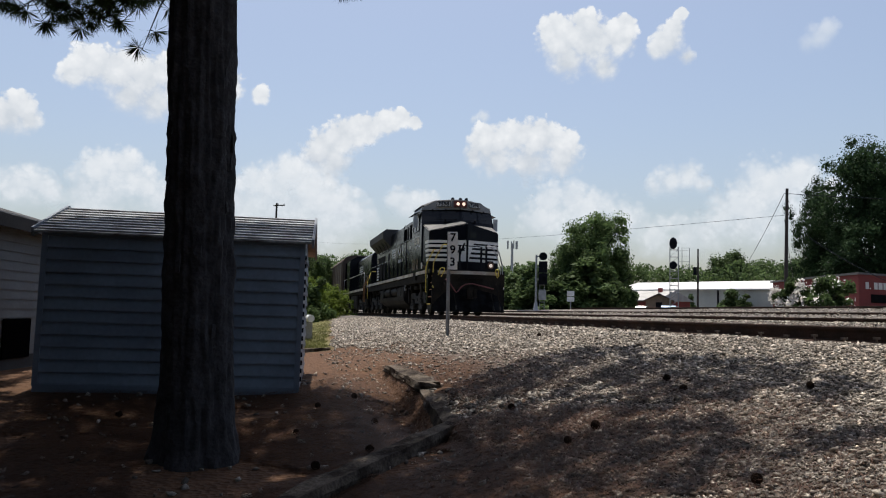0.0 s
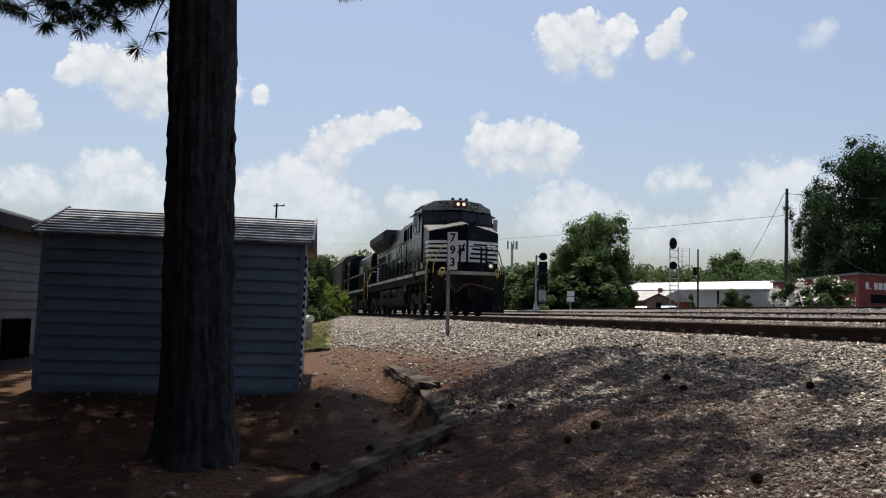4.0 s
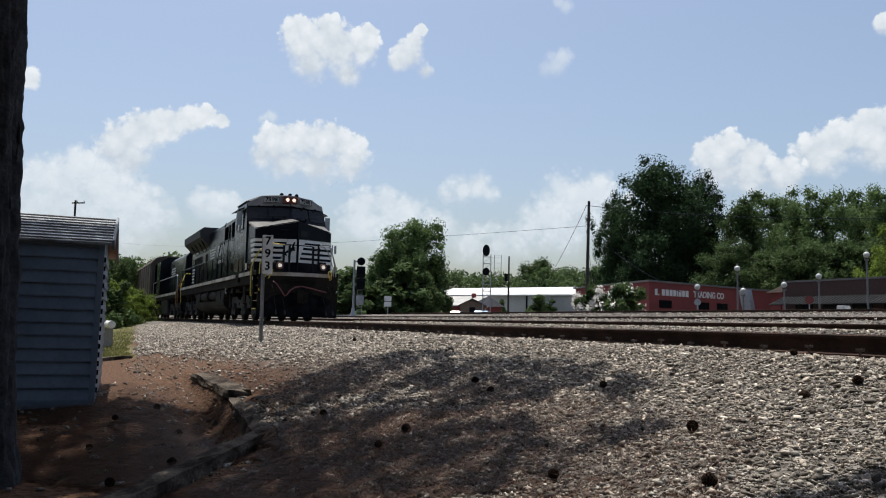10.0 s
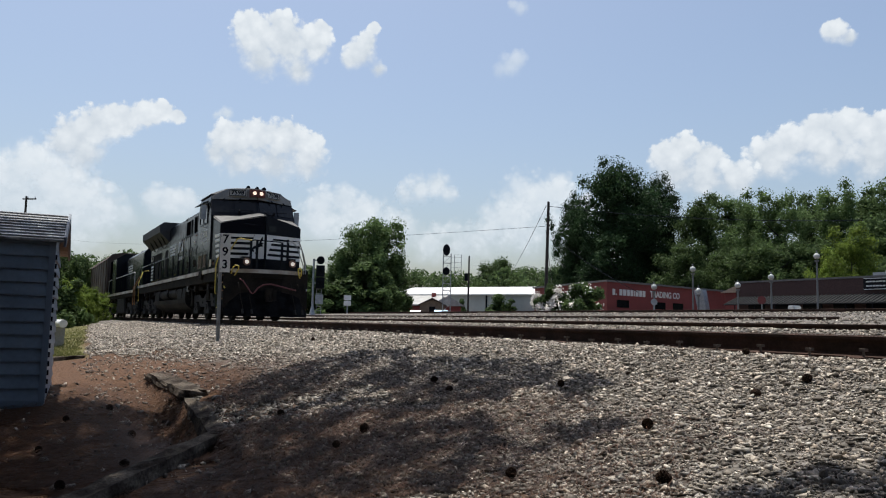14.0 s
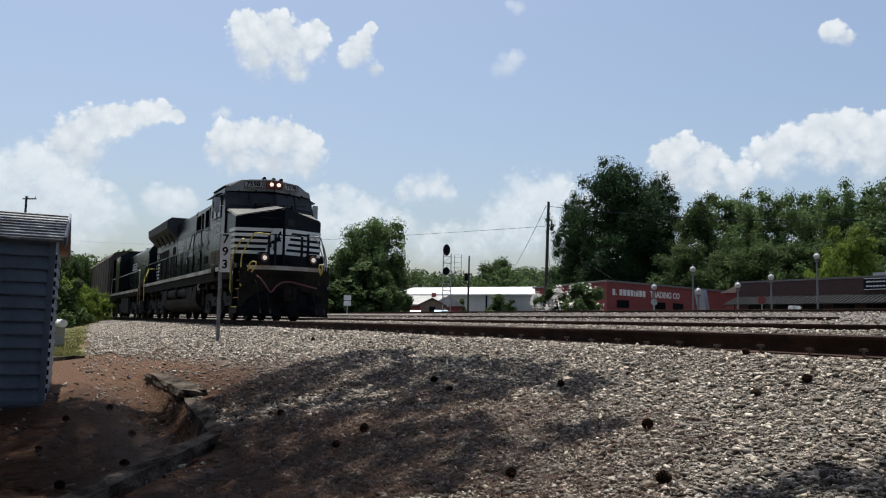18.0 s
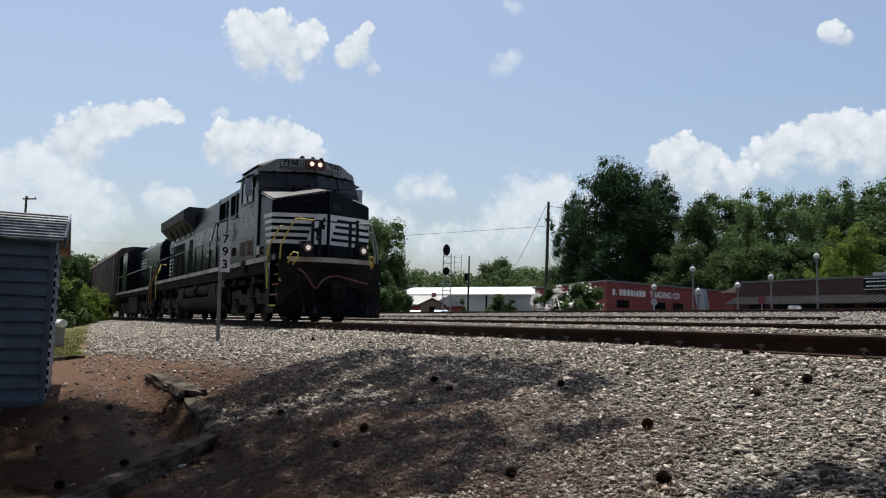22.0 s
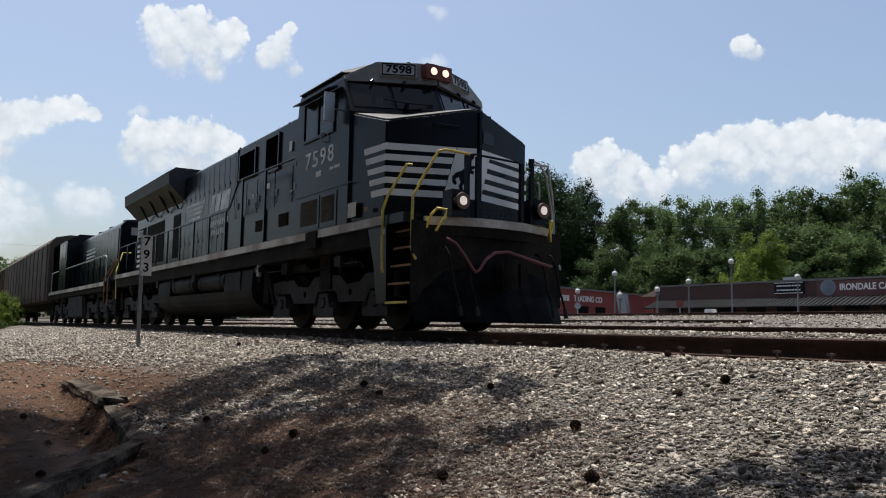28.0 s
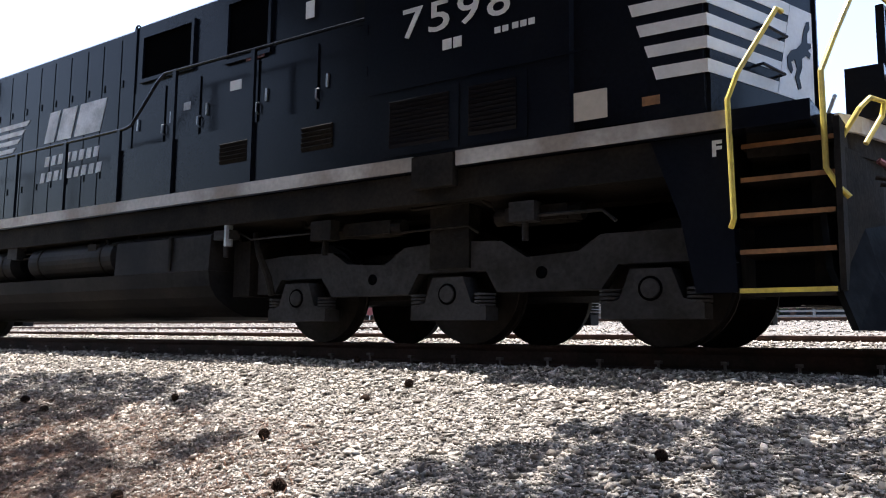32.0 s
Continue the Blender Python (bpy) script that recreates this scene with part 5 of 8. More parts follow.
def build_tree(name, seed, h, radius, label, leaf=None, blobs=46, leaves=90, size=0.26, low=0.22, trunk=0.3):
    rng = np.random.default_rng(seed)
    t = thing(name, label, "tree")
    bm = B()
    limb_mesh(bm, rng, h * low, h * 0.75, trunk, 9, radius * 0.85, radius)
    part("trunk", bm, BARK, t)
    cr = new("crown", crown_mesh("crown", rng, radius, h * (1 - low), h * low, blobs, leaves, size, leaf or LEAF))
    cr.parent = t
    return t


# ---- pines over the yard: one in view, the others added unseen for shade ----
def tuft(rng, c, d, n, length, out):
    """A brush of needles at c, leaning along d."""
    w = random_dirs(rng, n) * 0.75 + np.asarray(d)[None, :] * 0.55
    w[:, 2] -= 0.15
    w /= np.linalg.norm(w, axis=1)[:, None]
    ln = length * rng.uniform(0.7, 1.1, (n, 1))
    side = np.cross(w, random_dirs(rng, n))
    side /= np.maximum(1e-6, np.linalg.norm(side, axis=1)[:, None])
    out[0].append(np.asarray(c)[None, :] + w * ln / 2)
    out[1].append(side * 0.0035)
    out[2].append(w * ln / 2)


def fat(out, k):
    """Wider needles for the parts high over the view, so that they cast denser shade."""
    return [out[0], [u * k for u in out[1]], out[2]]


def pine_branch(bm, rng, p, q, r, out, n_tufts, needles, length=0.2, droop=0.15, spread=0.45):
    p, q = Vector(p), Vector(q)
    pts = [p.lerp(q, k) + Vector((0, 0, droop * math.sin(k * math.pi))) for k in (0, 0.25, 0.5, 0.75, 1)]
    for i in range(4):
        rod(bm, pts[i], pts[i + 1], r * (1 - 0.22 * i), r * (1 - 0.22 * (i + 1)), 6)
    ax = (q - p).normalized()
    for i in range(n_tufts):
        k = 0.2 + 0.8 * (i + rng.uniform(0, 1)) / n_tufts
        j = min(3, int(k * 4))
        a = pts[j].lerp(pts[j + 1], k * 4 - j)
        off = Vector((rng.uniform(-1, 1), rng.uniform(-1, 1), rng.uniform(-0.7, 0.45)))
        e = a + off * spread * (0.35 + 0.65 * (1 - abs(0.5 - k)))
        rod(bm, a, e, r * 0.22, r * 0.12, 5, caps=False)
        tuft(rng, e, ((e - a).normalized() + ax * 0.5).normalized(), needles, length, out)


def build_pine(x, y, seed, label, lower=False, crown_r=3.6, crown_z=7.0, crown_h=6.0, n_br=34, trunk_r=0.285, height=15.0, lean=(0.02, -0.02), off=(0, 0), thick=16.0):
    rng = np.random.default_rng(seed)
    t = thing("pine_tree", label, "tree", pose(x, y, base_ground(x, y)))
    # furrowed trunk: many sides, ridges that wander
    bm = B()
    seg, rows = 96, 90
    rings = []
    for i in range(rows + 1):
        z = -0.25 + (3.9 + 0.25) * i / rows if i < rows else height
        flare = 1 + 0.33 * math.exp(-max(0, z) / 0.33) + 0.10 * math.exp(-max(0, z) / 1.6)
        r0 = trunk_r * flare * (1 - 0.6 * max(0, z - 4) / height)
        ring = []
        for j in range(seg):
            a = 2 * math.pi * j / seg
            root = 0.10 * math.exp(-max(0, z) / 0.35) * math.cos(5 * a + 1.3)
            rid = noise.noise((math.cos(a) * 5.2, math.sin(a) * 5.2, z * 0.9)) * 0.05 + (0.3 - abs(noise.noise((math.cos(a) * 8, math.sin(a) * 8, z * 1.7)))) * 0.075 + noise.noise((math.cos(a) * 13, math.sin(a) * 13, z * 7)) * 0.03
            rr = r0 * (1 + root) + rid * 0.8
            ring.append(bm.verts.new((rr * math.cos(a) + lean[0] * z, rr * math.sin(a) + lean[1] * z, z)))
        rings.append(ring)
    for a, b in zip(rings, rings[1:]):
        for j in range(seg):
            bm.faces.new((a[j], a[(j + 1) % seg], b[(j + 1) % seg], b[j]))
    tr = part("trunk", bm, BARK, t, "dark furrowed trunk", smooth=True)
    # loose bark plates standing off the outline
    for i in range(60):
        a, z = rng.uniform(0, 2 * math.pi), rng.uniform(0.4, 3.6)
        r = trunk_r * (1 + 0.10 * math.exp(-z / 1.6)) + 0.006
        m = Matrix.Translation((r * math.cos(a) + lean[0] * z, r * math.sin(a) + lean[1] * z, z)) @ Matrix.Rotation(a, 4, "Z") @ Matrix.Rotation(rng.uniform(-0.12, 0.12), 4, "Y")
        bm = B()
        h, w = rng.uniform(0.06, 0.17), rng.uniform(0.03, 0.07)
        vs = boxm(bm, m, 0.016, w, h)
        for v in vs:
            v.co += Vector((rng.uniform(-0.006, 0.006), rng.uniform(-0.006, 0.006), rng.uniform(-0.02, 0.02)))
        part("bark_plate", bm, BARK, t)
    out = ([], [], [])
    bm = B()
    for i in range(n_br):
        k = i / n_br
        a = i * 2.399963 + rng.uniform(-0.3, 0.3)
        z = crown_z + crown_h * k
        rr = crown_r * (1.0 - 0.55 * k) * rng.uniform(0.7, 1.08)
        p = Vector((lean[0] * z, lean[1] * z, z))
        q = p + Vector((math.cos(a) * rr + off[0], math.sin(a) * rr + off[1], rng.uniform(-0.5, 0.7)))
        pine_branch(bm, rng, p, q, 0.05, out, int(14 + 7 * rr), 34, 0.30, 0.2, 0.7)
    part("limbs", bm, BARK, t)
    o = fat(out, thick)
    nd = new("needles", quads_mesh("needles", np.vstack(o[0]), np.vstack(o[1]), np.vstack(o[2]), NEEDLE))
    nd.parent = t
    tagged(nd, kind="stuff")
    if lower:
        out = ([], [], [])
        bm = B()
        base = (0.05, -0.12, 4.6)
        for end, nt, sp in (((0.35, -1.6, 3.86), 54, 0.32), ((0.1, -1.2, 3.90), 40, 0.28), ((0.35, -0.95, 3.84), 36, 0.24), ((0.1, -0.75, 3.98), 20, 0.2), ((0.15, -0.62, 3.66), 7, 0.10), ((0.4, -1.95, 3.93), 44, 0.3), ((0.2, -2.4, 4.1), 20, 0.3), ((0.1, 1.35, 4.36), 8, 0.1)):
            pine_branch(bm, rng, base, end, 0.022, out, nt, 90, 0.15, 0.25, sp)
        part("low_branch", bm, BARK, t)
        out = fat(out, 1.6)
        nd = new("low_needles", quads_mesh("low_needles", np.vstack(out[0]), np.vstack(out[1]), np.vstack(out[2]), NEEDLE))
        nd.parent = t
        tagged(nd, kind="stuff")
    return t


def inside(poly, x, y):
    hit = False
    for (x0, y0), (x1, y1) in zip(poly, poly[1:] + poly[:1]):
        if (y0 > y) != (y1 > y) and x < x0 + (x1 - x0) * (y - y0) / (y1 - y0):
            hit = not hit
    return hit


def hang_shade_boughs(t, poly, seed, low, high, gaps, step=0.22, needles=64):
    """Needle clumps on long boughs added to a pine above the view, laid out from the patch of ground they must shade;
    gaps(x, y) is True where sun falls through.
    """
    rng = np.random.default_rng(seed)
    foot = t.matrix_basis.translation
    out, groups = ([], [], []), {}
    xs, ys = [p[0] for p in poly], [p[1] for p in poly]
    for gx in np.arange(min(xs), max(xs), step):
        for gy in np.arange(min(ys), max(ys), step):
            x, y = gx + rng.uniform(-0.12, 0.12), gy + rng.uniform(-0.12, 0.12)
            if not inside(poly, x, y) or gaps(x, y):
                continue
            p = Vector((x, y, base_ground(x, y))) + SUN_DIR * (rng.uniform(low, high) / SUN_DIR.z) - foot
            groups.setdefault((round(p.x / 1.7), round(p.y / 1.7), round(p.z / 2.2)), []).append(p)
    bm = B()
    for key in sorted(groups):
        ps = groups[key]
        mid = sum(ps, Vector()) / len(ps)
        top = Vector((0, 0, mid.z + 0.3 - 0.25 * math.hypot(mid.x, mid.y)))
        rod(bm, top, mid, 0.05, 0.025, 6)
        for p in ps:
            rod(bm, mid, p, 0.016, 0.006, 5, caps=False)
            d = random_dirs(rng, needles)
            c = np.asarray(p)[None, :] + d * rng.uniform(0.02, 0.11, (needles, 1))
            side = np.cross(d, random_dirs(rng, needles))
            side /= np.maximum(1e-6, np.linalg.norm(side, axis=1)[:, None])
            out[0].append(c), out[1].append(side * 0.05), out[2].append(d * rng.uniform(0.08, 0.13, (needles, 1)))
    part("boughs", bm, BARK, t)
    nd = new("bough_needles", quads_mesh("bough_needles", np.vstack(out[0]), np.vstack(out[1]), np.vstack(out[2]), NEEDLE))
    nd.parent = t
    tagged(nd, kind="stuff")


def near_line(x, y, a, b, w):
    k = max(0, min(1, ((x - a[0]) * (b[0] - a[0]) + (y - a[1]) * (b[1] - a[1])) / ((b[0] - a[0]) ** 2 + (b[1] - a[1]) ** 2)))
    return math.hypot(x - a[0] - k * (b[0] - a[0]), y - a[1] - k * (b[1] - a[1])) < w


def bank_gaps(x, y):
    """Long slits of sun between boughs that spread from the trunk, wider towards the east."""
    if near_line(x, y, (-8.1, 2.3), (-9.5, 4.4), 0.17) or near_line(x, y, (-6.5, 2.1), (-7.0, 3.0), 0.14):
        return True
    a, r = math.atan2(y - 0.2, x + 7.9), math.hypot(y - 0.2, x + 7.9)
    return noise.noise((a * 6.5, r * 0.55, 4.2)) + 0.3 * noise.noise((x * 3, y * 3, 2.0)) < -0.45 + 0.044 * (x + 10.5) + 0.08 * max(0, y - 3.8)


main_pine = build_pine(-7.56, -0.62, 3, "tall pine with dark furrowed bark beside the shed", lower=True, n_br=24, crown_r=1.6, crown_z=9.0, crown_h=5.0, lean=(0.02, -0.026), off=(-0.6, -0.9), trunk_r=0.28, thick=8.5)
# unseen boughs, their outline drawn from the shade wanted on the bank
hang_shade_boughs(main_pine, [(-9.5, 1.7), (-9.75, 2.2), (-10.25, 2.7), (-10.6, 3.3), (-11.2, 4.5), (-10.4, 5.1), (-9.7, 4.9), (-8.6, 5.1), (-7.2, 5.3), (-6.3, 5.0), (-5.0, 4.6), (-4.4, 3.9), (-4.4, 3.1), (-4.7, 1.6)], 41, 7.4, 11.0, bank_gaps)
# the remaining pines stand out of view, added to cast shade and block sky
bank_shade_pine = build_pine(0.4, 1.3, 8, "added unseen pine that shades the gravel bank", crown_r=1.2, crown_z=7.0, crown_h=2.0, n_br=14, lean=(0, 0.04), off=(0.4, -0.6), height=9)
hang_shade_boughs(bank_shade_pine, [(-3.1, 3.1), (-2.8, 4.1), (-2.2, 4.85), (-1.3, 5.2), (0.2, 5.3), (1.4, 4.6), (1.0, 3.0), (-2.4, 2.6)], 42, 5.0, 7.5, lambda x, y: noise.noise((x * 2.1, y * 2.1, 1.7)) < -0.42)
build_pine(-3.0, -3.0, 9, "added unseen pine beside the viewpoint that blocks sky light", crown_r=3.25, crown_z=6.6, crown_h=5.0, n_br=60, lean=(0, 0.02), off=(0.2, -1.6), thick=10.0)
yard_shade_pine = build_pine(-7.0, -5.6, 10, "added unseen pine that shades the shed and yard", crown_r=3.0, crown_z=7.4, crown_h=5.0, n_br=40, lean=(0, 0.02), off=(0.4, 0.4))
hang_shade_boughs(yard_shade_pine, [(-10.9, -2.6), (-10.8, 0.9), (-10.3, 1.75), (-4.9, 1.75), (-4.3, 0.5), (-3.6, -1.0), (-3.6, -3.4), (-10.2, -3.4)], 43, 7.6, 9.6, lambda x, y: noise.noise((x * 1.7, y * 1.7, 6.1)) < -0.6)
hang_shade_boughs(yard_shade_pine, [(-10.8, -5.6), (-10.7, 0.8), (-10.2, 1.7), (-4.9, 1.7), (-4.3, 0.5), (-3.0, -1.0), (-2.6, -5.6)], 44, 10.0, 13.0, lambda x, y: noise.noise((x * 1.3, y * 1.3, 2.1)) < -0.58, step=0.28)
build_pine(-4.4, -6.6, 14, "added unseen pine behind the yard that blocks light", crown_r=4.2, crown_z=6.2, crown_h=5.0, n_br=80, lean=(0, 0.02), off=(-1.2, 2.0))
build_pine(-12.4, -6.2, 12, "added unseen pine by the house that blocks light", crown_r=4.0, crown_z=8.6, crown_h=5.0, n_br=80, lean=(0, 0), off=(-0.5, -0.4))


# ---- the shed: local x points out of its long front, y along it ----
SHED_M = Matrix.Translation((-10.73, -1.25, -1.07)) @ Matrix.Rotation(radians(-4.0), 4, "Z") @ Matrix.Rotation(radians(-0.6), 4, "X")


def build_shed():
    t = thing("garden_shed", "slate blue lap-sided metal shed with a ribbed grey roof", "shed", SHED_M)
    W, H, D = 1.625, 2.0, 2.4
    bm = B()
    box(bm, -D, -0.03, -W + 0.03, W - 0.03, 0.05, H)
    part("wall_core", bm, TRIM, t)
    bm = B()
    box(bm, -D - 0.02, 0.03, -W - 0.01, W + 0.01, -0.05, 0.10)
    part("base_rail", bm, TRIM, t)
    n = 12
    for side in range(4):
        for i in range(n):
            z0 = 0.10 + (H - 0.12) * i / n
            z1 = 0.10 + (H - 0.12) * (i + 1) / n
            bm = B()
            if side == 0:
                prism(bm, [(-0.03, z0), (0.032, z0), (0.032, z0 + 0.018), (0.0, z1), (-0.03, z1)], -W + 0.05, W - 0.05, "y")
            elif side == 1:
                prism(bm, [(W - 0.03, z0), (W + 0.015, z0), (W + 0.015, z0 + 0.02), (W - 0.005, z1), (W - 0.03, z1)], -D + 0.05, -0.06, "x")
            elif side == 2:
                prism(bm, [(-W + 0.03, z0), (-W - 0.015, z0), (-W - 0.015, z0 + 0.02), (-W + 0.005, z1), (-W + 0.03, z1)], -D + 0.05, -0.06, "x")
            else:
                continue
            part("siding_board", bm, SIDING, t)
    for y in (-W, W):
        bm = B()
        box(bm, -0.06, 0.03, y - 0.05 if y > 0 else y - 0.02, y + 0.02 if y > 0 else y + 0.05, 0.08, H)
        part("corner_trim", bm, TRIM, t)
    bm = B()
    box(bm, -0.04, 0.035, -W - 0.02, W + 0.02, H - 0.03, H + 0.05)
    part("eave_trim", bm, TRIM, t)
    # gable roof with ribs running up it
    bm = B()
    prism(bm, [(0.10, H + 0.0), (0.10, H + 0.03), (-D / 2, H + 0.47), (-D - 0.10, H + 0.03), (-D - 0.10, H), (-D / 2, H + 0.435)], -W - 0.10, W + 0.10, "y")
    roof = part("roof", bm, SHEDROOF, t, "weathered ribbed metal roof")
    slope = math.atan2(0.44, D / 2 + 0.10)
    ln = math.hypot(0.44, D / 2 + 0.10)
    for i in range(9):
        bm = B()
        k = (i + 0.5) / 9
        m = Matrix.Translation((0.10 - (D / 2 + 0.10) * k, 0, H + 0.036 + 0.44 * k)) @ Matrix.Rotation(slope, 4, "Y")
        boxm(bm, m, 0.035, 2 * W + 0.2, 0.022)
        part("roof_rib", bm, SHEDROOF, roof)
    for s in (-1, 1):
        bm = B()
        m = Matrix.Translation((0.10 - (D / 2 + 0.10) / 2, s * (W + 0.115), H + 0.225)) @ Matrix.Rotation(slope, 4, "Y")
        boxm(bm, m, ln, 0.03, 0.12)
        part("barge_trim", bm, TRIM, t)
        bm = B()
        m = Matrix.Translation((-D / 2 - (D / 2 + 0.10) / 2, s * (W + 0.115), H + 0.225)) @ Matrix.Rotation(-slope, 4, "Y")
        boxm(bm, m, ln, 0.03, 0.12)
        part("barge_trim", bm, TRIM, t)
    bm = B()
    prism(bm, [(-0.05, H), (-D / 2, H + 0.37), (-D + 0.05, H)], W - 0.04, W - 0.01, "y")
    part("gable", bm, TRIM, t)
    # dentil strip on the far corner
    for i in range(16):
        bm = B()
        z = 0.2 + 1.7 * i / 16
        box(bm, -0.05, -0.02, W + 0.02, W + 0.04, z, z + 0.06)
        part("corner_clip", bm, BLACK, t)


build_shed()


def build_house():
    """Only the end of the house shows past the shed."""
    m = Matrix.Translation((-14.6, -4.05, -1.0)) @ Matrix.Rotation(radians(-7), 4, "Z")
    t = thing("house", "grey lap-sided house with a dark shingle roof", "house", m)
    bm = B()
    box(bm, -4, 9, -7, -0.03, -0.6, 2.42)
    part("wall", bm, HOUSEW, t)
    for i in range(15):
        bm = B()
        z0, z1 = 0.20 + 0.153 * i, 0.20 + 0.153 * (i + 1)
        prism(bm, [(-0.03, z0), (0.025, z0), (0.002, z1), (-0.03, z1)], -4, 9, "x")
        part("siding_board", bm, HOUSEW, t)
    bm = B()
    prism(bm, [(0.30, 2.30), (0.30, 2.40), (-3.5, 3.45), (-7.5, 2.40), (-7.5, 2.30), (-3.5, 3.33)], -4.4, 9.4, "x")
    part("roof", bm, SHINGLE, t, "dark shingle roof")
    bm = B()
    box(bm, -4.4, 9.4, 0.26, 0.31, 2.20, 2.38)
    part("fascia", bm, SHINGLE, t)
    bm = B()
    box(bm, 0.6, 0.8, -0.9, -0.7, 2.7, 3.45)
    part("vent_pipe", bm, STEEL, t)
    # dark low opening in the wall, with a sill
    bm = B()
    box(bm, -4, 9, -0.028, 0.012, -0.6, 0.198)
    part("skirting", bm, SHINGLE, t, "dark skirting under the siding")
    # flat black panel painted as the darkness inside the opening
    bm = B()
    box(bm, -0.1, 0.9, 0.026, 0.05, 0.16, 0.80)
    part("crawl_vent", bm, VOID, t, "black wall opening")
    return t


build_house()


def build_milepost():
    x, y = -17.96, 4.0
    z = base_ground(x, y)
    t = thing("mile_board", "white number board on a thin leaning steel post", "sign", pose(x, y, z, 0, -0.4, 78))
    bm = B()
    prism(bm, [(-0.04, -0.02), (-0.03, -0.02), (-0.02, 0.012), (0.02, 0.012), (0.03, -0.02), (0.04, -0.02), (0.026, 0.022), (-0.026, 0.022)], -0.3, 2.42, "z")
    part("post", bm, STEEL, t, "galvanised channel post")
    bm = B()
    box(bm, -0.02, 0.205, -0.040, -0.026, 1.55, 2.43)
    bd = part("board", bm, WHITE, t, "white number board")
    for i, d in enumerate("793"):
        letters("numeral", d, 0.27, BLACK, Matrix.Translation((0.092, -0.042, 2.29 - 0.285 * i)) @ SIDE_TEXT, bd, bold=0.006)
    for z in (1.62, 2.36):
        bm = B()
        rod(bm, (0.0, -0.048, z), (0.0, -0.026, z), 0.014, 0.014, 8)
        part("bolt", bm, STEEL, t)


build_milepost()


def old_tie(p, q, w, h, seed, label):
    """A rotten railway tie whose top runs from p to q, split and rounded."""
    rng = np.random.default_rng(seed)
    p, q = Vector(p), Vector(q)
    ln = (q - p).length
    n, ring = 14, 12
    bm = B()
    rs = []
    for i in range(n + 1):
        k = i / n
        row = []
        for j in range(ring):
            a = 2 * math.pi * j / ring + math.pi / ring
            c, s = math.cos(a), math.sin(a)
            sq = 1 / max(abs(c), abs(s))
            sq = min(sq, 1.25)
            e = 1 + 0.2 * noise.noise((k * ln * 2.2 + seed, c * 1.7, s * 1.7)) - (0.16 * rng.random() if i in (0, n) else 0.05 * rng.random())
            split = -0.22 if j in (2, 3, 4) and rng.random() < 0.6 else 0
            row.append(bm.verts.new((k * ln + (rng.uniform(-0.06, 0.06) if i in (0, n) else 0), c * sq * w / 2 * e, s * sq * h / 2 * (e + split))))
        rs.append(row)
    for a, b in zip(rs, rs[1:]):
        for j in range(ring):
            bm.faces.new((a[j], b[j], b[(j + 1) % ring], a[(j + 1) % ring]))
    bm.faces.new(rs[0]), bm.faces.new(rs[-1][::-1])
    bmesh.ops.recalc_face_normals(bm, faces=bm.faces[:])
    m = Matrix.Translation((p.x, p.y, p.z - h / 2)) @ (q - p).to_track_quat("X", "Z").to_matrix().to_4x4()
    ob = part("old_tie", bm, OLDWOOD, None, at=m)
    return tagged(ob, label, "railway tie", "old ties edging the bank")


old_tie((-12.2, 1.88, -0.745), (-9.85, 1.98, -0.80), 0.30, 0.17, 1, "grey rotten railway tie jutting from the gravel bank")
old_tie((-9.95, 1.98, -0.88), (-7.8, 1.86, -1.03), 0.27, 0.26, 2, "split grey railway tie sunk in the gravel bank")
old_tie((-8.05, 1.90, -1.03), (-5.3, -0.30, -1.33), 0.23, 0.2, 3, "half-buried grey railway tie along red earth")
old_tie((-18.0, 0.1, -0.84), (-18.2, 1.35, -0.77), 0.13, 0.14, 4, "pale weathered timber edging the grass")


def build_cone(seed):
    rng = np.random.default_rng(seed)
    bm = B()
    n = 62
    for i in range(n):
        k = (i + 0.5) / n
        a = i * 2.399963
        r = 0.036 * math.sin(math.pi * (0.10 + 0.86 * k)) ** 0.8
        z = 0.095 * k
        m = Matrix.Translation((r * 0.72 * math.cos(a), r * 0.72 * math.sin(a), z)) @ Matrix.Rotation(a, 4, "Z") @ Matrix.Rotation(radians(-28 + 40 * k), 4, "Y")
        vs = boxm(bm, m, r * 0.9 + 0.008, 0.014 + 0.01 * math.sin(math.pi * k), 0.0045)
    rod(bm, (0, 0, 0), (0, 0, 0.088), 0.016, 0.008, 8)
    return bm


CONE = mat("brown_cone_scales", (0.034, 0.02, 0.013), 0.9, 0, 0.35, 30, 120, 0.2, spec=0.1, second=(0.016, 0.01, 0.007))
cone_mesh = mesh_of(build_cone(1), "pine_cone", CONE)
for i, (x, y) in enumerate([(-5.98, 4.53), (-4.37, 2.9), (-7.66, 4.02), (-7.09, 3.92), (-6.43, 2.78), (-5.08, 5.92), (-7.88, 2.44), (-4.03, 5.29), (-4.16, 4.93), (-3.38, 3.33), (-6.19, 2.43), (-1.56, 4.33), (-14.33, 4.93), (-4.24, 3.96), (-8.9, 1.2), (-9.4, 0.6), (-8.3, 0.3), (-7.4, 0.9), (-6.9, 0.4), (-10.2, 1.1), (-2.3, 3.2), (-8.7, -1.1), (-9.2, -1.6)]):
    a, b = (i * 73) % 360, 60 + (i * 37) % 60
    ob = new("pine_cone", cone_mesh)
    ob.matrix_basis = pose(x, y, base_ground(x, y) + 0.045, b, (i * 11) % 30, a) @ Matrix.Scale(0.72 + 0.05 * (i % 5), 4)
    tagged(ob, "open brown pine cone lying on gravel", "pine cone", "fallen pine cones")


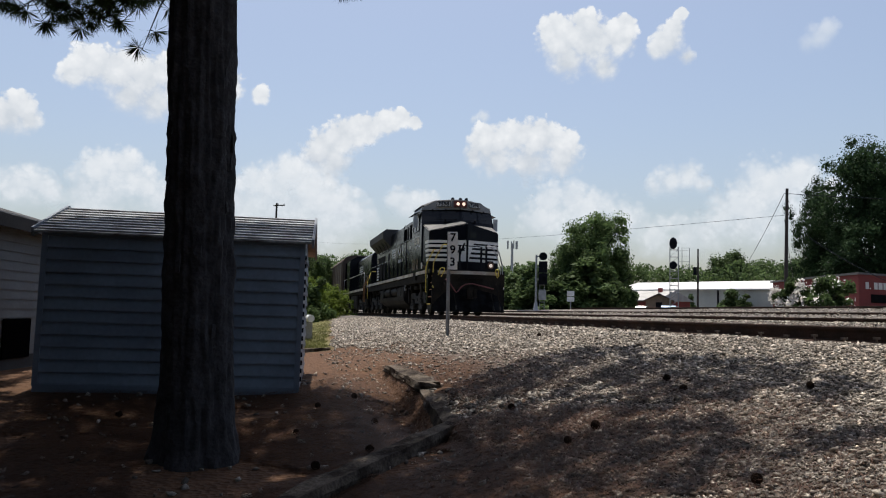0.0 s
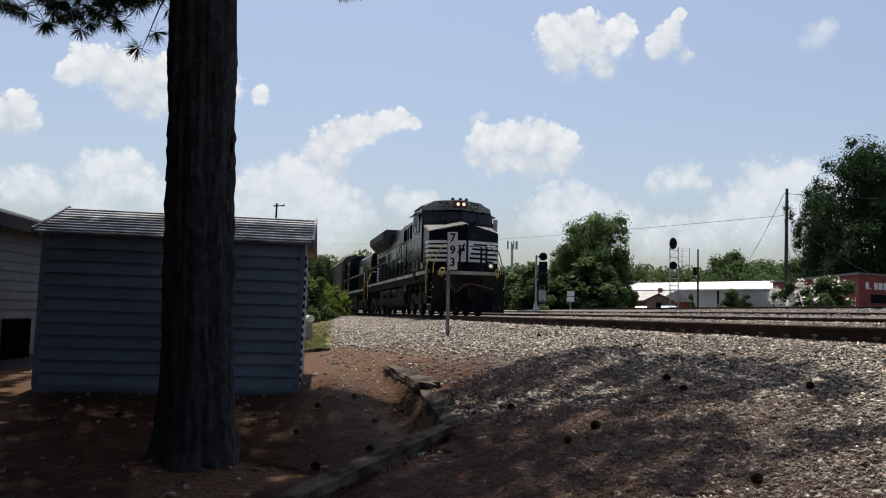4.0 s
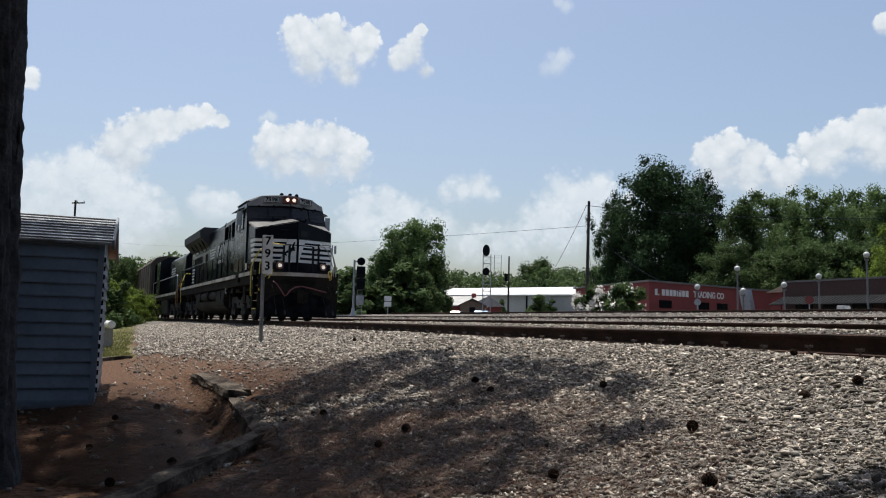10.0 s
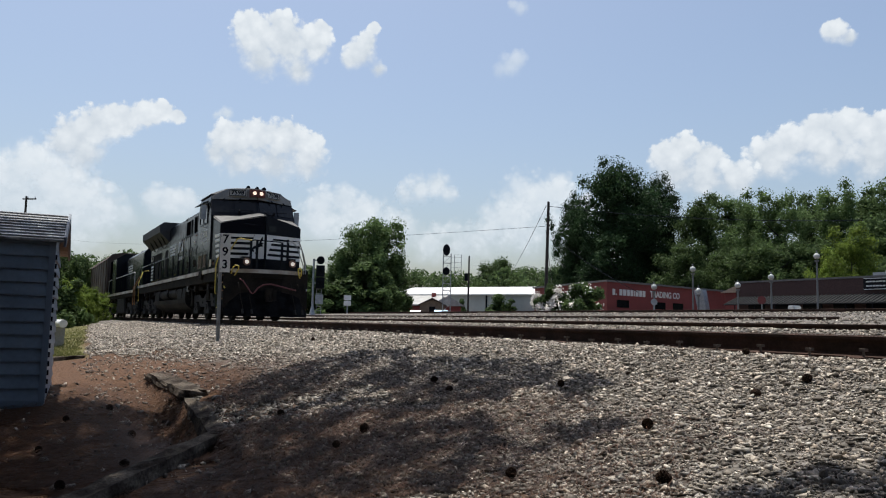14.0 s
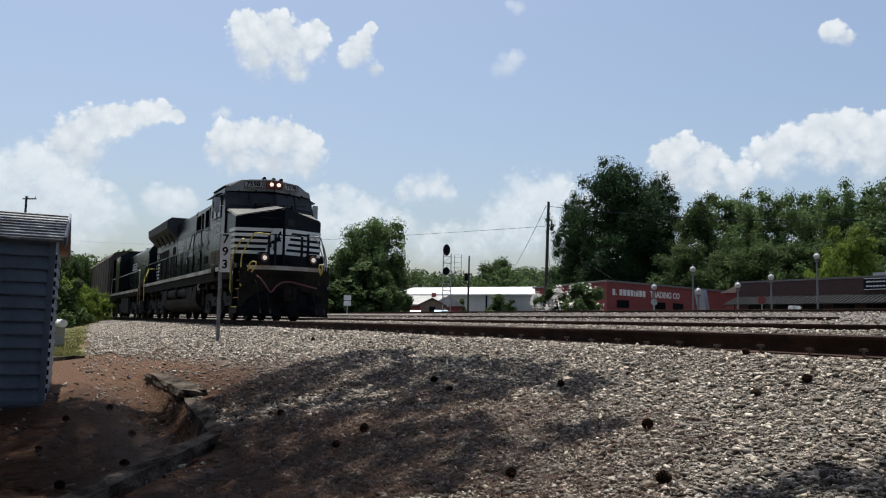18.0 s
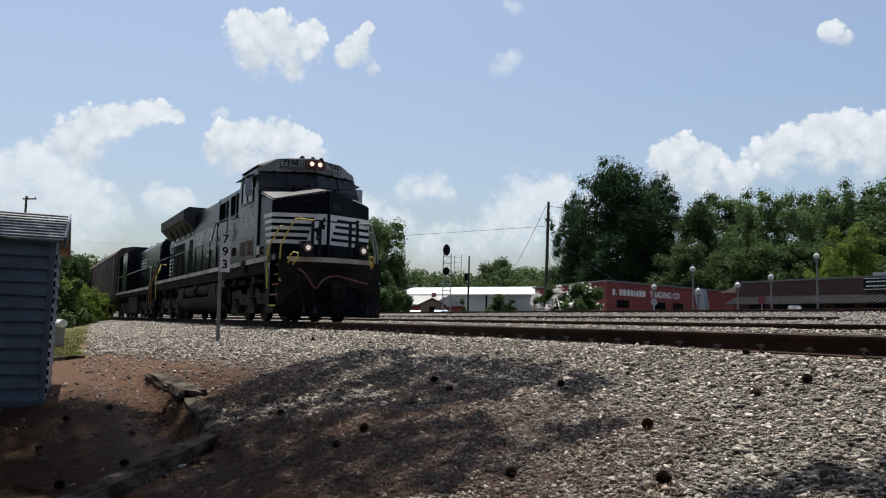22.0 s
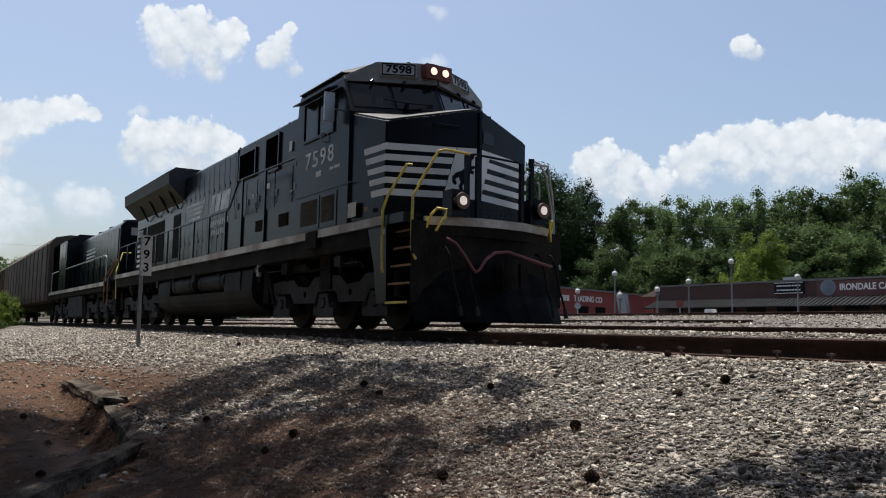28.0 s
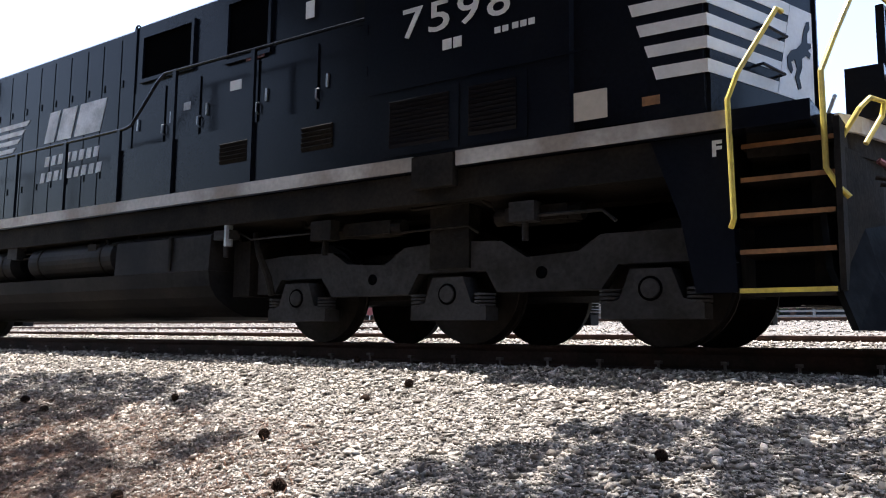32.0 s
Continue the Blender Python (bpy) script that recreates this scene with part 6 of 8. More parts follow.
def build_tank():
    t = thing("white_pipe", "white plastic pipe end lying by the grass", "pipe", pose(-24.6, 0.93, -0.52, 0, 0, 10))
    bm = B()
    rod(bm, (-1.2, 0, 0.34), (1.2, 0, 0.34), 0.105, 0.105, 20)
    part("barrel", bm, WHITE, t)
    for x in (-0.8, 0.8):
        bm = B()
        box(bm, x - 0.08, x + 0.08, -0.12, 0.12, -0.5, 0.25)
        part("block", bm, CONCRETE, t)


build_tank()


# ---- beyond the tracks ----
def gz(x, y):
    return base_ground(x, y)


third_track = build_track("railway_track", 25.8, 0.80, -400, 260, "rusty far siding rails set in pale ballast")
bm = B()
prism(bm, RAIL_PROFILE, -95, -10.6, "x")
stub = part("loose_rail", bm, RUST, None, at=pose(0, 15, 0.33))
tagged(stub, "rusty disused rail ending in the ballast", "rail")


def build_signal_a():
    x, y = -56.5, 19.3
    z0 = 0.36
    t = thing("signal_mast", "grey signal mast with three black round-hooded lights", "railway signal", pose(x, y, z0, 0, 0, 72))
    bm = B()
    rod(bm, (0, 0, 0.1), (0, 0, 4.25), 0.09, 0.075, 14)
    part("mast", bm, STEEL, t)
    bm = B()
    prism(bm, [(-1.4, -0.5), (1.7, -0.5), (1.7, 0.5), (-1.4, 0.5)], -0.7, 0.10, "z")
    part("footing", bm, CONCRETE, t, "pale concrete footing")
    bm = B()
    rod(bm, (0, 0, 0.10), (0, 0, 0.7), 0.22, 0.1, 14)
    part("mast_base", bm, STEEL, t)
    for z, big in ((4.15, 0), (3.35, 1), (2.45, 1)):
        bm = B()
        if big:
            box(bm, 0.18, 0.82, -0.22, 0.0, z - 0.42, z + 0.42)
        rod(bm, (0.5, 0.0, z), (0.5, -0.24, z), 0.30, 0.30, 20)
        hd = part("signal_head", bm, BLACK, t)
        bm = B()
        rod(bm, (0.5, -0.24, z), (0.5, -0.46, z), 0.15, 0.14, 16, caps=False)
        part("hood", bm, BLACK, hd)
        bm = B()
        box(bm, 0, 0.45, -0.03, 0.03, z - 0.04, z + 0.04)
        part("bracket", bm, STEEL, hd)
    bm = B()
    for i in range(12):
        box(bm, 0.28, 0.62, 0.05, 0.08, 0.4 + 0.32 * i, 0.43 + 0.32 * i)
    box(bm, 0.26, 0.29, 0.05, 0.08, 0.1, 4.4)
    box(bm, 0.61, 0.64, 0.05, 0.08, 0.1, 4.4)
    part("ladder", bm, STEEL, t)
    bm = B()
    box(bm, 0.2, 0.75, -0.25, 0.25, 0.9, 1.6)
    part("relay_box", bm, STEEL, t)


build_signal_a()


def build_signal_b():
    x, y = -81, 43.8
    z0 = 1.1
    t = thing("signal_mast", "tall lattice signal mast with two black lights", "railway signal", pose(x, y, z0, 0, 0, 62))
    for dx, dy in ((-0.4, -0.3), (0.5, -0.3), (0.5, 0.3), (-0.4, 0.3)):
        bm = B()
        rod(bm, (dx, dy, -0.5), (dx, dy, 7.0), 0.05, 0.05, 6)
        part("leg", bm, STEEL, t)
    for i in range(9):
        bm = B()
        z = 0.3 + 0.8 * i
        tube(bm, [(-0.4, -0.3, z), (0.5, -0.3, z), (0.5, 0.3, z), (-0.4, 0.3, z), (-0.4, -0.3, z)], 0.03, 5)
        rod(bm, (-0.4, -0.3, z), (0.5, -0.3, z + 0.8), 0.025, 0.025, 5)
        part("brace", bm, STEEL, t)
    bm = B()
    tube(bm, [(0.9, 0, 4.6), (1.7, 0, 4.6), (1.7, 0, 6.9), (0.9, 0, 6.9), (0.9, 0, 4.6)], 0.035, 5)
    for i in range(4):
        rod(bm, (0.5, 0, 4.8 + 0.6 * i), (1.7, 0, 4.8 + 0.6 * i), 0.02, 0.02, 5)
    part("cage", bm, STEEL, t)
    for z, h in ((7.35, 0.62), (4.9, 0.42)):
        bm = B()
        prism(bm, [(-0.42 * math.cos(a * math.pi / 8) - 0.05, z + h * math.sin(a * math.pi / 8) * (1.15 if a < 8 else 1)) for a in range(16)], -0.62, -0.32)
        hd = part("signal_head", bm, BLACK, t)
        bm = B()
        rod(bm, (-0.05, -0.62, z), (-0.05, -0.85, z), 0.2, 0.2, 14, caps=False)
        part("hood", bm, BLACK, hd)
    bm = B()
    box(bm, -1.2, 1.2, -0.8, 0.8, -0.6, 0.2)
    part("footing", bm, CONCRETE, t)


build_signal_b()


def build_pole(name, x, y, h, r, label, lean=0.0, arms=True):
    z0 = gz(x, y) - 0.2
    t = thing(name, label, "utility pole", pose(x, y, z0, 0, lean, 55))
    bm = B()
    rod(bm, (0, 0, -0.3), (0, 0, h), r, r * 0.65, 12)
    part("shaft", bm, POLEWOOD, t)
    if arms:
        bm = B()
        box(bm, -0.4, 1.1, -0.06, 0.06, h - 0.35, h - 0.23)
        part("crossarm", bm, POLEWOOD, t)
        for a in (0.2, 1.0):
            bm = B()
            rod(bm, (a, 0, h - 0.23), (a, 0, h - 0.05), 0.05, 0.03, 8)
            part("insulator", bm, STEEL, t)
    return t


build_pole("utility_pole", -62.7, 44.8, 11.4, 0.19, "tall dark wooden utility pole", 1.2, arms=False)
tp = build_pole("utility_pole", -82.3, 47.5, 7.9, 0.13, "thin dark pole carrying a small box", 0.4, arms=False)
bm = B()
box(bm, -0.5, -0.12, -0.2, 0.2, 4.9, 5.8)
part("transformer", bm, BLACK, tp)
build_pole("utility_pole", -92, 0.1, 13.3, 0.16, "wooden utility pole behind the shed", 0.0)
# cell tower far off
t = thing("radio_tower", "thin far radio tower with a crown of antennas", "tower", pose(-178.7, 55, 0))
bm = B()
rod(bm, (0, 0, 0), (0, 0, 17), 0.45, 0.25, 10)
part("shaft", bm, STEEL, t)
for a in range(6):
    bm = B()
    rod(bm, (1.2 * math.cos(a), 1.2 * math.sin(a), 15.7), (1.2 * math.cos(a), 1.2 * math.sin(a), 17.6), 0.15, 0.15, 6)
    part("antenna", bm, STEEL, t)


def build_wire(p, q, sag, label, r=0.018):
    bm = B()
    p, q = Vector(p), Vector(q)
    tube(bm, [p.lerp(q, k / 16) - Vector((0, 0, sag * 4 * (k / 16) * (1 - k / 16))) for k in range(17)], r, 5)
    ob = part("cable", bm, BLACK, None)
    return tagged(ob, label, "cable", "overhead cables")


build_wire((-62.7, 44.8, 9.6), (-299.6, 15.5, 25.9), 1.6, "black overhead cable sagging from the pole", 0.018)
build_wire((-62.7, 44.8, 11.6), (-100, 64, 6.2), 0.4, "black overhead cable falling towards the trees", 0.025)
build_wire((-62.7, 44.8, 9.2), (-96, 70, 5.2), 0.4, "black overhead cable falling towards the trees", 0.025)
build_wire((-62.7, 44.8, 11.6), (-40, 60, 9.0), 0.5, "black overhead cable running into the crowns", 0.025)
build_wire((-61, 46, 7.5), (-55.5, 50, 3.2), 0.25, "pale guy cable down to the shrubs", 0.03)


SIGNWHITE = mat("sign_white", (0.62, 0.61, 0.58), 0.6, 0, 0.08)
DULLWHITE = mat("dull_sign_white", (0.36, 0.35, 0.32), 0.6, 0, 0.1)
RIB = mat("dusty_awning_rib", (0.045, 0.045, 0.046), 0.7, 0, 0.2, 1, 10, spec=0.1)
COPING = mat("weathered_coping", (0.13, 0.125, 0.12), 0.85, 0, 0.2, 1.5, 12)
LAMPPOST = mat("weathered_lamp_post", (0.14, 0.145, 0.145), 0.6, 0.1, 0.2, 2, 15)
GLOBE = mat("dusty_white_globe", (0.40, 0.41, 0.40), 0.3, 0, 0.1, 3, 15)


def build_lamp(x, y, h, s=1.0):
    t = thing("street_lamp", "pale post lamp with a white globe on top", "street lamp", pose(x, y, gz(x, y) - 0.1), "post lamps beyond the tracks")
    bm = B()
    rod(bm, (0, 0, -0.2), (0, 0, 0.7), 0.16 * s, 0.11 * s, 12)
    rod(bm, (0, 0, 0.7), (0, 0, h - 0.62 * s), 0.065 * s, 0.055 * s, 12)
    rod(bm, (0, 0, h - 0.62 * s), (0, 0, h - 0.5 * s), 0.12 * s, 0.16 * s, 12)
    part("post", bm, LAMPPOST, t)
    bm = B()
    bmesh.ops.create_uvsphere(bm, u_segments=16, v_segments=10, radius=0.205 * s, matrix=Matrix.Translation((0, 0, h - 0.22 * s)))
    part("globe", bm, GLOBE, t, "white glass globe", smooth=True)
    bm = B()
    rod(bm, (0, 0, h - 0.04 * s), (0, 0, h + 0.18 * s), 0.07 * s, 0.015 * s, 8)
    part("finial", bm, LAMPPOST, t)


for az, el, r in ((-44.3, 4.25, 66), (-36.5, 5.05, 57), (-39.3, 3.7, 73), (-41.4, 3.15, 80), (-46.9, 3.0, 86), (-43.95, 2.75, 92), (-26.1, 5.5, 50), (-24.65, 4.0, 73), (-32.4, 3.96, 72)):
    x, y = r * math.sin(radians(az)), r * math.cos(radians(az))
    build_lamp(x, y, 0.04 + r * math.tan(radians(el)) - gz(x, y) + 0.1, r / 60)


def wall_run(p, q):
    """Pose with x along p->q, y pointing out to the camera's side, and the length."""
    p, q = Vector((*p, 0)), Vector((*q, 0))
    d = (q - p).normalized()
    return Matrix.Translation(p) @ Matrix(((d.x, d.y, 0, 0), (d.y, -d.x, 0, 0), (0, 0, 1, 0), (0, 0, 0, 1))), (q - p).length


# pale letters lie flat on walls whose outward side is local +y
OUT_TEXT = Matrix(((1, 0, 0, 0), (0, 0, 1, 0), (0, 1, 0, 0), (0, 0, 0, 1)))



def build_red_store():
    p, q, left = (-72.9, 60.9), (-81.2, 89.7), (-95.0, 66.0)
    top = 5.26
    t = thing("store_building", "low red-painted brick store with a white sign", "building", kind="")
    p3 = Vector((*p, 0))
    m, ln = wall_run(p, q)
    bm = B()
    # footprint as one block
    foot = [p, q, (q[0] - 22, q[1] + 6), left]
    prism(bm, foot, 0.0, top, "z")
    part("wall", bm, BRICK, t, "red-painted brick wall")
    bm = B()
    prism(bm, [(p[0] + 0.2, p[1] - 0.2), (q[0] + 0.3, q[1]), (q[0] - 22, q[1] + 6.3), (left[0] - 0.2, left[1] - 0.3)], top, top + 0.22, "z")
    part("parapet_cap", bm, COPING, t, "pale coping")
    # sign: bars for the name, letters for the words; read from the left end of the wall to the right
    # seen from the tracks the wall runs from p (left) to q (right)
    flip = m @ Matrix.Translation((0, 0.0, 0))
    zc = 4.12
    x = 1.1
    for w in (0.55, 0.18, 0, 0.62, 0.7, 0.6, 0.62, 0.25, 0.6, 0.6, 0.65):
        if w:
            bm = B()
            vs = box(bm, x, x + w * 0.95, 0.02, 0.06, zc - 0.37, zc + (-0.2 if w < 0.2 else 0.37))
            for v in vs:
                v.co = m @ v.co
            bmesh.ops.recalc_face_normals(bm, faces=bm.faces[:])
            part("sign_bar", bm, SIGNWHITE, t)
        x += (w + 0.16) if w else 0.4
    letters("sign_lettering", "TRADING CO", 1.08, SIGNWHITE, m @ Matrix.Translation((13.1, 0.03, zc)) @ OUT_TEXT, t, 0.02, width=7.3, bold=0.03, label="white painted lettering")
    for a in (2.0, 10.5, 15.0):
        bm = B()
        vs = box(bm, a, a + 2.6, 0.01, 0.05, 2.3, 3.2)
        for v in vs:
            v.co = m @ v.co
        bmesh.ops.recalc_face_normals(bm, faces=bm.faces[:])
        part("window", bm, GLASS, t, "dark small window")
    return t


build_red_store()


def build_cafe():
    t = thing("cafe_building", "long low maroon storefront with a ribbed dark awning", "building", pose(0, 0, 0))
    y, top = 70.0, 5.05
    x0, x1, x2 = -61.8, -34.6, -20.0
    bm = B()
    box(bm, x0, x1, y, y + 16, 0.5, top)
    part("wall", bm, MAROON, t, "maroon painted wall")
    bm = B()
    box(bm, x0 - 0.2, x1, y - 0.15, y + 16, top, top + 0.18)
    part("parapet_cap", bm, COPING, t)
    bm = B()
    box(bm, x0 - 0.1, -42.5, y - 0.08, y - 0.005, 3.55, top - 0.02)
    part("fascia", bm, MAROON, t, "faded maroon sign band")
    bm = B()
    prism(bm, [(y - 0.1, 3.50), (y - 2.2, 2.65), (y - 2.2, 2.55), (y - 0.1, 3.40)], x0, x2, "x")
    part("awning", bm, AWNING, t, "ribbed dark metal awning")
    n = 92
    for i in range(n):
        bm = B()
        x = x0 + 0.3 + (x2 - x0 - 0.6) * i / n
        m = Matrix.Translation((x, y - 1.15, 3.13)) @ Matrix.Rotation(math.atan2(0.85, 2.1), 4, "X")
        boxm(bm, m, 0.07, 2.25, 0.08)
        part("awning_rib", bm, RIB, t)
    for i in range(12):
        bm = B()
        x = x0 + 1.5 + i * 2.6
        rod(bm, (x, y - 2.1, 0.5), (x, y - 2.1, 2.6), 0.06, 0.06, 8)
        part("awning_post", bm, BLACK, t)
    for i in range(9):
        bm = B()
        x = x0 + 1.5 + i * 3.4
        box(bm, x, x + 2.2, y - 0.03, y - 0.004, 0.9, 2.9)
        part("shop_window", bm, GLASS, t, "dark shop window")
    # small framed sign
    bm = B()
    box(bm, -46.75, -43.65, y - 0.30, y - 0.16, 3.88, 5.02)
    sg = part("sign_board", bm, AWNING, t, "dark framed sign with pale bars")
    for z, a, b in ((4.95, -46.7, -43.7), (3.95, -46.7, -43.7)):
        bm = B()
        box(bm, a, b, y - 0.33, y - 0.30, z - 0.03, z + 0.03)
        part("sign_rim", bm, SIGNWHITE, sg)
    for z in (4.66, 4.25):
        for i in range(8):
            bm = B()
            box(bm, -46.45 + i * 0.32, -46.2 + i * 0.32, y - 0.33, y - 0.30, z - 0.06, z + 0.06)
            part("sign_bar", bm, SIGNWHITE, sg)
    # cafe sign with a round pale emblem
    bm = B()
    box(bm, -42.4, -34.7, y - 0.22, y - 0.05, 3.56, 4.98)
    cs = part("cafe_sign", bm, mat("dark_red_sign", (0.085, 0.03, 0.028), 0.7, 0, 0.15, 1, 10), t, "maroon sign board with white words")
    letters("sign_lettering", "IRONDALE CAFE", 0.82, SIGNWHITE, Matrix.Translation((-37.6, y - 0.24, 4.34)) @ SIDE_TEXT, cs, 0.015, width=5.1, bold=0.02, label="white serif lettering")
    bm = B()
    rod(bm, (-41.24, y - 0.23, 4.35), (-41.24, y - 0.28, 4.35), 0.74, 0.74, 24)
    part("round_emblem", bm, mat("pale_blue_disc", (0.14, 0.17, 0.21), 0.6, 0, 0.3, 1, 6), cs, "pale blue round emblem")
    bm = B()
    box(bm, -47.3, -46.1, y + 2, y + 3.4, top + 0.18, top + 0.62)
    part("roof_unit", bm, STEEL, t)
    # paler annex further along
    a = thing("annex_building", "plain beige low building beside the storefront", "building")
    bm = B()
    box(bm, -34.5, 14, y, y + 15, 0.5, 5.75)
    part("wall", bm, mat("beige_stucco", (0.15, 0.14, 0.12), 0.8, 0, 0.12, 0.3, 8, second=(0.12, 0.11, 0.095)), a)
    bm = B()
    box(bm, -34.55, 14, y - 0.15, y + 15, 5.75, 5.92)
    part("roof_edge", bm, COPING, a)
    bm = B()
    prism(bm, [(y - 0.01, 3.0), (y - 2.2, 2.4), (y - 2.2, 2.3), (y - 0.01, 2.9)], -19.9, 14, "x")
    part("canopy", bm, AWNING, a)


build_cafe()


def build_small_brick():
    t = thing("brick_shed", "small brick building with a tan roof and a sloping metal chute", "building")
    bm = B()
    box(bm, -67.2, -62.2, 74, 82, 0.5, 4.3)
    part("wall", bm, BRICK, t)
    bm = B()
    prism(bm, [(-67.6, 4.25), (-64.7, 5.2), (-61.9, 4.25)], 73.6, 82.4, "y")
    part("roof", bm, mat("tan_roof", (0.33, 0.25, 0.18), 0.8, 0, 0.2), t, "tan gable roof")
    bm = B()
    prism(bm, [(-69.0, 4.5), (-67.6, 4.55), (-66.7, 0.6), (-68.0, 0.6)], 70.8, 71.4, "y")
    part("chute", bm, STEEL, t, "pale sloping metal chute")


build_small_brick()


def build_warehouse():
    t = thing("warehouse", "long pale warehouse with a white metal roof", "building")
    P, Q = (-133, 61), (-108.5, 75.2)
    m, ln = wall_run(P, Q)
    def put(bm, name, mt, label=""):
        for v in bm.verts:
            v.co = m @ v.co
        bmesh.ops.recalc_face_normals(bm, faces=bm.faces[:])
        return part(name, bm, mt, t, label)
    bm = B()
    box(bm, 0, ln, -14, 0, 0, 5.0)
    put(bm, "wall", WARE, "pale ribbed metal wall")
    bm = B()
    prism(bm, [(0.4, 4.9), (0.4, 5.1), (-7, 6.7), (-14.4, 5.1), (-14.4, 4.9)], -0.5, ln + 0.5, "x")
    put(bm, "roof", WAREROOF, "white metal roof")
    for i in range(int(ln / 4.5)):
        bm = B()
        box(bm, 1 + i * 4.5, 1.2 + i * 4.5, 0.0, 0.06, 0.5, 4.9)
        put(bm, "wall_rib", WARE)
    bm = B()
    box(bm, ln * 0.68, ln * 0.69, 0.0, 0.1, 1.0, 4.9)
    put(bm, "downpipe", BLACK)
    # low shop with a red awning, and a gabled brown house front beside it
    s = thing("roadside_shop", "low dark red shop with a pale grey roof and red awning", "building")
    m, ln = wall_run((-108.5, 49.5), (-102.2, 52.8))

    def set_on(bm, name, mt, host, label=""):
        for v in bm.verts:
            v.co = m @ v.co
        bmesh.ops.recalc_face_normals(bm, faces=bm.faces[:])
        return part(name, bm, mt, host, label)
    bm = B()
    box(bm, 0, ln, -8, 0, 0, 2.6)
    set_on(bm, "wall", BRICK, s, "dark red painted wall")
    bm = B()
    prism(bm, [(0.6, 2.5), (0.6, 2.65), (-4, 4.15), (-8.6, 2.65)], -0.3, ln + 0.3, "x")
    set_on(bm, "roof", mat("pale_grey_shingle", (0.36, 0.35, 0.33), 0.8, 0, 0.2, 1, 10), s, "pale grey shingle roof")
    bm = B()
    box(bm, 5.0, 5.5, -3.6, -3.1, 3.7, 4.5)
    set_on(bm, "chimney", BRICK, s)
    red = mat("red_awning", (0.26, 0.035, 0.03), 0.6)
    bm = B()
    prism(bm, [(0.0, 2.2), (1.4, 1.75), (1.4, 1.6), (0.0, 2.05)], 0.4, 3.0, "x")
    set_on(bm, "awning", red, s, "red awning")
    bm = B()
    box(bm, 0.4, 3.0, 1.405, 1.44, 1.66, 1.76)
    set_on(bm, "awning_edge", WHITE, s, "white awning edge")
    g = thing("gabled_house", "small brown gabled house front with a dark doorway", "house")
    m, ln = wall_run((-100.2, 50.0), (-98.6, 53.1))
    bm = B()
    prism(bm, [(0, 0), (0, 2.55), (ln / 2, 3.3), (ln, 2.55), (ln, 0)], -5, 0, "y")
    set_on(bm, "wall", mat("brown_board", (0.16, 0.115, 0.08), 0.8, 0, 0.25, 2, 20), g, "brown board wall")
    for a, b in (((-0.25, 2.42), (ln / 2, 3.42)), ((ln + 0.25, 2.42), (ln / 2, 3.42))):
        bm = B()
        prism(bm, [a, b, (b[0], b[1] + 0.14), (a[0], a[1] + 0.14)], -5.2, 0.35, "y")
        set_on(bm, "roof_slope", mat("brown_shingle", (0.10, 0.075, 0.06), 0.85, 0, 0.25, 2, 20), g)
    bm = B()
    box(bm, ln * 0.38, ln * 0.62, 0.004, 0.05, 0.6, 2.3)
    set_on(bm, "doorway", GLASS, g, "dark doorway")


build_warehouse()


def build_car(x, y, yaw, col, label):
    t = thing("parked_car", label, "car", pose(x, y, gz(x, y) - 0.02, 0, 0, yaw), "cars parked far off")
    pm = mat("car_paint_" + str(len(MATS)), col, 0.3, 0.2, 0.05)
    bm = B()
    prism(bm, [(-2.2, 0.3), (2.2, 0.3), (2.25, 0.7), (1.3, 0.92), (0.7, 1.42), (-1.2, 1.42), (-1.9, 0.95), (-2.25, 0.85)], -0.85, 0.85)
    bmesh.ops.bevel(bm, geom=bm.edges[:], offset=0.05, segments=2, affect="EDGES")
    part("body", bm, pm, t)
    for s in (-1, 1):
        bm = B()
        prism(bm, [(-1.6, 0.95), (1.0, 0.95), (0.62, 1.34), (-1.12, 1.34)], s * 0.855, s * 0.865)
        part("side_window", bm, GLASS, t)
        for wx in (-1.35, 1.4):
            bm = B()
            rod(bm, (wx, s * 0.7, 0.32), (wx, s * 0.88, 0.32), 0.32, 0.32, 16)
            part("wheel", bm, BLACK, t)


build_car(-95.6, 47.0, 146, (0.6, 0.6, 0.6), "white parked car seen over the ballast")
build_car(-88.0, 46.9, 152, (0.07, 0.16, 0.26), "blue parked car seen over the ballast")
build_car(-100, 40.0, 60, (0.5, 0.5, 0.5), "pale parked car seen over the ballast")


def build_round_sign(az, r, el, col, label):
    x, y = r * math.sin(radians(az)), r * math.cos(radians(az))
    t = thing("road_sign", label, "road sign", pose(x, y, gz(x, y) - 0.1, 0, 0, -az))
    zc = r * math.tan(radians(el)) - gz(x, y) + 0.14
    bm = B()
    rod(bm, (0, 0, -0.2), (0, 0, zc), 0.04, 0.04, 8)
    part("post", bm, STEEL, t)
    bm = B()
    rod(bm, (0, -0.05, zc), (0, -0.07, zc), 0.33, 0.33, 8)
    part("plate", bm, col, t)


build_round_sign(-46.9, 80, 1.75, STEEL, "back of a round grey road sign")
build_round_sign(-39.9, 66, 1.95, mat("sign_red", (0.16, 0.03, 0.028), 0.5), "red octagonal stop sign")
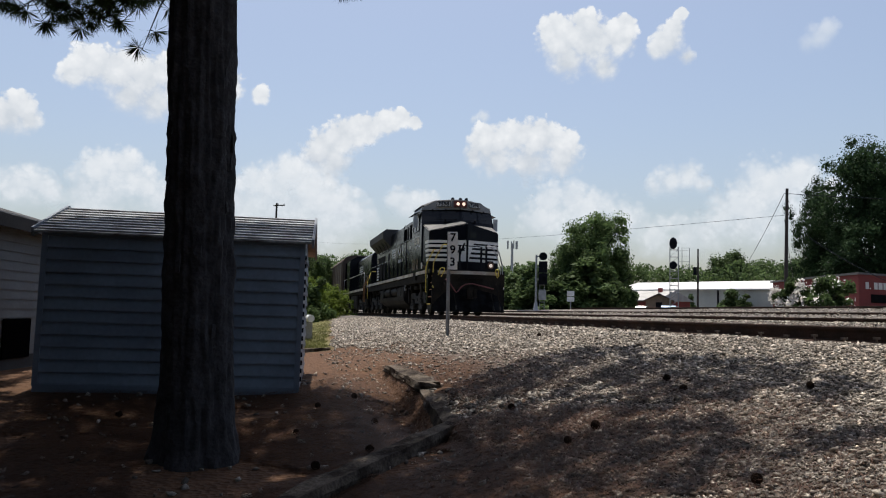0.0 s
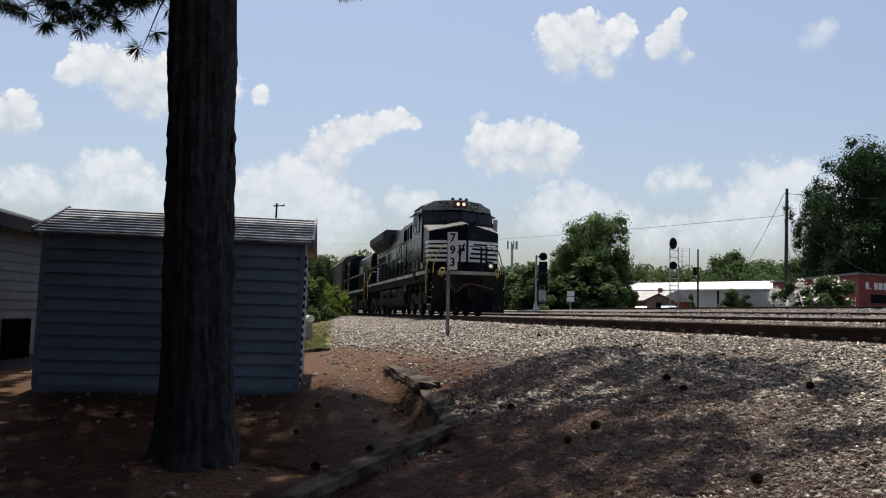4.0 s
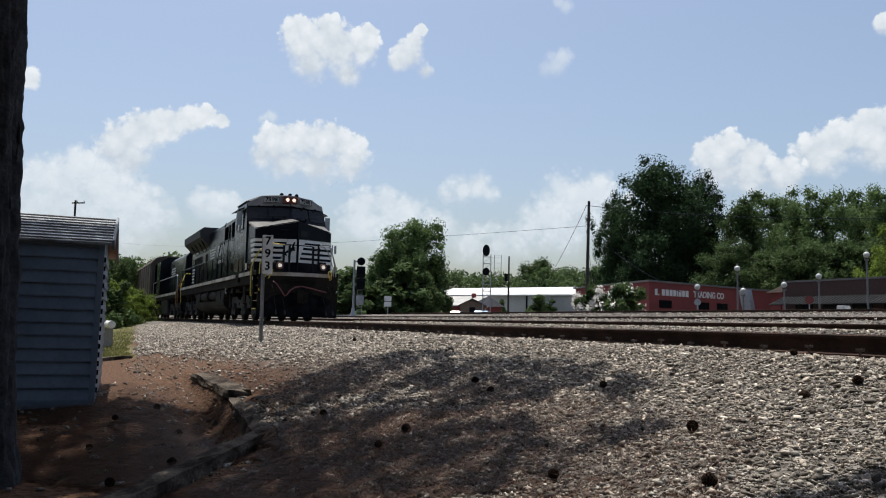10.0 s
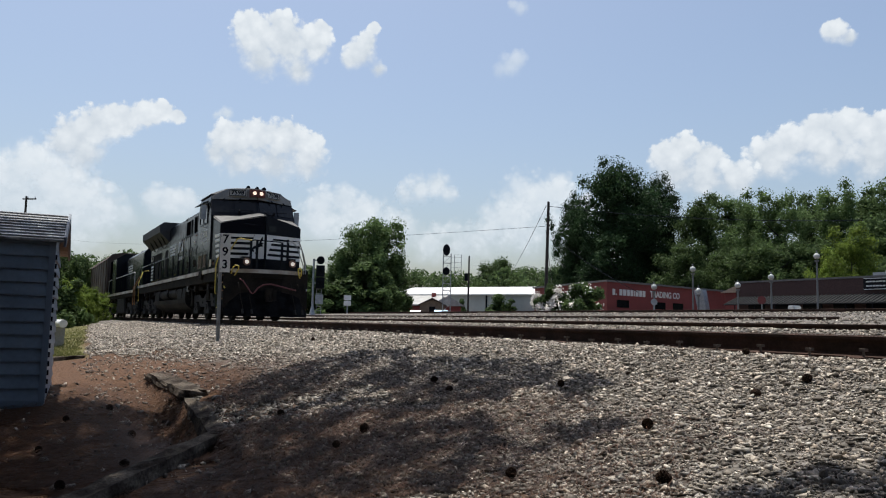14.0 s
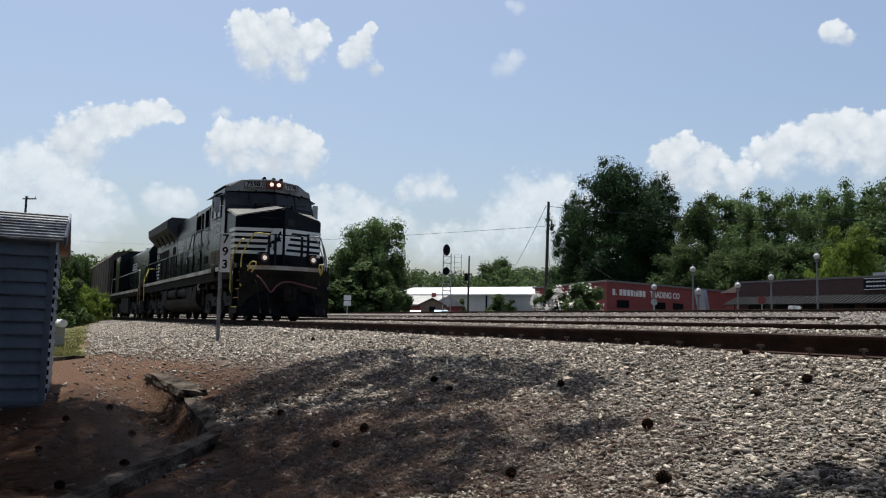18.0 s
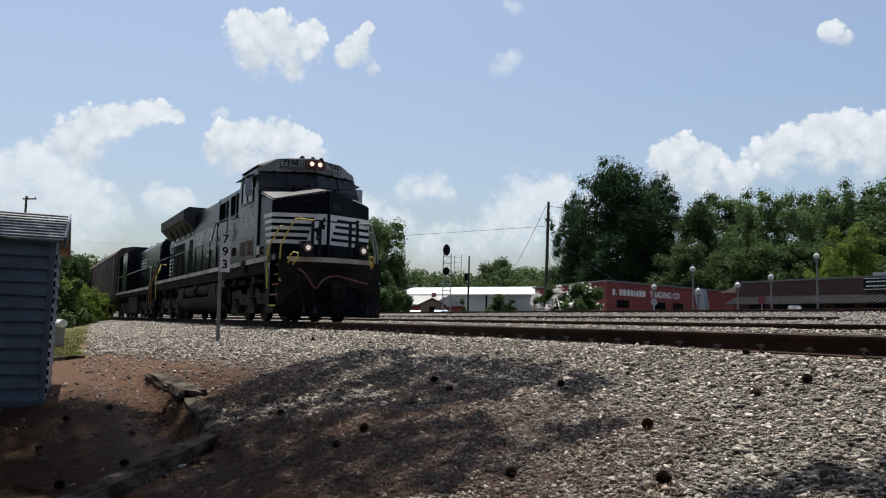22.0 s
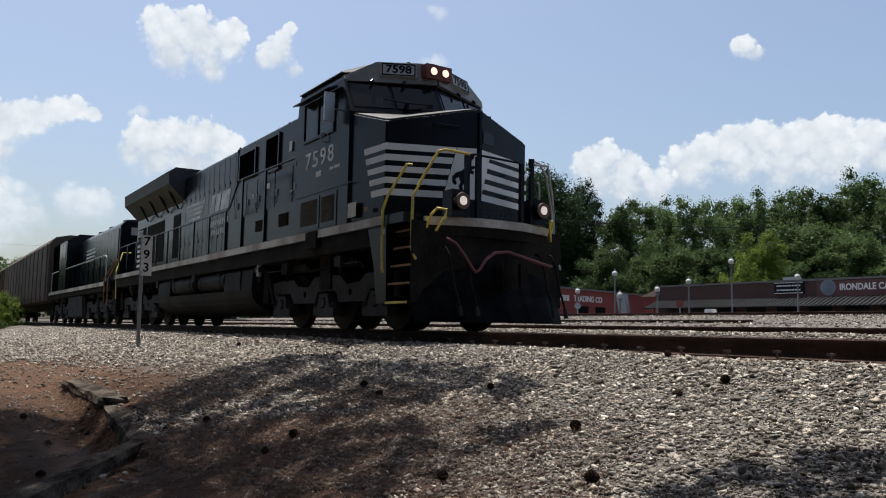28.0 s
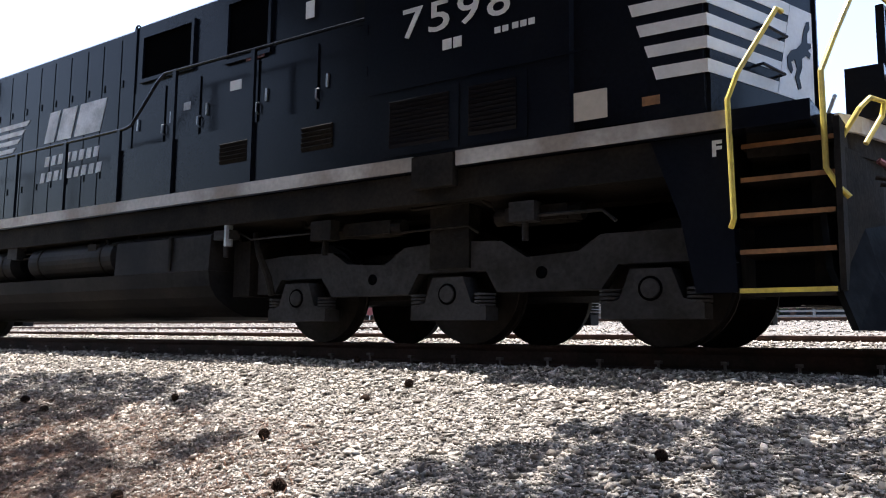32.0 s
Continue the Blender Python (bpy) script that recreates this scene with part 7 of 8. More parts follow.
# crossing plate by the mid trees
t = thing("track_sign", "small white two-part plate on a post", "sign", pose(-62, 24.2, 0.55, 0, 0, 69))
bm = B()
rod(bm, (0, 0, -0.3), (0, 0, 1.6), 0.05, 0.05, 8)
part("post", bm, STEEL, t)
for z in (0.95, 1.42):
    bm = B()
    box(bm, -0.3, 0.3, -0.08, -0.05, z - 0.2, z + 0.2)
    part("plate", bm, WHITE, t)
# meter boxes by the cafe
for az, w, h in ((-37.9, 0.55, 0.9), (-37.3, 0.4, 0.6)):
    x, y = 62 * math.sin(radians(az)), 62 * math.cos(radians(az))
    bm = B()
    box(bm, -w / 2, w / 2, -0.4, 0.4, -0.4, h)
    bmesh.ops.bevel(bm, geom=bm.edges[:], offset=0.06, segments=2, affect="EDGES")
    tagged(part("utility_cabinet", bm, WHITE, None, at=pose(x, y, gz(x, y))), "pale metal utility cabinet standing by the road", "cabinet")


def build_pavilion():
    m = pose(-10.6, 47.5, 0, 0, 0, 0)
    t = thing("pavilion", "open timber pavilion with a grey standing-seam metal roof", "pavilion", m)
    g = 1.35
    wood = mat("brown_timber", (0.055, 0.035, 0.025), 0.8, 0, 0.3, 2, 20, spec=0.15, second=(0.035, 0.022, 0.016))
    roofm = mat("grey_seam_roof", (0.19, 0.205, 0.22), 0.35, 0.5, 0.12, 0.8, 10)
    # long roof along x
    bm = B()
    prism(bm, [(-0.4, 4.55), (2.6, 6.05), (5.6, 4.55), (5.6, 4.4), (2.6, 5.9), (-0.4, 4.4)], -5.6, 12, "x")
    part("roof", bm, roofm, t, "grey standing-seam roof")
    for i in range(30):
        bm = B()
        x = -5.5 + i * 0.6
        mm = Matrix.Translation((x, 1.1, 5.33)) @ Matrix.Rotation(math.atan2(1.5, 3.0), 4, "X")
        boxm(bm, mm, 0.05, 3.35, 0.09)
        part("roof_seam", bm, roofm, t)
    # entrance gable facing the tracks
    bm = B()
    for s in (-1, 1):
        mm = Matrix.Translation((-2.9 + s * 1.55, -1.3, 5.12)) @ Matrix.Rotation(s * math.atan2(1.5, 3.1), 4, "Y")
        boxm(bm, mm, 3.5, 3.2, 0.14)
    part("gable_roof", bm, roofm, t)
    for s in (-1, 1):
        bm = B()
        mm = Matrix.Translation((-2.9 + s * 1.55, -2.95, 5.05)) @ Matrix.Rotation(s * math.atan2(1.5, 3.1), 4, "Y")
        boxm(bm, mm, 3.5, 0.1, 0.28)
        part("barge_board", bm, wood, t)
        for i in range(14):
            bm = B()
            k = (i + 0.5) / 14
            box(bm, -2.9 + s * 3.0 * k - 0.03, -2.9 + s * 3.0 * k + 0.03, -3.04, -3.005, 5.78 - 1.45 * k - 0.03, 5.78 - 1.45 * k + 0.03)
            part("string_light", bm, WHITE, t)
        bm = B()
        rod(bm, (-2.9 + s * 1.3, -2.7, 4.2), (-2.9, -2.7, 5.4), 0.07, 0.07, 6)
        part("gable_brace", bm, wood, t)
    bm = B()
    box(bm, -5.2, -0.4, -2.85, -2.55, 3.85, 4.2)
    part("beam", bm, wood, t)
    bm = B()
    box(bm, -5.4, 12, 0.0, 0.25, 3.95, 4.3)
    part("beam", bm, wood, t)
    bm = B()
    box(bm, -2.97, -2.83, -2.75, -2.6, 4.2, 5.6)
    part("king_post", bm, wood, t)
    for x, y in ((-4.9, -2.7), (-4.5, -2.7), (-0.9, -2.7), (-4.9, 0.1), (1.5, 0.1), (6.0, 0.1), (11, 0.1), (-4.9, 5.0), (1.5, 5.0), (6, 5.0), (11, 5.0)):
        bm = B()
        box(bm, x - 0.14, x + 0.14, y - 0.14, y + 0.14, 0.8, 4.35)
        part("post", bm, wood, t)
    f = thing("rail_fence", "low grey rail fence along the lot", "fence", pose(0, 44, 0))
    for i in range(24):
        bm = B()
        x = -20 + i * 1.8
        box(bm, x - 0.06, x + 0.06, -0.06, 0.06, 0.6, 2.0)
        part("fence_post", bm, LAMPPOST, f)
    for z in (1.45, 1.7, 1.93):
        bm = B()
        box(bm, -20.06, 21.46, -0.03, 0.03, z - 0.05, z + 0.05)
        part("fence_rail", bm, LAMPPOST, f)
    for x in (-6.4, -5.2):
        b = thing("bench", "white plastic bench under the pavilion", "bench", pose(x + 1.0, 44.9, 1.1), "benches by the fence")
        bm = B()
        box(bm, -0.5, 0.5, -0.2, 0.2, 0.40, 0.46)
        part("seat", bm, WHITE, b)
        bm = B()
        box(bm, -0.5, 0.5, 0.2, 0.25, 0.46, 0.85)
        part("backrest", bm, WHITE, b)
        for lx in (-0.42, 0.42):
            bm = B()
            box(bm, lx - 0.04, lx + 0.04, -0.2, 0.2, -0.1, 0.40)
            part("leg", bm, WHITE, b)
    p = thing("flag_pole", "tall thin pale pole with no flag", "pole", pose(-16.83, 46, 1.0))
    bm = B()
    rod(bm, (0, 0, 0), (0, 0, 9.4), 0.09, 0.05, 10)
    part("shaft", bm, CONCRETE, p)


build_pavilion()

# ---- trees ----
def plant(src, az, r, el, k=1.0, spin=0.0, base=None):
    """A copy of a tree so tall that its top shows at that elevation."""
    r = r * 1.3 if r > 95 else r
    x, y = r * math.sin(radians(az)), r * math.cos(radians(az))
    z0 = gz(x, y) - 0.3
    h = 0.04 + r * math.tan(radians(el)) - z0
    s = h / src[1] / 1.09
    return copy_thing(src[0], Matrix.Translation((x, y, z0)) @ Matrix.Rotation(spin, 4, "Z") @ Matrix.Diagonal((s * k, s * k, s, 1)))


oak = (build_tree("broadleaf_tree", 21, 18, 6.2, "tall dark green broadleaf tree with a lobed crown", LEAF_DARK, 170, 250, 0.125, 0.10, 0.4), 18)
elm = (build_tree("broadleaf_tree", 22, 15, 4.3, "tall green broadleaf tree with loose upright crown", LEAF, 110, 170, 0.115, 0.08, 0.3), 15)
ash = (build_tree("broadleaf_tree", 23, 15, 4.8, "rounded green broadleaf tree at the wood's edge", LEAF, 110, 170, 0.12, 0.06, 0.3), 15)
young = (build_tree("broadleaf_tree", 24, 9, 3.6, "young yellow-green tree before the wood", LEAF_LIGHT, 80, 130, 0.12, 0.05, 0.15), 9)
maple = (build_tree("broadleaf_tree", 25, 10, 4.4, "round-crowned green tree standing by the tracks", LEAF, 120, 190, 0.12, 0.06, 0.3), 10)
garden = (build_tree("broadleaf_tree", 27, 16, 6.4, "added unseen dark green tree that blocks light behind the yard", LEAF_DARK, 60, 90, 0.34, 0.12, 0.4), 16)
shrub = (build_tree("shrub", 26, 3.2, 2.4, "dense green shrub beside the tracks", LEAF, 30, 150, 0.14, 0.0, 0.08), 3.2)
plant(oak, -49.4, 112, 11.8, 1.0, 0.3)
plant(oak, -52.3, 118, 9.3, 0.7, 1.9)
plant(oak, -46.8, 120, 10.6, 0.75, 4.0)
for i, (az, el, r, k) in enumerate([(-43.9, 8.9, 112, 0.95), (-42.3, 9.0, 118, 1.0), (-40.6, 8.5, 110, 0.9), (-38.6, 9.1, 106, 0.85), (-37.0, 8.6, 116, 0.9), (-35.6, 9.2, 112, 0.85), (-34.0, 8.5, 118, 1.0), (-32.4, 9.4, 120, 0.95), (-30.6, 9.2, 116, 1.0), (-28.6, 10.0, 122, 1.0), (-26.6, 9.9, 118, 0.9), (-24.9, 8.2, 116, 1.0), (-23.0, 7.4, 114, 1.0), (-21.4, 7.0, 112, 1.0)]):
    plant((elm, ash)[i % 2], az, r, el + 0.6, k, i * 1.3)
for i, (az, el, r, k) in enumerate([(-44.8, 6.2, 100, 1.3), (-39.6, 5.9, 99, 1.3), (-33.2, 6.4, 100, 1.3), (-29.0, 6.6, 100, 1.3), (-25.2, 6.0, 99, 1.3), (-23.2, 5.6, 99, 1.3), (-20.2, 6.2, 104, 1.3), (-18.0, 6.6, 100, 1.3)]):
    plant((ash, maple, elm)[i % 3], az, r, el, k, i * 2.1)
plant(young, -34.5, 94, 6.6, 0.85, 0.4)
plant(young, -35.6, 94, 5.2, 0.8, 2.4)
# lower growth that closes the wood between the trunks
for i, (az, el) in enumerate([(-42.4, 5.6), (-37.3, 6.0), (-33.0, 7.2), (-31.4, 7.4), (-30.0, 5.4), (-27.2, 5.8)]):
    plant((ash, maple)[i % 2], az, 103, el, 1.35, i * 1.7)
plant(maple, -57.8, 190, 4.75, 1.3, 0.6)
plant(maple, -53.4, 180, 4.4, 1.2, 2.6)
for az, el, r, k in ((-14.2, 13.2, 66, 0.95), (-11.0, 14.0, 70, 1.0), (-16.8, 9.2, 90, 1.1), (-8.0, 12.5, 72, 1.0), (-5.0, 12.0, 76, 1.0), (-1.0, 11.0, 80, 1.0), (4.0, 11.0, 84, 1.0), (10, 11, 84, 1.0)):
    plant(elm if int(az) % 2 else ash, az, r, el, k, az)
for az, el, r, k in ((-66.7, 7.6, 78, 0.95), (-68.8, 5.4, 76, 1.0), (-65.3, 5.0, 80, 0.62)):
    plant(maple, az, r, el, k, az)
for az, el, r, k in ((-70.6, 3.3, 72, 1.6), (-68.2, 3.6, 73, 1.6), (-66.6, 3.2, 74, 1.2), (-65.6, 2.6, 80, 0.9), (-73.5, 2.6, 80, 1.6), (-75.2, 2.4, 84, 1.6), (-72.2, 3.1, 90, 1.6), (-60.6, 1.5, 100, 0.7), (-57.5, 1.8, 100, 1.4), (-17.6, 2.7, 52, 0.9), (-13.5, 2.2, 52, 0.9)):
    plant(shrub, az, r, el, k, az)
for az, el, r, k in ((-87.9, 4.7, 62, 0.9), (-89.5, 5.2, 66, 0.9), (-86.6, 4.0, 80, 0.9), (-91.5, 5.0, 64, 0.9), (-84.6, 4.3, 120, 1.1), (-82.6, 4.2, 130, 1.1), (-80.4, 4.0, 140, 1.1), (-93.5, 5, 64, 0.9), (-78.0, 3.8, 150, 1.1)):
    plant(maple if r < 100 else ash, az, r, el, k, az)
for az, el, r, k in ((-86.9, 2.3, 50, 1.0), (-86.0, 1.8, 54, 1.2), (-87.9, 2.4, 47, 1.0), (-88.8, 2.2, 45, 1.0), (-85.2, 1.5, 60, 1.3)):
    plant(young if az > -87.5 else shrub, az, r, el, k, az)
# unseen trees added behind the viewpoint to shade the yard and darken what faces it
for x, y, src, k in ((-6, -13, garden, 0.75), (3, -12, garden, 0.7), (10, -7, garden, 0.75), (-14, -15, garden, 0.7), (12, 0, garden, 0.7), (7, -5, garden, 0.5), (9, -18, garden, 1.0), (-9.5, -11.5, garden, 0.5), (-22, -17, garden, 0.8), (-30, -22, garden, 0.85), (-2, -16, garden, 0.85), (16, -11, garden, 0.8), (8, -13, garden, 0.7), (22, 0, garden, 0.7), (27, -7, garden, 0.8), (-14, -21, garden, 0.95)):
    copy_thing(src[0], Matrix.Translation((x, y, base_ground(x, y) - 0.2)) @ Matrix.Rotation(x, 4, "Z") @ Matrix.Scale(k, 4))
for ob in (oak, elm, ash, young, maple, shrub, garden):
    ob[0].matrix_basis = {18: pose(-40, 190, 1), 16: pose(40, -30, -1.2), 15: pose(20 if ob is elm else 32, 118, 1), 9: pose(34, 100, 1), 10: pose(44, 110, 1), 3.2: pose(30, 60, 1)}[ob[1]]


def build_far_woods():
    """Low wooded ridge that closes the view."""
    rng = np.random.default_rng(77)
    cs, us, vs = [], [], []
    for az in np.arange(-108, 26, 0.8):
        r = 230 + rng.uniform(-20, 40)
        el = 3.75 + 0.4 * math.sin(az * 0.33) * math.sin(az * 0.11 + 1) + rng.uniform(-0.3, 0.3)
        h = r * math.tan(radians(el))
        x, y = r * math.sin(radians(az)), r * math.cos(radians(az))
        for b in range(13):
            c = np.array([x + rng.uniform(-3, 3), y + rng.uniform(-3, 3), rng.uniform(0.2, 0.93) * h])
            n = 85
            d = random_dirs(rng, n) * rng.uniform(0.6, 1.0, (n, 1)) * np.array([3.2, 3.2, 2.2])
            cs.append(c + d)
            w = random_dirs(rng, n)
            w2 = np.cross(w, random_dirs(rng, n))
            us.append(w * 0.5)
            vs.append(w2 / np.maximum(1e-6, np.linalg.norm(w2, axis=1)[:, None]) * 0.5)
    ob = new("far_woods", quads_mesh("far_woods", np.vstack(cs), np.vstack(us), np.vstack(vs), LEAF))
    return tagged(ob, "low green wooded ridge closing the view", "woods", kind="stuff")


build_far_woods()


def build_blossom_bush():
    rng = np.random.default_rng(5)
    for az, r, w, h, lab in ((-54.0, 62, 1.5, 1.9, "crepe myrtle bush covered in white blossom"), (-52.0, 61, 1.7, 2.2, "leafy green bush with a few white blossoms")):
        x, y = r * math.sin(radians(az)), r * math.cos(radians(az))
        t = thing("flowering_bush", lab, "bush", pose(x, y, gz(x, y) - 0.1), "white blossom bushes")
        bm = B()
        for i in range(7):
            a = i * 0.9
            rod(bm, (0, 0, -0.2), (math.cos(a) * w * 0.5, math.sin(a) * w * 0.5, h * 0.7), 0.05, 0.02, 6)
        part("stems", bm, BARK, t)
        cr = new("leaves", crown_mesh("leaves", rng, w, h, 0.2, 34, 110, 0.14, LEAF))
        cr.parent = t
        fl = new("blossom", crown_mesh("blossom", rng, w * 1.03, h, 0.25, 30, 60 if az < -52.5 else 12, 0.085, BLOSSOM))
        fl.parent = t
        tagged(fl, "white blossom clusters")


build_blossom_bush()


# ---- clouds: soft far sheets that drift ----
def cloud_material(name, foot, head, sharp):
    """Lobed cumulus: the sheet's own swelling, broken at its edge by billows, thinner at the foot."""
    m = bpy.data.materials.new(name)
    m.use_nodes = True
    nt = m.node_tree
    L = nt.links.new
    for n in list(nt.nodes):
        nt.nodes.remove(n)
    out = nt.nodes.new("ShaderNodeOutputMaterial")

    def attr(key, kind="Fac"):
        n = nt.nodes.new("ShaderNodeAttribute")
        n.attribute_name = key
        return n.outputs[kind]

    def op(o, a, b=0.0):
        n = nt.nodes.new("ShaderNodeMath")
        n.operation = o
        for i, v in enumerate((a, b)):
            if isinstance(v, (int, float)):
                n.inputs[i].default_value = v
            else:
                L(v, n.inputs[i])
        return n.outputs[0]

    def nz(scale, detail, rough, colour=False):
        n = nt.nodes.new("ShaderNodeTexNoise")
        n.inputs["Scale"].default_value, n.inputs["Detail"].default_value, n.inputs["Roughness"].default_value = scale, detail, rough
        L(place, n.inputs["Vector"])
        return n.outputs["Color" if colour else "Fac"]

    def billow(scale):
        n = nt.nodes.new("ShaderNodeTexVoronoi")
        n.feature = "SMOOTH_F1"
        n.inputs["Scale"].default_value, n.inputs["Smoothness"].default_value = scale, 0.35
        L(warped.outputs[0], n.inputs["Vector"])
        return op("SUBTRACT", 0.5, n.outputs["Distance"])
    place = attr("place", "Vector")
    warped = nt.nodes.new("ShaderNodeVectorMath")
    warped.operation = "MULTIPLY_ADD"
    L(nz(1.6, 5, 0.6, True), warped.inputs[0])
    warped.inputs[1].default_value = (0.5, 0.5, 0.0)
    L(place, warped.inputs[2])
    high = attr("high")
    big, small = billow(0.95), billow(2.6)
    rag = op("SUBTRACT", nz(1.3, 11, 0.62), 0.5)
    edge = op("ADD", attr("body"), op("MULTIPLY", big, 0.34))
    edge = op("ADD", edge, op("MULTIPLY", small, 0.20))
    edge = op("ADD", edge, op("MULTIPLY", rag, 0.62))
    width = op("ADD", op("MULTIPLY", op("SUBTRACT", 1.0, high), 0.75), sharp)
    alpha = op("DIVIDE", op("SUBTRACT", edge, 0.07), width)
    mr = nt.nodes.new("ShaderNodeMapRange")
    mr.interpolation_type = "SMOOTHSTEP"
    L(alpha, mr.inputs[0])
    rim = nt.nodes.new("ShaderNodeMapRange")
    rim.inputs[1].default_value, rim.inputs[2].default_value = -0.38, -0.2
    L(attr("body"), rim.inputs[0])
    alpha = op("MULTIPLY", op("MULTIPLY", mr.outputs[0], attr("veil")), rim.outputs[0])
    # bright tops, greyer feet and billow shading are painted into the glowing colour
    tone = op("ADD", op("MULTIPLY", high, 0.60), op("MULTIPLY", op("ADD", big, op("MULTIPLY", small, 0.35)), 0.6))
    tone = op("ADD", tone, op("MULTIPLY", rag, 0.5))
    ramp = nt.nodes.new("ShaderNodeValToRGB")
    e = ramp.color_ramp.elements
    e[0].position, e[1].position = 0.0, 0.75
    e[0].color, e[1].color = (*foot, 1), (*head, 1)
    L(tone, ramp.inputs[0])
    em = nt.nodes.new("ShaderNodeEmission")
    em.inputs["Strength"].default_value = CLOUD_GLOW
    L(ramp.outputs[0], em.inputs["Color"])
    tr = nt.nodes.new("ShaderNodeBsdfTransparent")
    mix = nt.nodes.new("ShaderNodeMixShader")
    L(alpha, mix.inputs[0]), L(tr.outputs[0], mix.inputs[1]), L(em.outputs[0], mix.inputs[2])
    L(mix.outputs[0], out.inputs["Surface"])
    return m


CLOUD_GLOW = 0.80
CUMULUS = cloud_material("cumulus", (0.64, 0.69, 0.75), (0.90, 0.92, 0.94), 0.16)
HAZE_CLOUD = cloud_material("hazy_cumulus", (0.68, 0.74, 0.80), (0.86, 0.89, 0.92), 0.40)
CLOUD_R = 2600.0


def build_cloud(az, el, lobes, veil=1.0, rate=1.0, soft=False):
    """A cloud sheet on the far sky at that azimuth and elevation; lobes: offsets along and up and a radius, in degrees."""
    k = len(CLOUDS)
    rr = CLOUD_R + 25 * k
    pad = 0.8
    a0, a1 = min(a - r for a, e, r in lobes) - pad, max(a + r for a, e, r in lobes) + pad
    e0, e1 = min(e - r for a, e, r in lobes) - pad, max(e + r for a, e, r in lobes) + pad
    n, mrows = max(8, int((a1 - a0) / 0.22)), max(8, int((e1 - e0) / 0.22))
    u, v = np.meshgrid(np.linspace(a0, a1, n + 1), np.linspace(e0, e1, mrows + 1))
    u, v = u.ravel(), v.ravel()
    swell = [1 - np.hypot(u - a, v - e) / r for a, e, r in lobes]
    body = np.log(sum(np.exp(6 * b) for b in swell)) / 6
    top = np.interp(u, np.linspace(a0, a1, 25), [max([e + math.sqrt(max(0, r * r - (x - a) ** 2)) for a, e, r in lobes if abs(x - a) < r] or [0]) for x in np.linspace(a0, a1, 25)])
    foot = min(e - 0.6 * r for a, e, r in lobes)
    high = np.clip((v - foot) / np.maximum(0.8, top - foot), 0, 1)
    ca, ce = np.radians(u / max(0.3, math.cos(radians(el)))), np.radians(el + v)
    verts = np.stack([rr * np.sin(ca) * np.cos(ce), rr * np.cos(ca) * np.cos(ce), rr * np.sin(ce)], -1)
    faces = [(j * (n + 1) + i, j * (n + 1) + i + 1, (j + 1) * (n + 1) + i + 1, (j + 1) * (n + 1) + i) for j in range(mrows) for i in range(n)]
    me = bpy.data.meshes.new("cloud")
    me.from_pydata(verts.tolist(), [], faces)
    for key, val in (("body", body), ("high", high), ("veil", np.full(len(u), veil))):
        me.attributes.new(key, "FLOAT", "POINT").data.foreach_set("value", val.astype(np.float32))
    me.attributes.new("place", "FLOAT_VECTOR", "POINT").data.foreach_set("vector", np.stack([u, v, np.full(len(u), 7.3 * k)], -1).astype(np.float32).ravel())
    me.materials.append(HAZE_CLOUD if soft else CUMULUS)
    ob = new("cloud", me)
    ob.visible_shadow = False
    tagged(ob, "thin pale cloud with soft edges" if soft else "white cumulus cloud with a billowed top", "cloud", "drifting clouds")
    m = pose(0, 0, 0, 0, 0, -az)
    ob.matrix_basis = m
    CLOUDS.append((ob, m, rate))
    return ob


build_cloud(-73.8, 19.3, [(-1.85, 0.05, 1.92), (0.23, -0.05, 2.08), (2.14, 0.04, 1.44), (1.06, -1.77, 1.28), (-1.42, -1.34, 1.52), (-2.45, 0.91, 1.20), (-0.20, 1.15, 1.20), (2.50, 1.01, 0.88)], 1.0, 1.0, soft=False)
build_cloud(-67.8, 19.2, [(-0.39, -0.21, 1.36), (0.54, 1.56, 0.56), (0.10, 0.62, 0.80), (0.90, -1.30, 0.72), (-1.16, -0.68, 0.80)], 1.0, 1.0, soft=False)
build_cloud(-84.8, 12.5, [(-2.57, -0.98, 1.84), (-1.11, 0.11, 1.68), (0.24, 0.53, 1.44), (1.80, 1.08, 1.20), (2.85, 1.57, 0.80), (3.82, 1.22, 0.64), (-1.84, -2.01, 1.60), (-3.19, -1.53, 1.12)], 1.0, 0.12, soft=False)
build_cloud(-88.4, 8.0, [(-1.41, 1.69, 1.68), (-2.31, 0.80, 1.68), (-0.01, 0.20, 2.48), (1.54, -0.67, 2.48), (-1.10, -0.63, 2.48), (3.29, -1.39, 2.20)], 0.85, 0.12, soft=True)
build_cloud(-74.9, 11.8, [(-2.49, 0.58, 1.76), (-0.59, 0.92, 1.60), (1.35, 0.94, 1.84), (3.14, 0.33, 1.52), (-1.67, -0.73, 1.68), (0.64, -0.85, 1.92), (2.98, -0.83, 1.52), (-3.35, -0.35, 0.96)], 1.0, 0.4, soft=False)
build_cloud(-78.0, 14.1, [(0.33, 0.09, 0.68), (-0.33, -0.09, 0.40)], 0.8, 0.4, soft=True)
build_cloud(-81.3, 7.9, [(-0.19, 0.01, 1.44), (1.29, -0.16, 1.28), (-1.10, 0.14, 0.96)], 0.75, 0.12, soft=True)
build_cloud(-63.1, 9.5, [(-0.58, 0.03, 1.52), (0.63, 0.46, 1.36), (-1.59, -0.28, 1.04), (1.54, -0.21, 0.88)], 0.95, 0.3, soft=True)
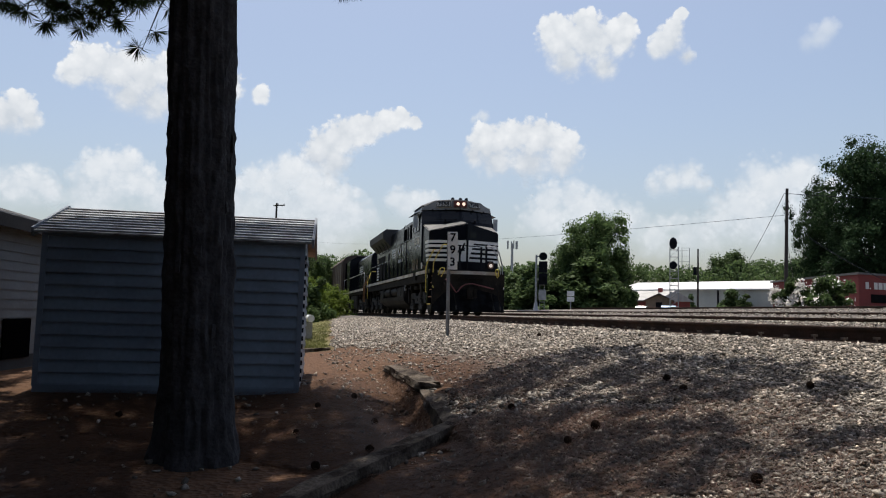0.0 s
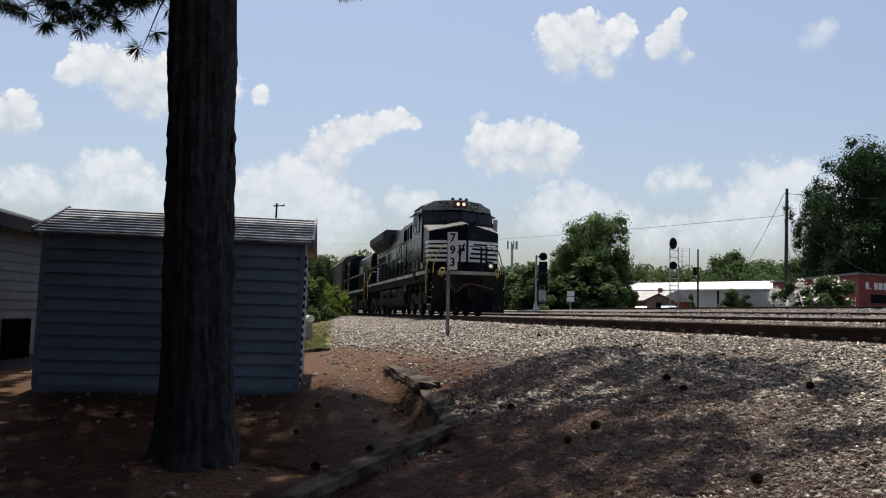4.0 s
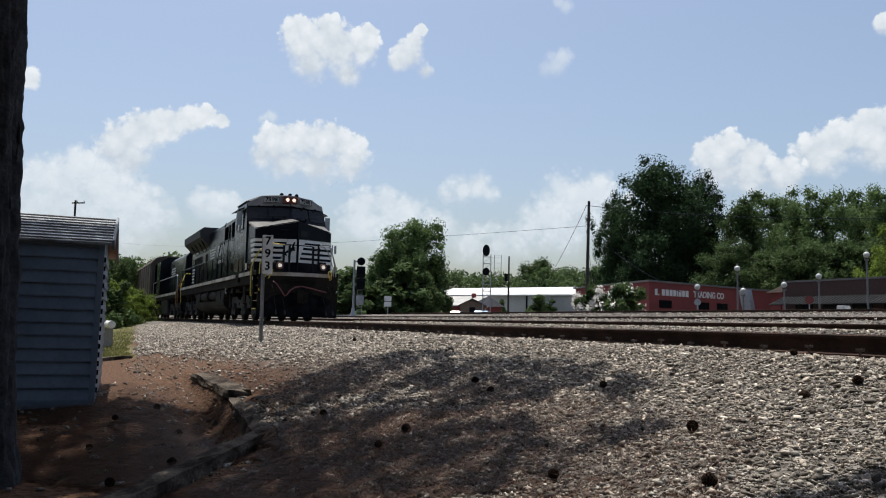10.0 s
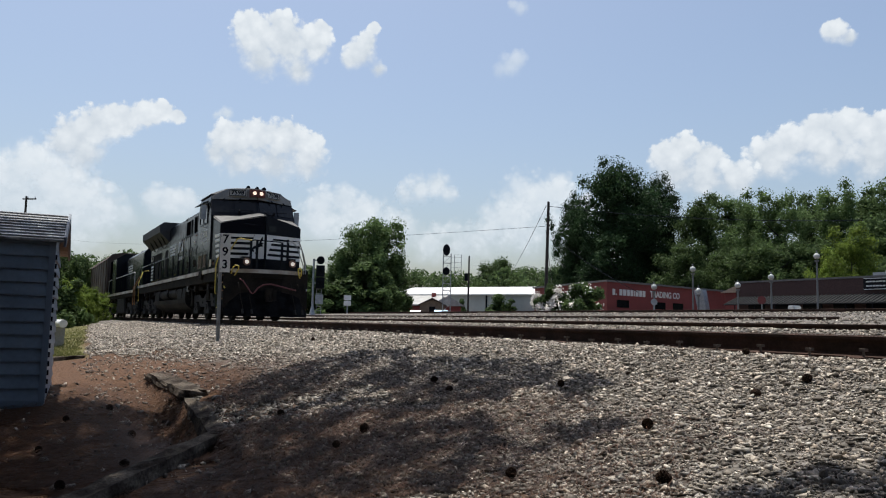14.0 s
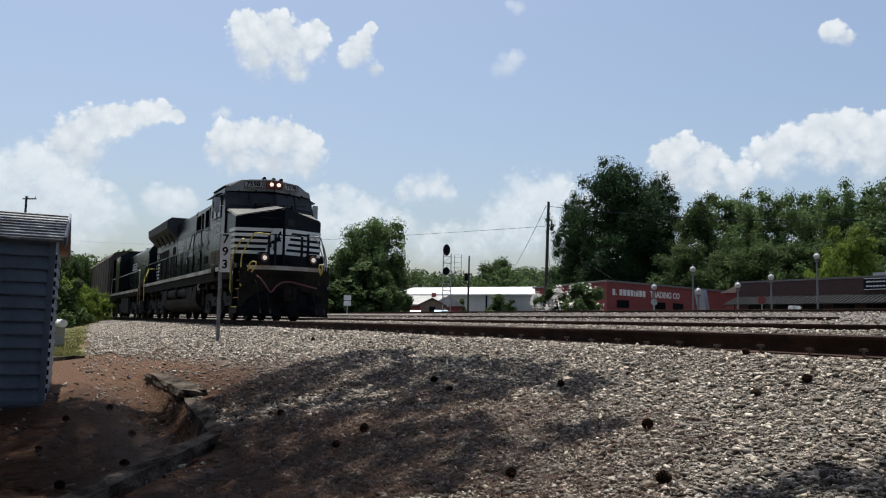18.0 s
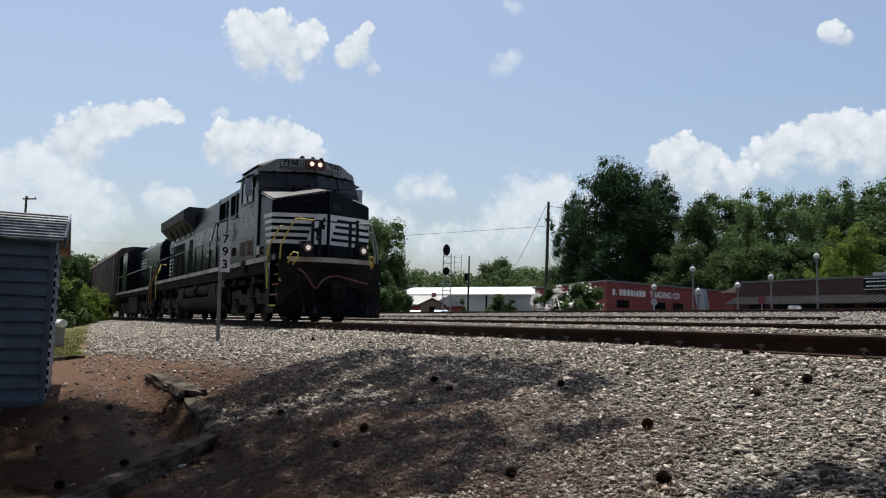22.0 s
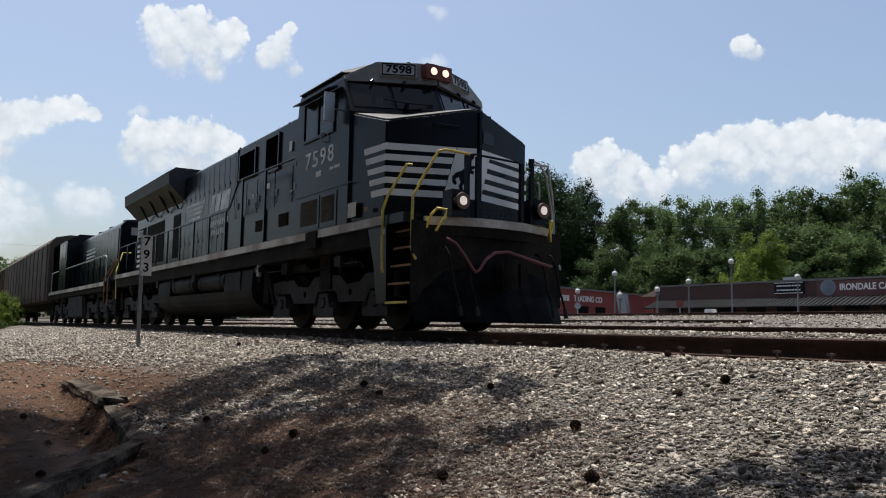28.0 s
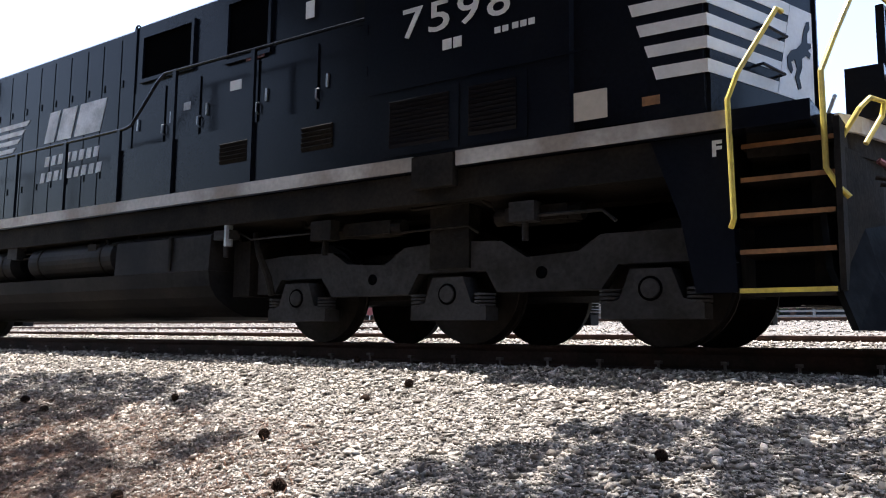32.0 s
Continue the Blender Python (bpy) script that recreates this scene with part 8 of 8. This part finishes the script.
build_cloud(-55.0, 7.6, [(-2.16, -0.04, 2.00), (-0.15, 1.11, 2.00), (1.26, 1.80, 1.60), (-3.36, -1.35, 2.40), (-0.93, -1.33, 2.80), (1.87, -0.50, 2.40), (3.46, 0.30, 2.00)], 0.8, 0.0, soft=True)
build_cloud(-66.1, 6.2, [(-1.74, 1.29, 1.76), (0.33, -0.08, 2.40), (-2.51, -0.16, 2.40), (3.21, -0.83, 2.00), (-4.94, 0.56, 2.00), (5.66, -0.78, 2.40)], 0.7, 0.0, soft=True)
build_cloud(-44.1, 11.1, [(-2.10, 0.82, 1.28), (-0.73, 1.22, 1.36), (0.82, 0.51, 1.28), (-1.31, -0.47, 2.00), (0.62, -1.02, 2.00), (2.71, -1.07, 1.76)], 1.0, 0.1, soft=False)
build_cloud(-34.4, 12.1, [(-4.77, -0.82, 2.00), (-3.23, 0.18, 1.44), (-1.78, 0.93, 1.36), (-0.10, 0.96, 1.44), (1.60, 0.50, 1.60), (3.67, 0.98, 1.44), (-1.17, -0.61, 2.00), (1.57, -1.16, 2.40), (4.20, -0.98, 2.40)], 1.0, 0.1, soft=False)
build_cloud(-28.7, 12.2, [(-3.03, 0.72, 1.44), (-1.02, 0.75, 1.44), (0.93, 0.38, 1.44), (2.40, -0.18, 1.04), (-0.70, -0.68, 2.00), (1.41, -1.00, 1.60)], 1.0, 0.1, soft=False)
build_cloud(-21.3, 10.1, [(-1.80, -0.70, 1.84), (-0.15, 0.44, 1.84), (1.22, 1.50, 1.60), (0.73, -1.24, 2.40)], 1.0, 0.1, soft=False)
build_cloud(-17.1, 11.9, [(-1.55, 0.94, 1.36), (-0.19, 1.30, 1.20), (1.16, 0.19, 1.20), (-0.77, -0.86, 2.00), (1.35, -1.57, 2.00)], 1.0, 0.1, soft=False)
build_cloud(-34.9, 19.0, [(-0.11, 0.11, 0.88), (-0.55, 0.30, 0.56), (0.66, -0.41, 0.64)], 1.0, 0.4, soft=False)
build_cloud(-57.2, 18.4, [(0.00, -0.02, 1.20), (0.69, 0.41, 0.80), (-0.69, -0.39, 0.72)], 0.4, 0.8, soft=True)
build_cloud(-57.0, 18.4, [(0.23, 0.23, 0.88), (-0.23, -0.23, 0.56)], 0.3, 0.8, soft=True)
build_cloud(-56.7, 22.4, [(0.31, -0.13, 0.72), (-0.31, 0.13, 0.48)], 0.5, 0.8, soft=True)
build_cloud(-100.3, 15.1, [(-4.21, 0.60, 1.60), (-2.55, 0.50, 1.84), (-0.84, 0.31, 1.84), (1.06, 0.74, 1.68), (0.01, -1.35, 1.68), (2.51, 0.37, 1.76), (-5.20, -0.13, 1.04), (-1.72, -1.09, 1.52), (4.15, 0.18, 1.76), (6.77, -0.13, 0.80)], 1.0, 0.31, soft=False)
build_cloud(-108.6, 12.0, [(0.61, -0.26, 1.04), (0.07, 0.54, 1.20), (-0.67, -0.27, 1.60)], 1.0, 0.31, soft=False)
build_cloud(-102.5, 8.2, [(-1.49, 0.89, 1.76), (0.18, 1.13, 1.76), (1.28, 0.03, 1.76), (-0.74, -0.52, 2.00), (-2.14, -0.57, 1.68), (2.92, -0.97, 2.08)], 0.95, 0.35, soft=True)
build_cloud(-107.7, 7.4, [(0.12, 0.30, 1.52), (0.91, -0.20, 1.28), (-1.03, -0.10, 2.00)], 0.9, 0.35, soft=True)
build_cloud(-90.2, 8.4, [(-1.85, 0.56, 1.76), (0.44, 1.49, 1.60), (2.07, 0.38, 2.20), (-0.63, -0.96, 2.20), (3.30, -0.76, 2.20), (-3.33, -0.72, 2.00)], 0.85, 0.12, soft=True)
build_cloud(-81.0, 7.7, [(-0.00, 0.03, 1.44), (-1.01, -0.29, 1.04), (1.01, 0.26, 1.04)], 0.8, 0.2, soft=True)
build_cloud(-68.7, 7.6, [(-2.16, 0.64, 1.60), (-0.56, 1.05, 1.44), (1.04, 0.04, 2.00), (-1.74, -0.77, 2.00), (3.40, -0.96, 2.00)], 0.75, 0.1, soft=True)
build_cloud(-94.9, 5.8, [(-2.32, 0.48, 2.80), (2.20, -0.04, 3.20), (7.70, -0.20, 3.20), (-7.58, -0.25, 2.80)], 0.7, 0.1, soft=True)
build_cloud(-55.5, 8.6, [(-0.55, 0.47, 2.40), (1.89, 1.11, 1.60), (-1.33, -1.59, 2.40)], 0.6, 0.05, soft=True)
build_cloud(-16.0, 8.4, [(0.43, -0.24, 3.20), (-4.63, 0.02, 3.20), (4.20, 0.22, 3.60)], 0.55, 0.05, soft=True)


# ---- stones, litter, ties ----
def stone_material():
    m = mat("ballast_stone", (0.45, 0.425, 0.385), 0.9, 0, 0.35, 14, 60, 0.3, second=(0.21, 0.195, 0.175), spec=0.2)
    nt = m.node_tree
    L = nt.links.new
    geo = nt.nodes.new("ShaderNodeNewGeometry")
    ramp = nt.nodes.new("ShaderNodeValToRGB")
    e = ramp.color_ramp.elements
    e[0].position, e[0].color = 0.0, (0.22, 0.19, 0.17, 1)
    e[1].position, e[1].color = 1.0, (1.5, 1.45, 1.38, 1)
    for p, c in ((0.3, (0.5, 0.47, 0.44, 1)), (0.6, (0.85, 0.83, 0.80, 1)), (0.85, (1.1, 0.98, 0.88, 1))):
        n = e.new(p)
        n.color = c
    L(geo.outputs["Random Per Island"], ramp.inputs[0])
    mul = nt.nodes.new("ShaderNodeMix")
    mul.data_type, mul.blend_type, mul.clamp_result = "RGBA", "MULTIPLY", True
    mul.inputs[0].default_value = 1.0
    b = nt.nodes["Principled BSDF"]
    src = b.inputs["Base Color"].links[0].from_socket
    L(src, mul.inputs[6]), L(ramp.outputs[0], mul.inputs[7])
    L(mul.outputs[2], b.inputs["Base Color"])
    return m


STONE = stone_material()


def ico():
    bm = B()
    bmesh.ops.create_cube(bm, size=1.5)
    bmesh.ops.triangulate(bm, faces=bm.faces[:])
    v = np.array([x.co[:] for x in bm.verts])
    f = np.array([[x.index for x in g.verts] for g in bm.faces])
    bm.free()
    return v, f


ICO_V, ICO_F = ico()


def scatter_stones(name, rng, xs, ys, rad, label, sink=0.35):
    """Angular stones lying on the ground at those places, in one mesh."""
    n = len(xs)
    zs = np.array([ground_z(a, b) for a, b in zip(xs, ys)])
    nv = len(ICO_V)
    j = ICO_V[None] * (1 + rng.uniform(-0.75, 0.45, (n, nv, 3)))
    j = j * rng.uniform(0.55, 1.6, (n, 1, 3)) * np.array([1, 1, 0.55])
    a = rng.uniform(0, 2 * np.pi, n)
    t = rng.normal(0, 0.5, n)
    ca, sa, ct, st = np.cos(a), np.sin(a), np.cos(t), np.sin(t)
    x, y, z = j[..., 0], j[..., 1], j[..., 2]
    y, z = y * ct[:, None] - z * st[:, None], y * st[:, None] + z * ct[:, None]
    x, y = x * ca[:, None] - y * sa[:, None], x * sa[:, None] + y * ca[:, None]
    p = np.stack([x, y, z], -1) * rad[:, None, None]
    p += np.stack([xs, ys, zs + rad * sink], -1)[:, None, :]
    f = (ICO_F[None] + (np.arange(n) * nv)[:, None, None]).reshape(-1, 3)
    me = bpy.data.meshes.new(name)
    me.vertices.add(n * nv), me.loops.add(len(f) * 3), me.polygons.add(len(f))
    me.vertices.foreach_set("co", p.ravel())
    me.loops.foreach_set("vertex_index", f.ravel().astype(np.int32))
    me.polygons.foreach_set("loop_start", np.arange(0, len(f) * 3, 3, dtype=np.int32))
    me.update(calc_edges=True)
    me.materials.append(STONE)
    return tagged(new(name, me), label, "gravel", kind="stuff")


def earth_line(x, y):
    """Above 1 on gravel, below 0 on bare earth."""
    w = 2.4 * (noise.noise((x * 0.55, y * 0.55, 0.0)) * 0.5) + 0.8 * noise.noise((x * 2.2, y * 2.2, 5.0))
    return (y + w + 0.12 * max(x, -10.5) - 1.25) / 2.4


def build_ballast():
    rng = np.random.default_rng(11)

    def area(x0, x1, y0, y1, n, keep=None):
        xs, ys = rng.uniform(x0, x1, n), rng.uniform(y0, y1, n)
        if keep:
            k = np.array([rng.random() < keep(a, b) for a, b in zip(xs, ys)])
            xs, ys = xs[k], ys[k]
        return xs, ys
    thin = lambda a, b: min(1, max(0.7 if a > -9.2 and b > 1.9 else 0.08, earth_line(a, b) + 0.2))
    xs, ys = area(-9.5, 1.5, 1.2, 6.42, 95000, thin)
    scatter_stones("ballast_gravel", rng, xs, ys, np.clip(rng.lognormal(-4.55, 0.45, len(xs)), 0.005, 0.028), "loose pale grey ballast stones on the bank", 0.3)
    xs, ys = area(-8.0, 1.5, 1.2, 5.8, 60000, thin)
    scatter_stones("ballast_chips", rng, xs, ys, rng.uniform(0.004, 0.008, len(xs)), "small stone chips between the ballast", 0.5)
    xs, ys = area(-17, -9.5, 1.0, 6.42, 40000, thin)
    scatter_stones("ballast_gravel", rng, xs, ys, np.clip(rng.lognormal(-4.3, 0.4, len(xs)), 0.007, 0.04), "loose pale grey ballast stones on the bank")
    xs, ys = area(-48, -17, 1.2, 6.42, 40000, lambda a, b: 1 if b > 1.35 + 0.075 * (-18 - a) + 0.3 * noise.noise((a * 0.8, b, 1.0)) and (a < -18.3 or b > 1.9) else 0.12 * (a > -18))
    scatter_stones("ballast_gravel", rng, xs, ys, rng.uniform(0.014, 0.034, len(xs)), "loose pale grey ballast stones on the bank")
    xs, ys = area(-30, 6, 8.15, 10.75, 30000)
    scatter_stones("ballast_gravel", rng, xs, ys, rng.uniform(0.012, 0.027, len(xs)), "pale ballast between the tracks")
    xs, ys = area(-30, 6, 6.62, 7.98, 12000)
    scatter_stones("ballast_gravel", rng, xs, ys, rng.uniform(0.014, 0.028, len(xs)), "pale ballast between the rails", 0.0)
    xs, ys = area(-40, 8, 12.4, 25.0, 26000, lambda a, b: 0 if 14.8 < b < 15.2 else (1 if b < 17 else 0.5))
    scatter_stones("ballast_gravel", rng, xs, ys, rng.uniform(0.014, 0.034, len(xs)), "pale ballast beyond the tracks")
    # scattered bits on the bare earth
    xs, ys = area(-12.5, -3.5, -2.5, 2.6, 700)
    scatter_stones("earth_pebbles", rng, xs, ys, rng.uniform(0.008, 0.035, len(xs)), "small pale stones on bare red earth")


build_ballast()


def build_straw():
    """Fallen brown needles and twigs over the shaded ground."""
    rng = np.random.default_rng(12)
    n = 130000
    xs = rng.normal(-7.2, 2.5, n)
    ys = rng.uniform(-2.6, 4.4, n)
    keep = (xs < -3.2) & (xs > -12.5) & (rng.random(n) < np.clip(1.12 - 0.33 * np.maximum(0, ys - 1.5), 0.07, 1))
    keep &= np.array([noise.noise((a * 0.8, b * 0.8, 9.0)) > -0.3 for a, b in zip(xs, ys)])
    xs, ys = xs[keep], ys[keep]
    zs = np.array([ground_z(a, b) for a, b in zip(xs, ys)]) + rng.uniform(0.012, 0.05, len(xs))
    a = rng.uniform(0, 2 * np.pi, len(xs))
    ln = rng.uniform(0.05, 0.11, len(xs))
    v = np.stack([np.cos(a) * ln, np.sin(a) * ln, rng.uniform(-0.012, 0.012, len(xs)) + 0.2 * ln * np.sin(a)], -1)
    u = np.stack([-np.sin(a), np.cos(a), np.zeros(len(xs))], -1) * 0.005
    straw = leaf_material("fallen_needles", (0.085, 0.042, 0.024), (0.03, 0.016, 0.010), 0.1)
    ob = new("pine_straw", quads_mesh("pine_straw", np.stack([xs, ys, zs], -1), u, v, straw))
    tagged(ob, "brown fallen pine needles over earth and stones", "pine straw", kind="stuff")


build_straw()


def build_grass():
    rng = np.random.default_rng(13)
    n = 24000
    xs, ys = -18.2 - rng.exponential(7.0, n), rng.uniform(-1.0, 3.2, n)
    keep = np.array([xs[i] > -55 and ys[i] < 1.25 + 0.075 * (-18 - xs[i]) + 0.3 * noise.noise((xs[i] * 0.6, ys[i] * 0.6, 2)) for i in range(n)])
    xs, ys = xs[keep], ys[keep]
    zs = np.array([ground_z(a, b) for a, b in zip(xs, ys)])
    h = rng.uniform(0.015, 0.045, len(xs))
    lean = rng.normal(0, 0.35, (len(xs), 2))
    v = np.stack([lean[:, 0] * h, lean[:, 1] * h, h], -1)
    a = rng.uniform(0, 2 * np.pi, len(xs))
    u = np.stack([np.cos(a), np.sin(a), np.zeros(len(xs))], -1) * 0.012
    g = leaf_material("dry_grass_blade", (0.19, 0.185, 0.07), (0.09, 0.10, 0.035), 0.3)
    ob = new("grass", quads_mesh("grass", np.stack([xs, ys, zs + h * 0.9], -1), u, v, g))
    tagged(ob, "short yellow-green grass beside the bank", "grass", kind="stuff")


build_grass()


def build_ties():
    bm = B()
    box(bm, -0.11, 0.11, -1.28, 1.28, -0.20, 0.0)
    bmesh.ops.bevel(bm, geom=[e for e in bm.edges], offset=0.012, segments=1, affect="EDGES")
    tie_me = mesh_of(bm, "tie", TIE)
    bm = B()
    prism(bm, [(-0.17, -0.004), (0.17, -0.004), (0.17, 0.012), (0.085, 0.022), (-0.085, 0.022), (-0.17, 0.012)], -0.09, 0.09, "x")
    plate_me = mesh_of(bm, "tie_plate", RUST)
    bm = B()
    rod(bm, (0, 0, 0), (0, 0, 0.07), 0.012, 0.012, 6)
    box(bm, -0.024, 0.024, -0.03, 0.03, 0.062, 0.088)
    # rusty steel lightened: the sun on the spike heads is painted into it
    spike_me = mesh_of(bm, "spike", mat("sunlit_spike_steel", (0.20, 0.16, 0.135), 0.7, 0.2, 0.3, 20, 60, second=(0.10, 0.075, 0.06)))
    for i in range(78):
        x = -33.5 + i * 0.52 + 0.03 * math.sin(i * 7.1)
        for name, me, y, z in (("tie", tie_me, 0, -0.205), ("tie_plate", plate_me, -0.7535, -0.203), ("spike", spike_me, -0.865, -0.20)):
            if name != "tie" and x < -24:
                continue
            ob = new(name, me)
            ob.parent = main_track
            ob.matrix_basis = pose(x + (0.05 if name == "spike" else 0), y, z + 0.01 * math.sin(i * 3.3), 0, 0, 0.6 * math.sin(i * 5))


build_ties()


# ---- what moves ----
TRAVEL = [(0, -30.9), (3, -30.9), (6.2, -30.85), (6.3, -30.3), (8, -29.55), (9, -29.15), (10, -28.88), (11, -28.62), (12, -28.33), (13, -28.0), (14.5, -27.48), (16.5, -26.54), (18, -25.55), (19, -24.72), (20, -23.8), (21, -22.73), (22, -21.47), (23, -20.07), (24, -18.57), (25, -16.92), (26, -15.16), (26.5, -14.27), (28.5, -10.32), (29, -9.24), (30, -7.06), (31, -4.79), (32, -2.4)]


def travel(t):
    ts, ss = [r[0] for r in TRAVEL], [r[1] for r in TRAVEL]
    i = max(0, min(len(ts) - 2, int(np.searchsorted(ts, t, side="right")) - 1))
    h = ts[i + 1] - ts[i]
    u = (t - ts[i]) / h

    def slope(j):
        if j == 0 or j == len(ts) - 1:
            j0, j1 = (0, 1) if j == 0 else (j - 1, j)
            return (ss[j1] - ss[j0]) / (ts[j1] - ts[j0])
        a, b = (ss[j] - ss[j - 1]) / (ts[j] - ts[j - 1]), (ss[j + 1] - ss[j]) / (ts[j + 1] - ts[j])
        return 0 if a * b <= 0 else 2 * a * b / (a + b)
    m0, m1 = slope(i) * h, slope(i + 1) * h
    return (2 * u ** 3 - 3 * u ** 2 + 1) * ss[i] + (u ** 3 - 2 * u ** 2 + u) * m0 + (-2 * u ** 3 + 3 * u ** 2) * ss[i + 1] + (u ** 3 - u ** 2) * m1


TIMES = sorted({0, 3, 5, 6.2, 6.3, 32} | {7 + 0.5 * i for i in range(30)} | {22 + 0.25 * i for i in range(41)})


def motions():
    for ob, dx in TRAIN:
        walk(ob, [(t, pose(travel(t) + dx, TRACK_Y, 0)) for t in TIMES])
    for ob, m, r in WHEELS:
        walk(ob, [(t, m @ pose(0, 0, 0, 0, math.degrees((travel(t) - travel(0)) / r), 0)) for t in TIMES])
    for ob, m, rate in CLOUDS:
        walk(ob, [(t, pose(0, 0, 0, 0, 0, a * rate) @ m) for t, a in CLOUD_DRIFT])


motions()
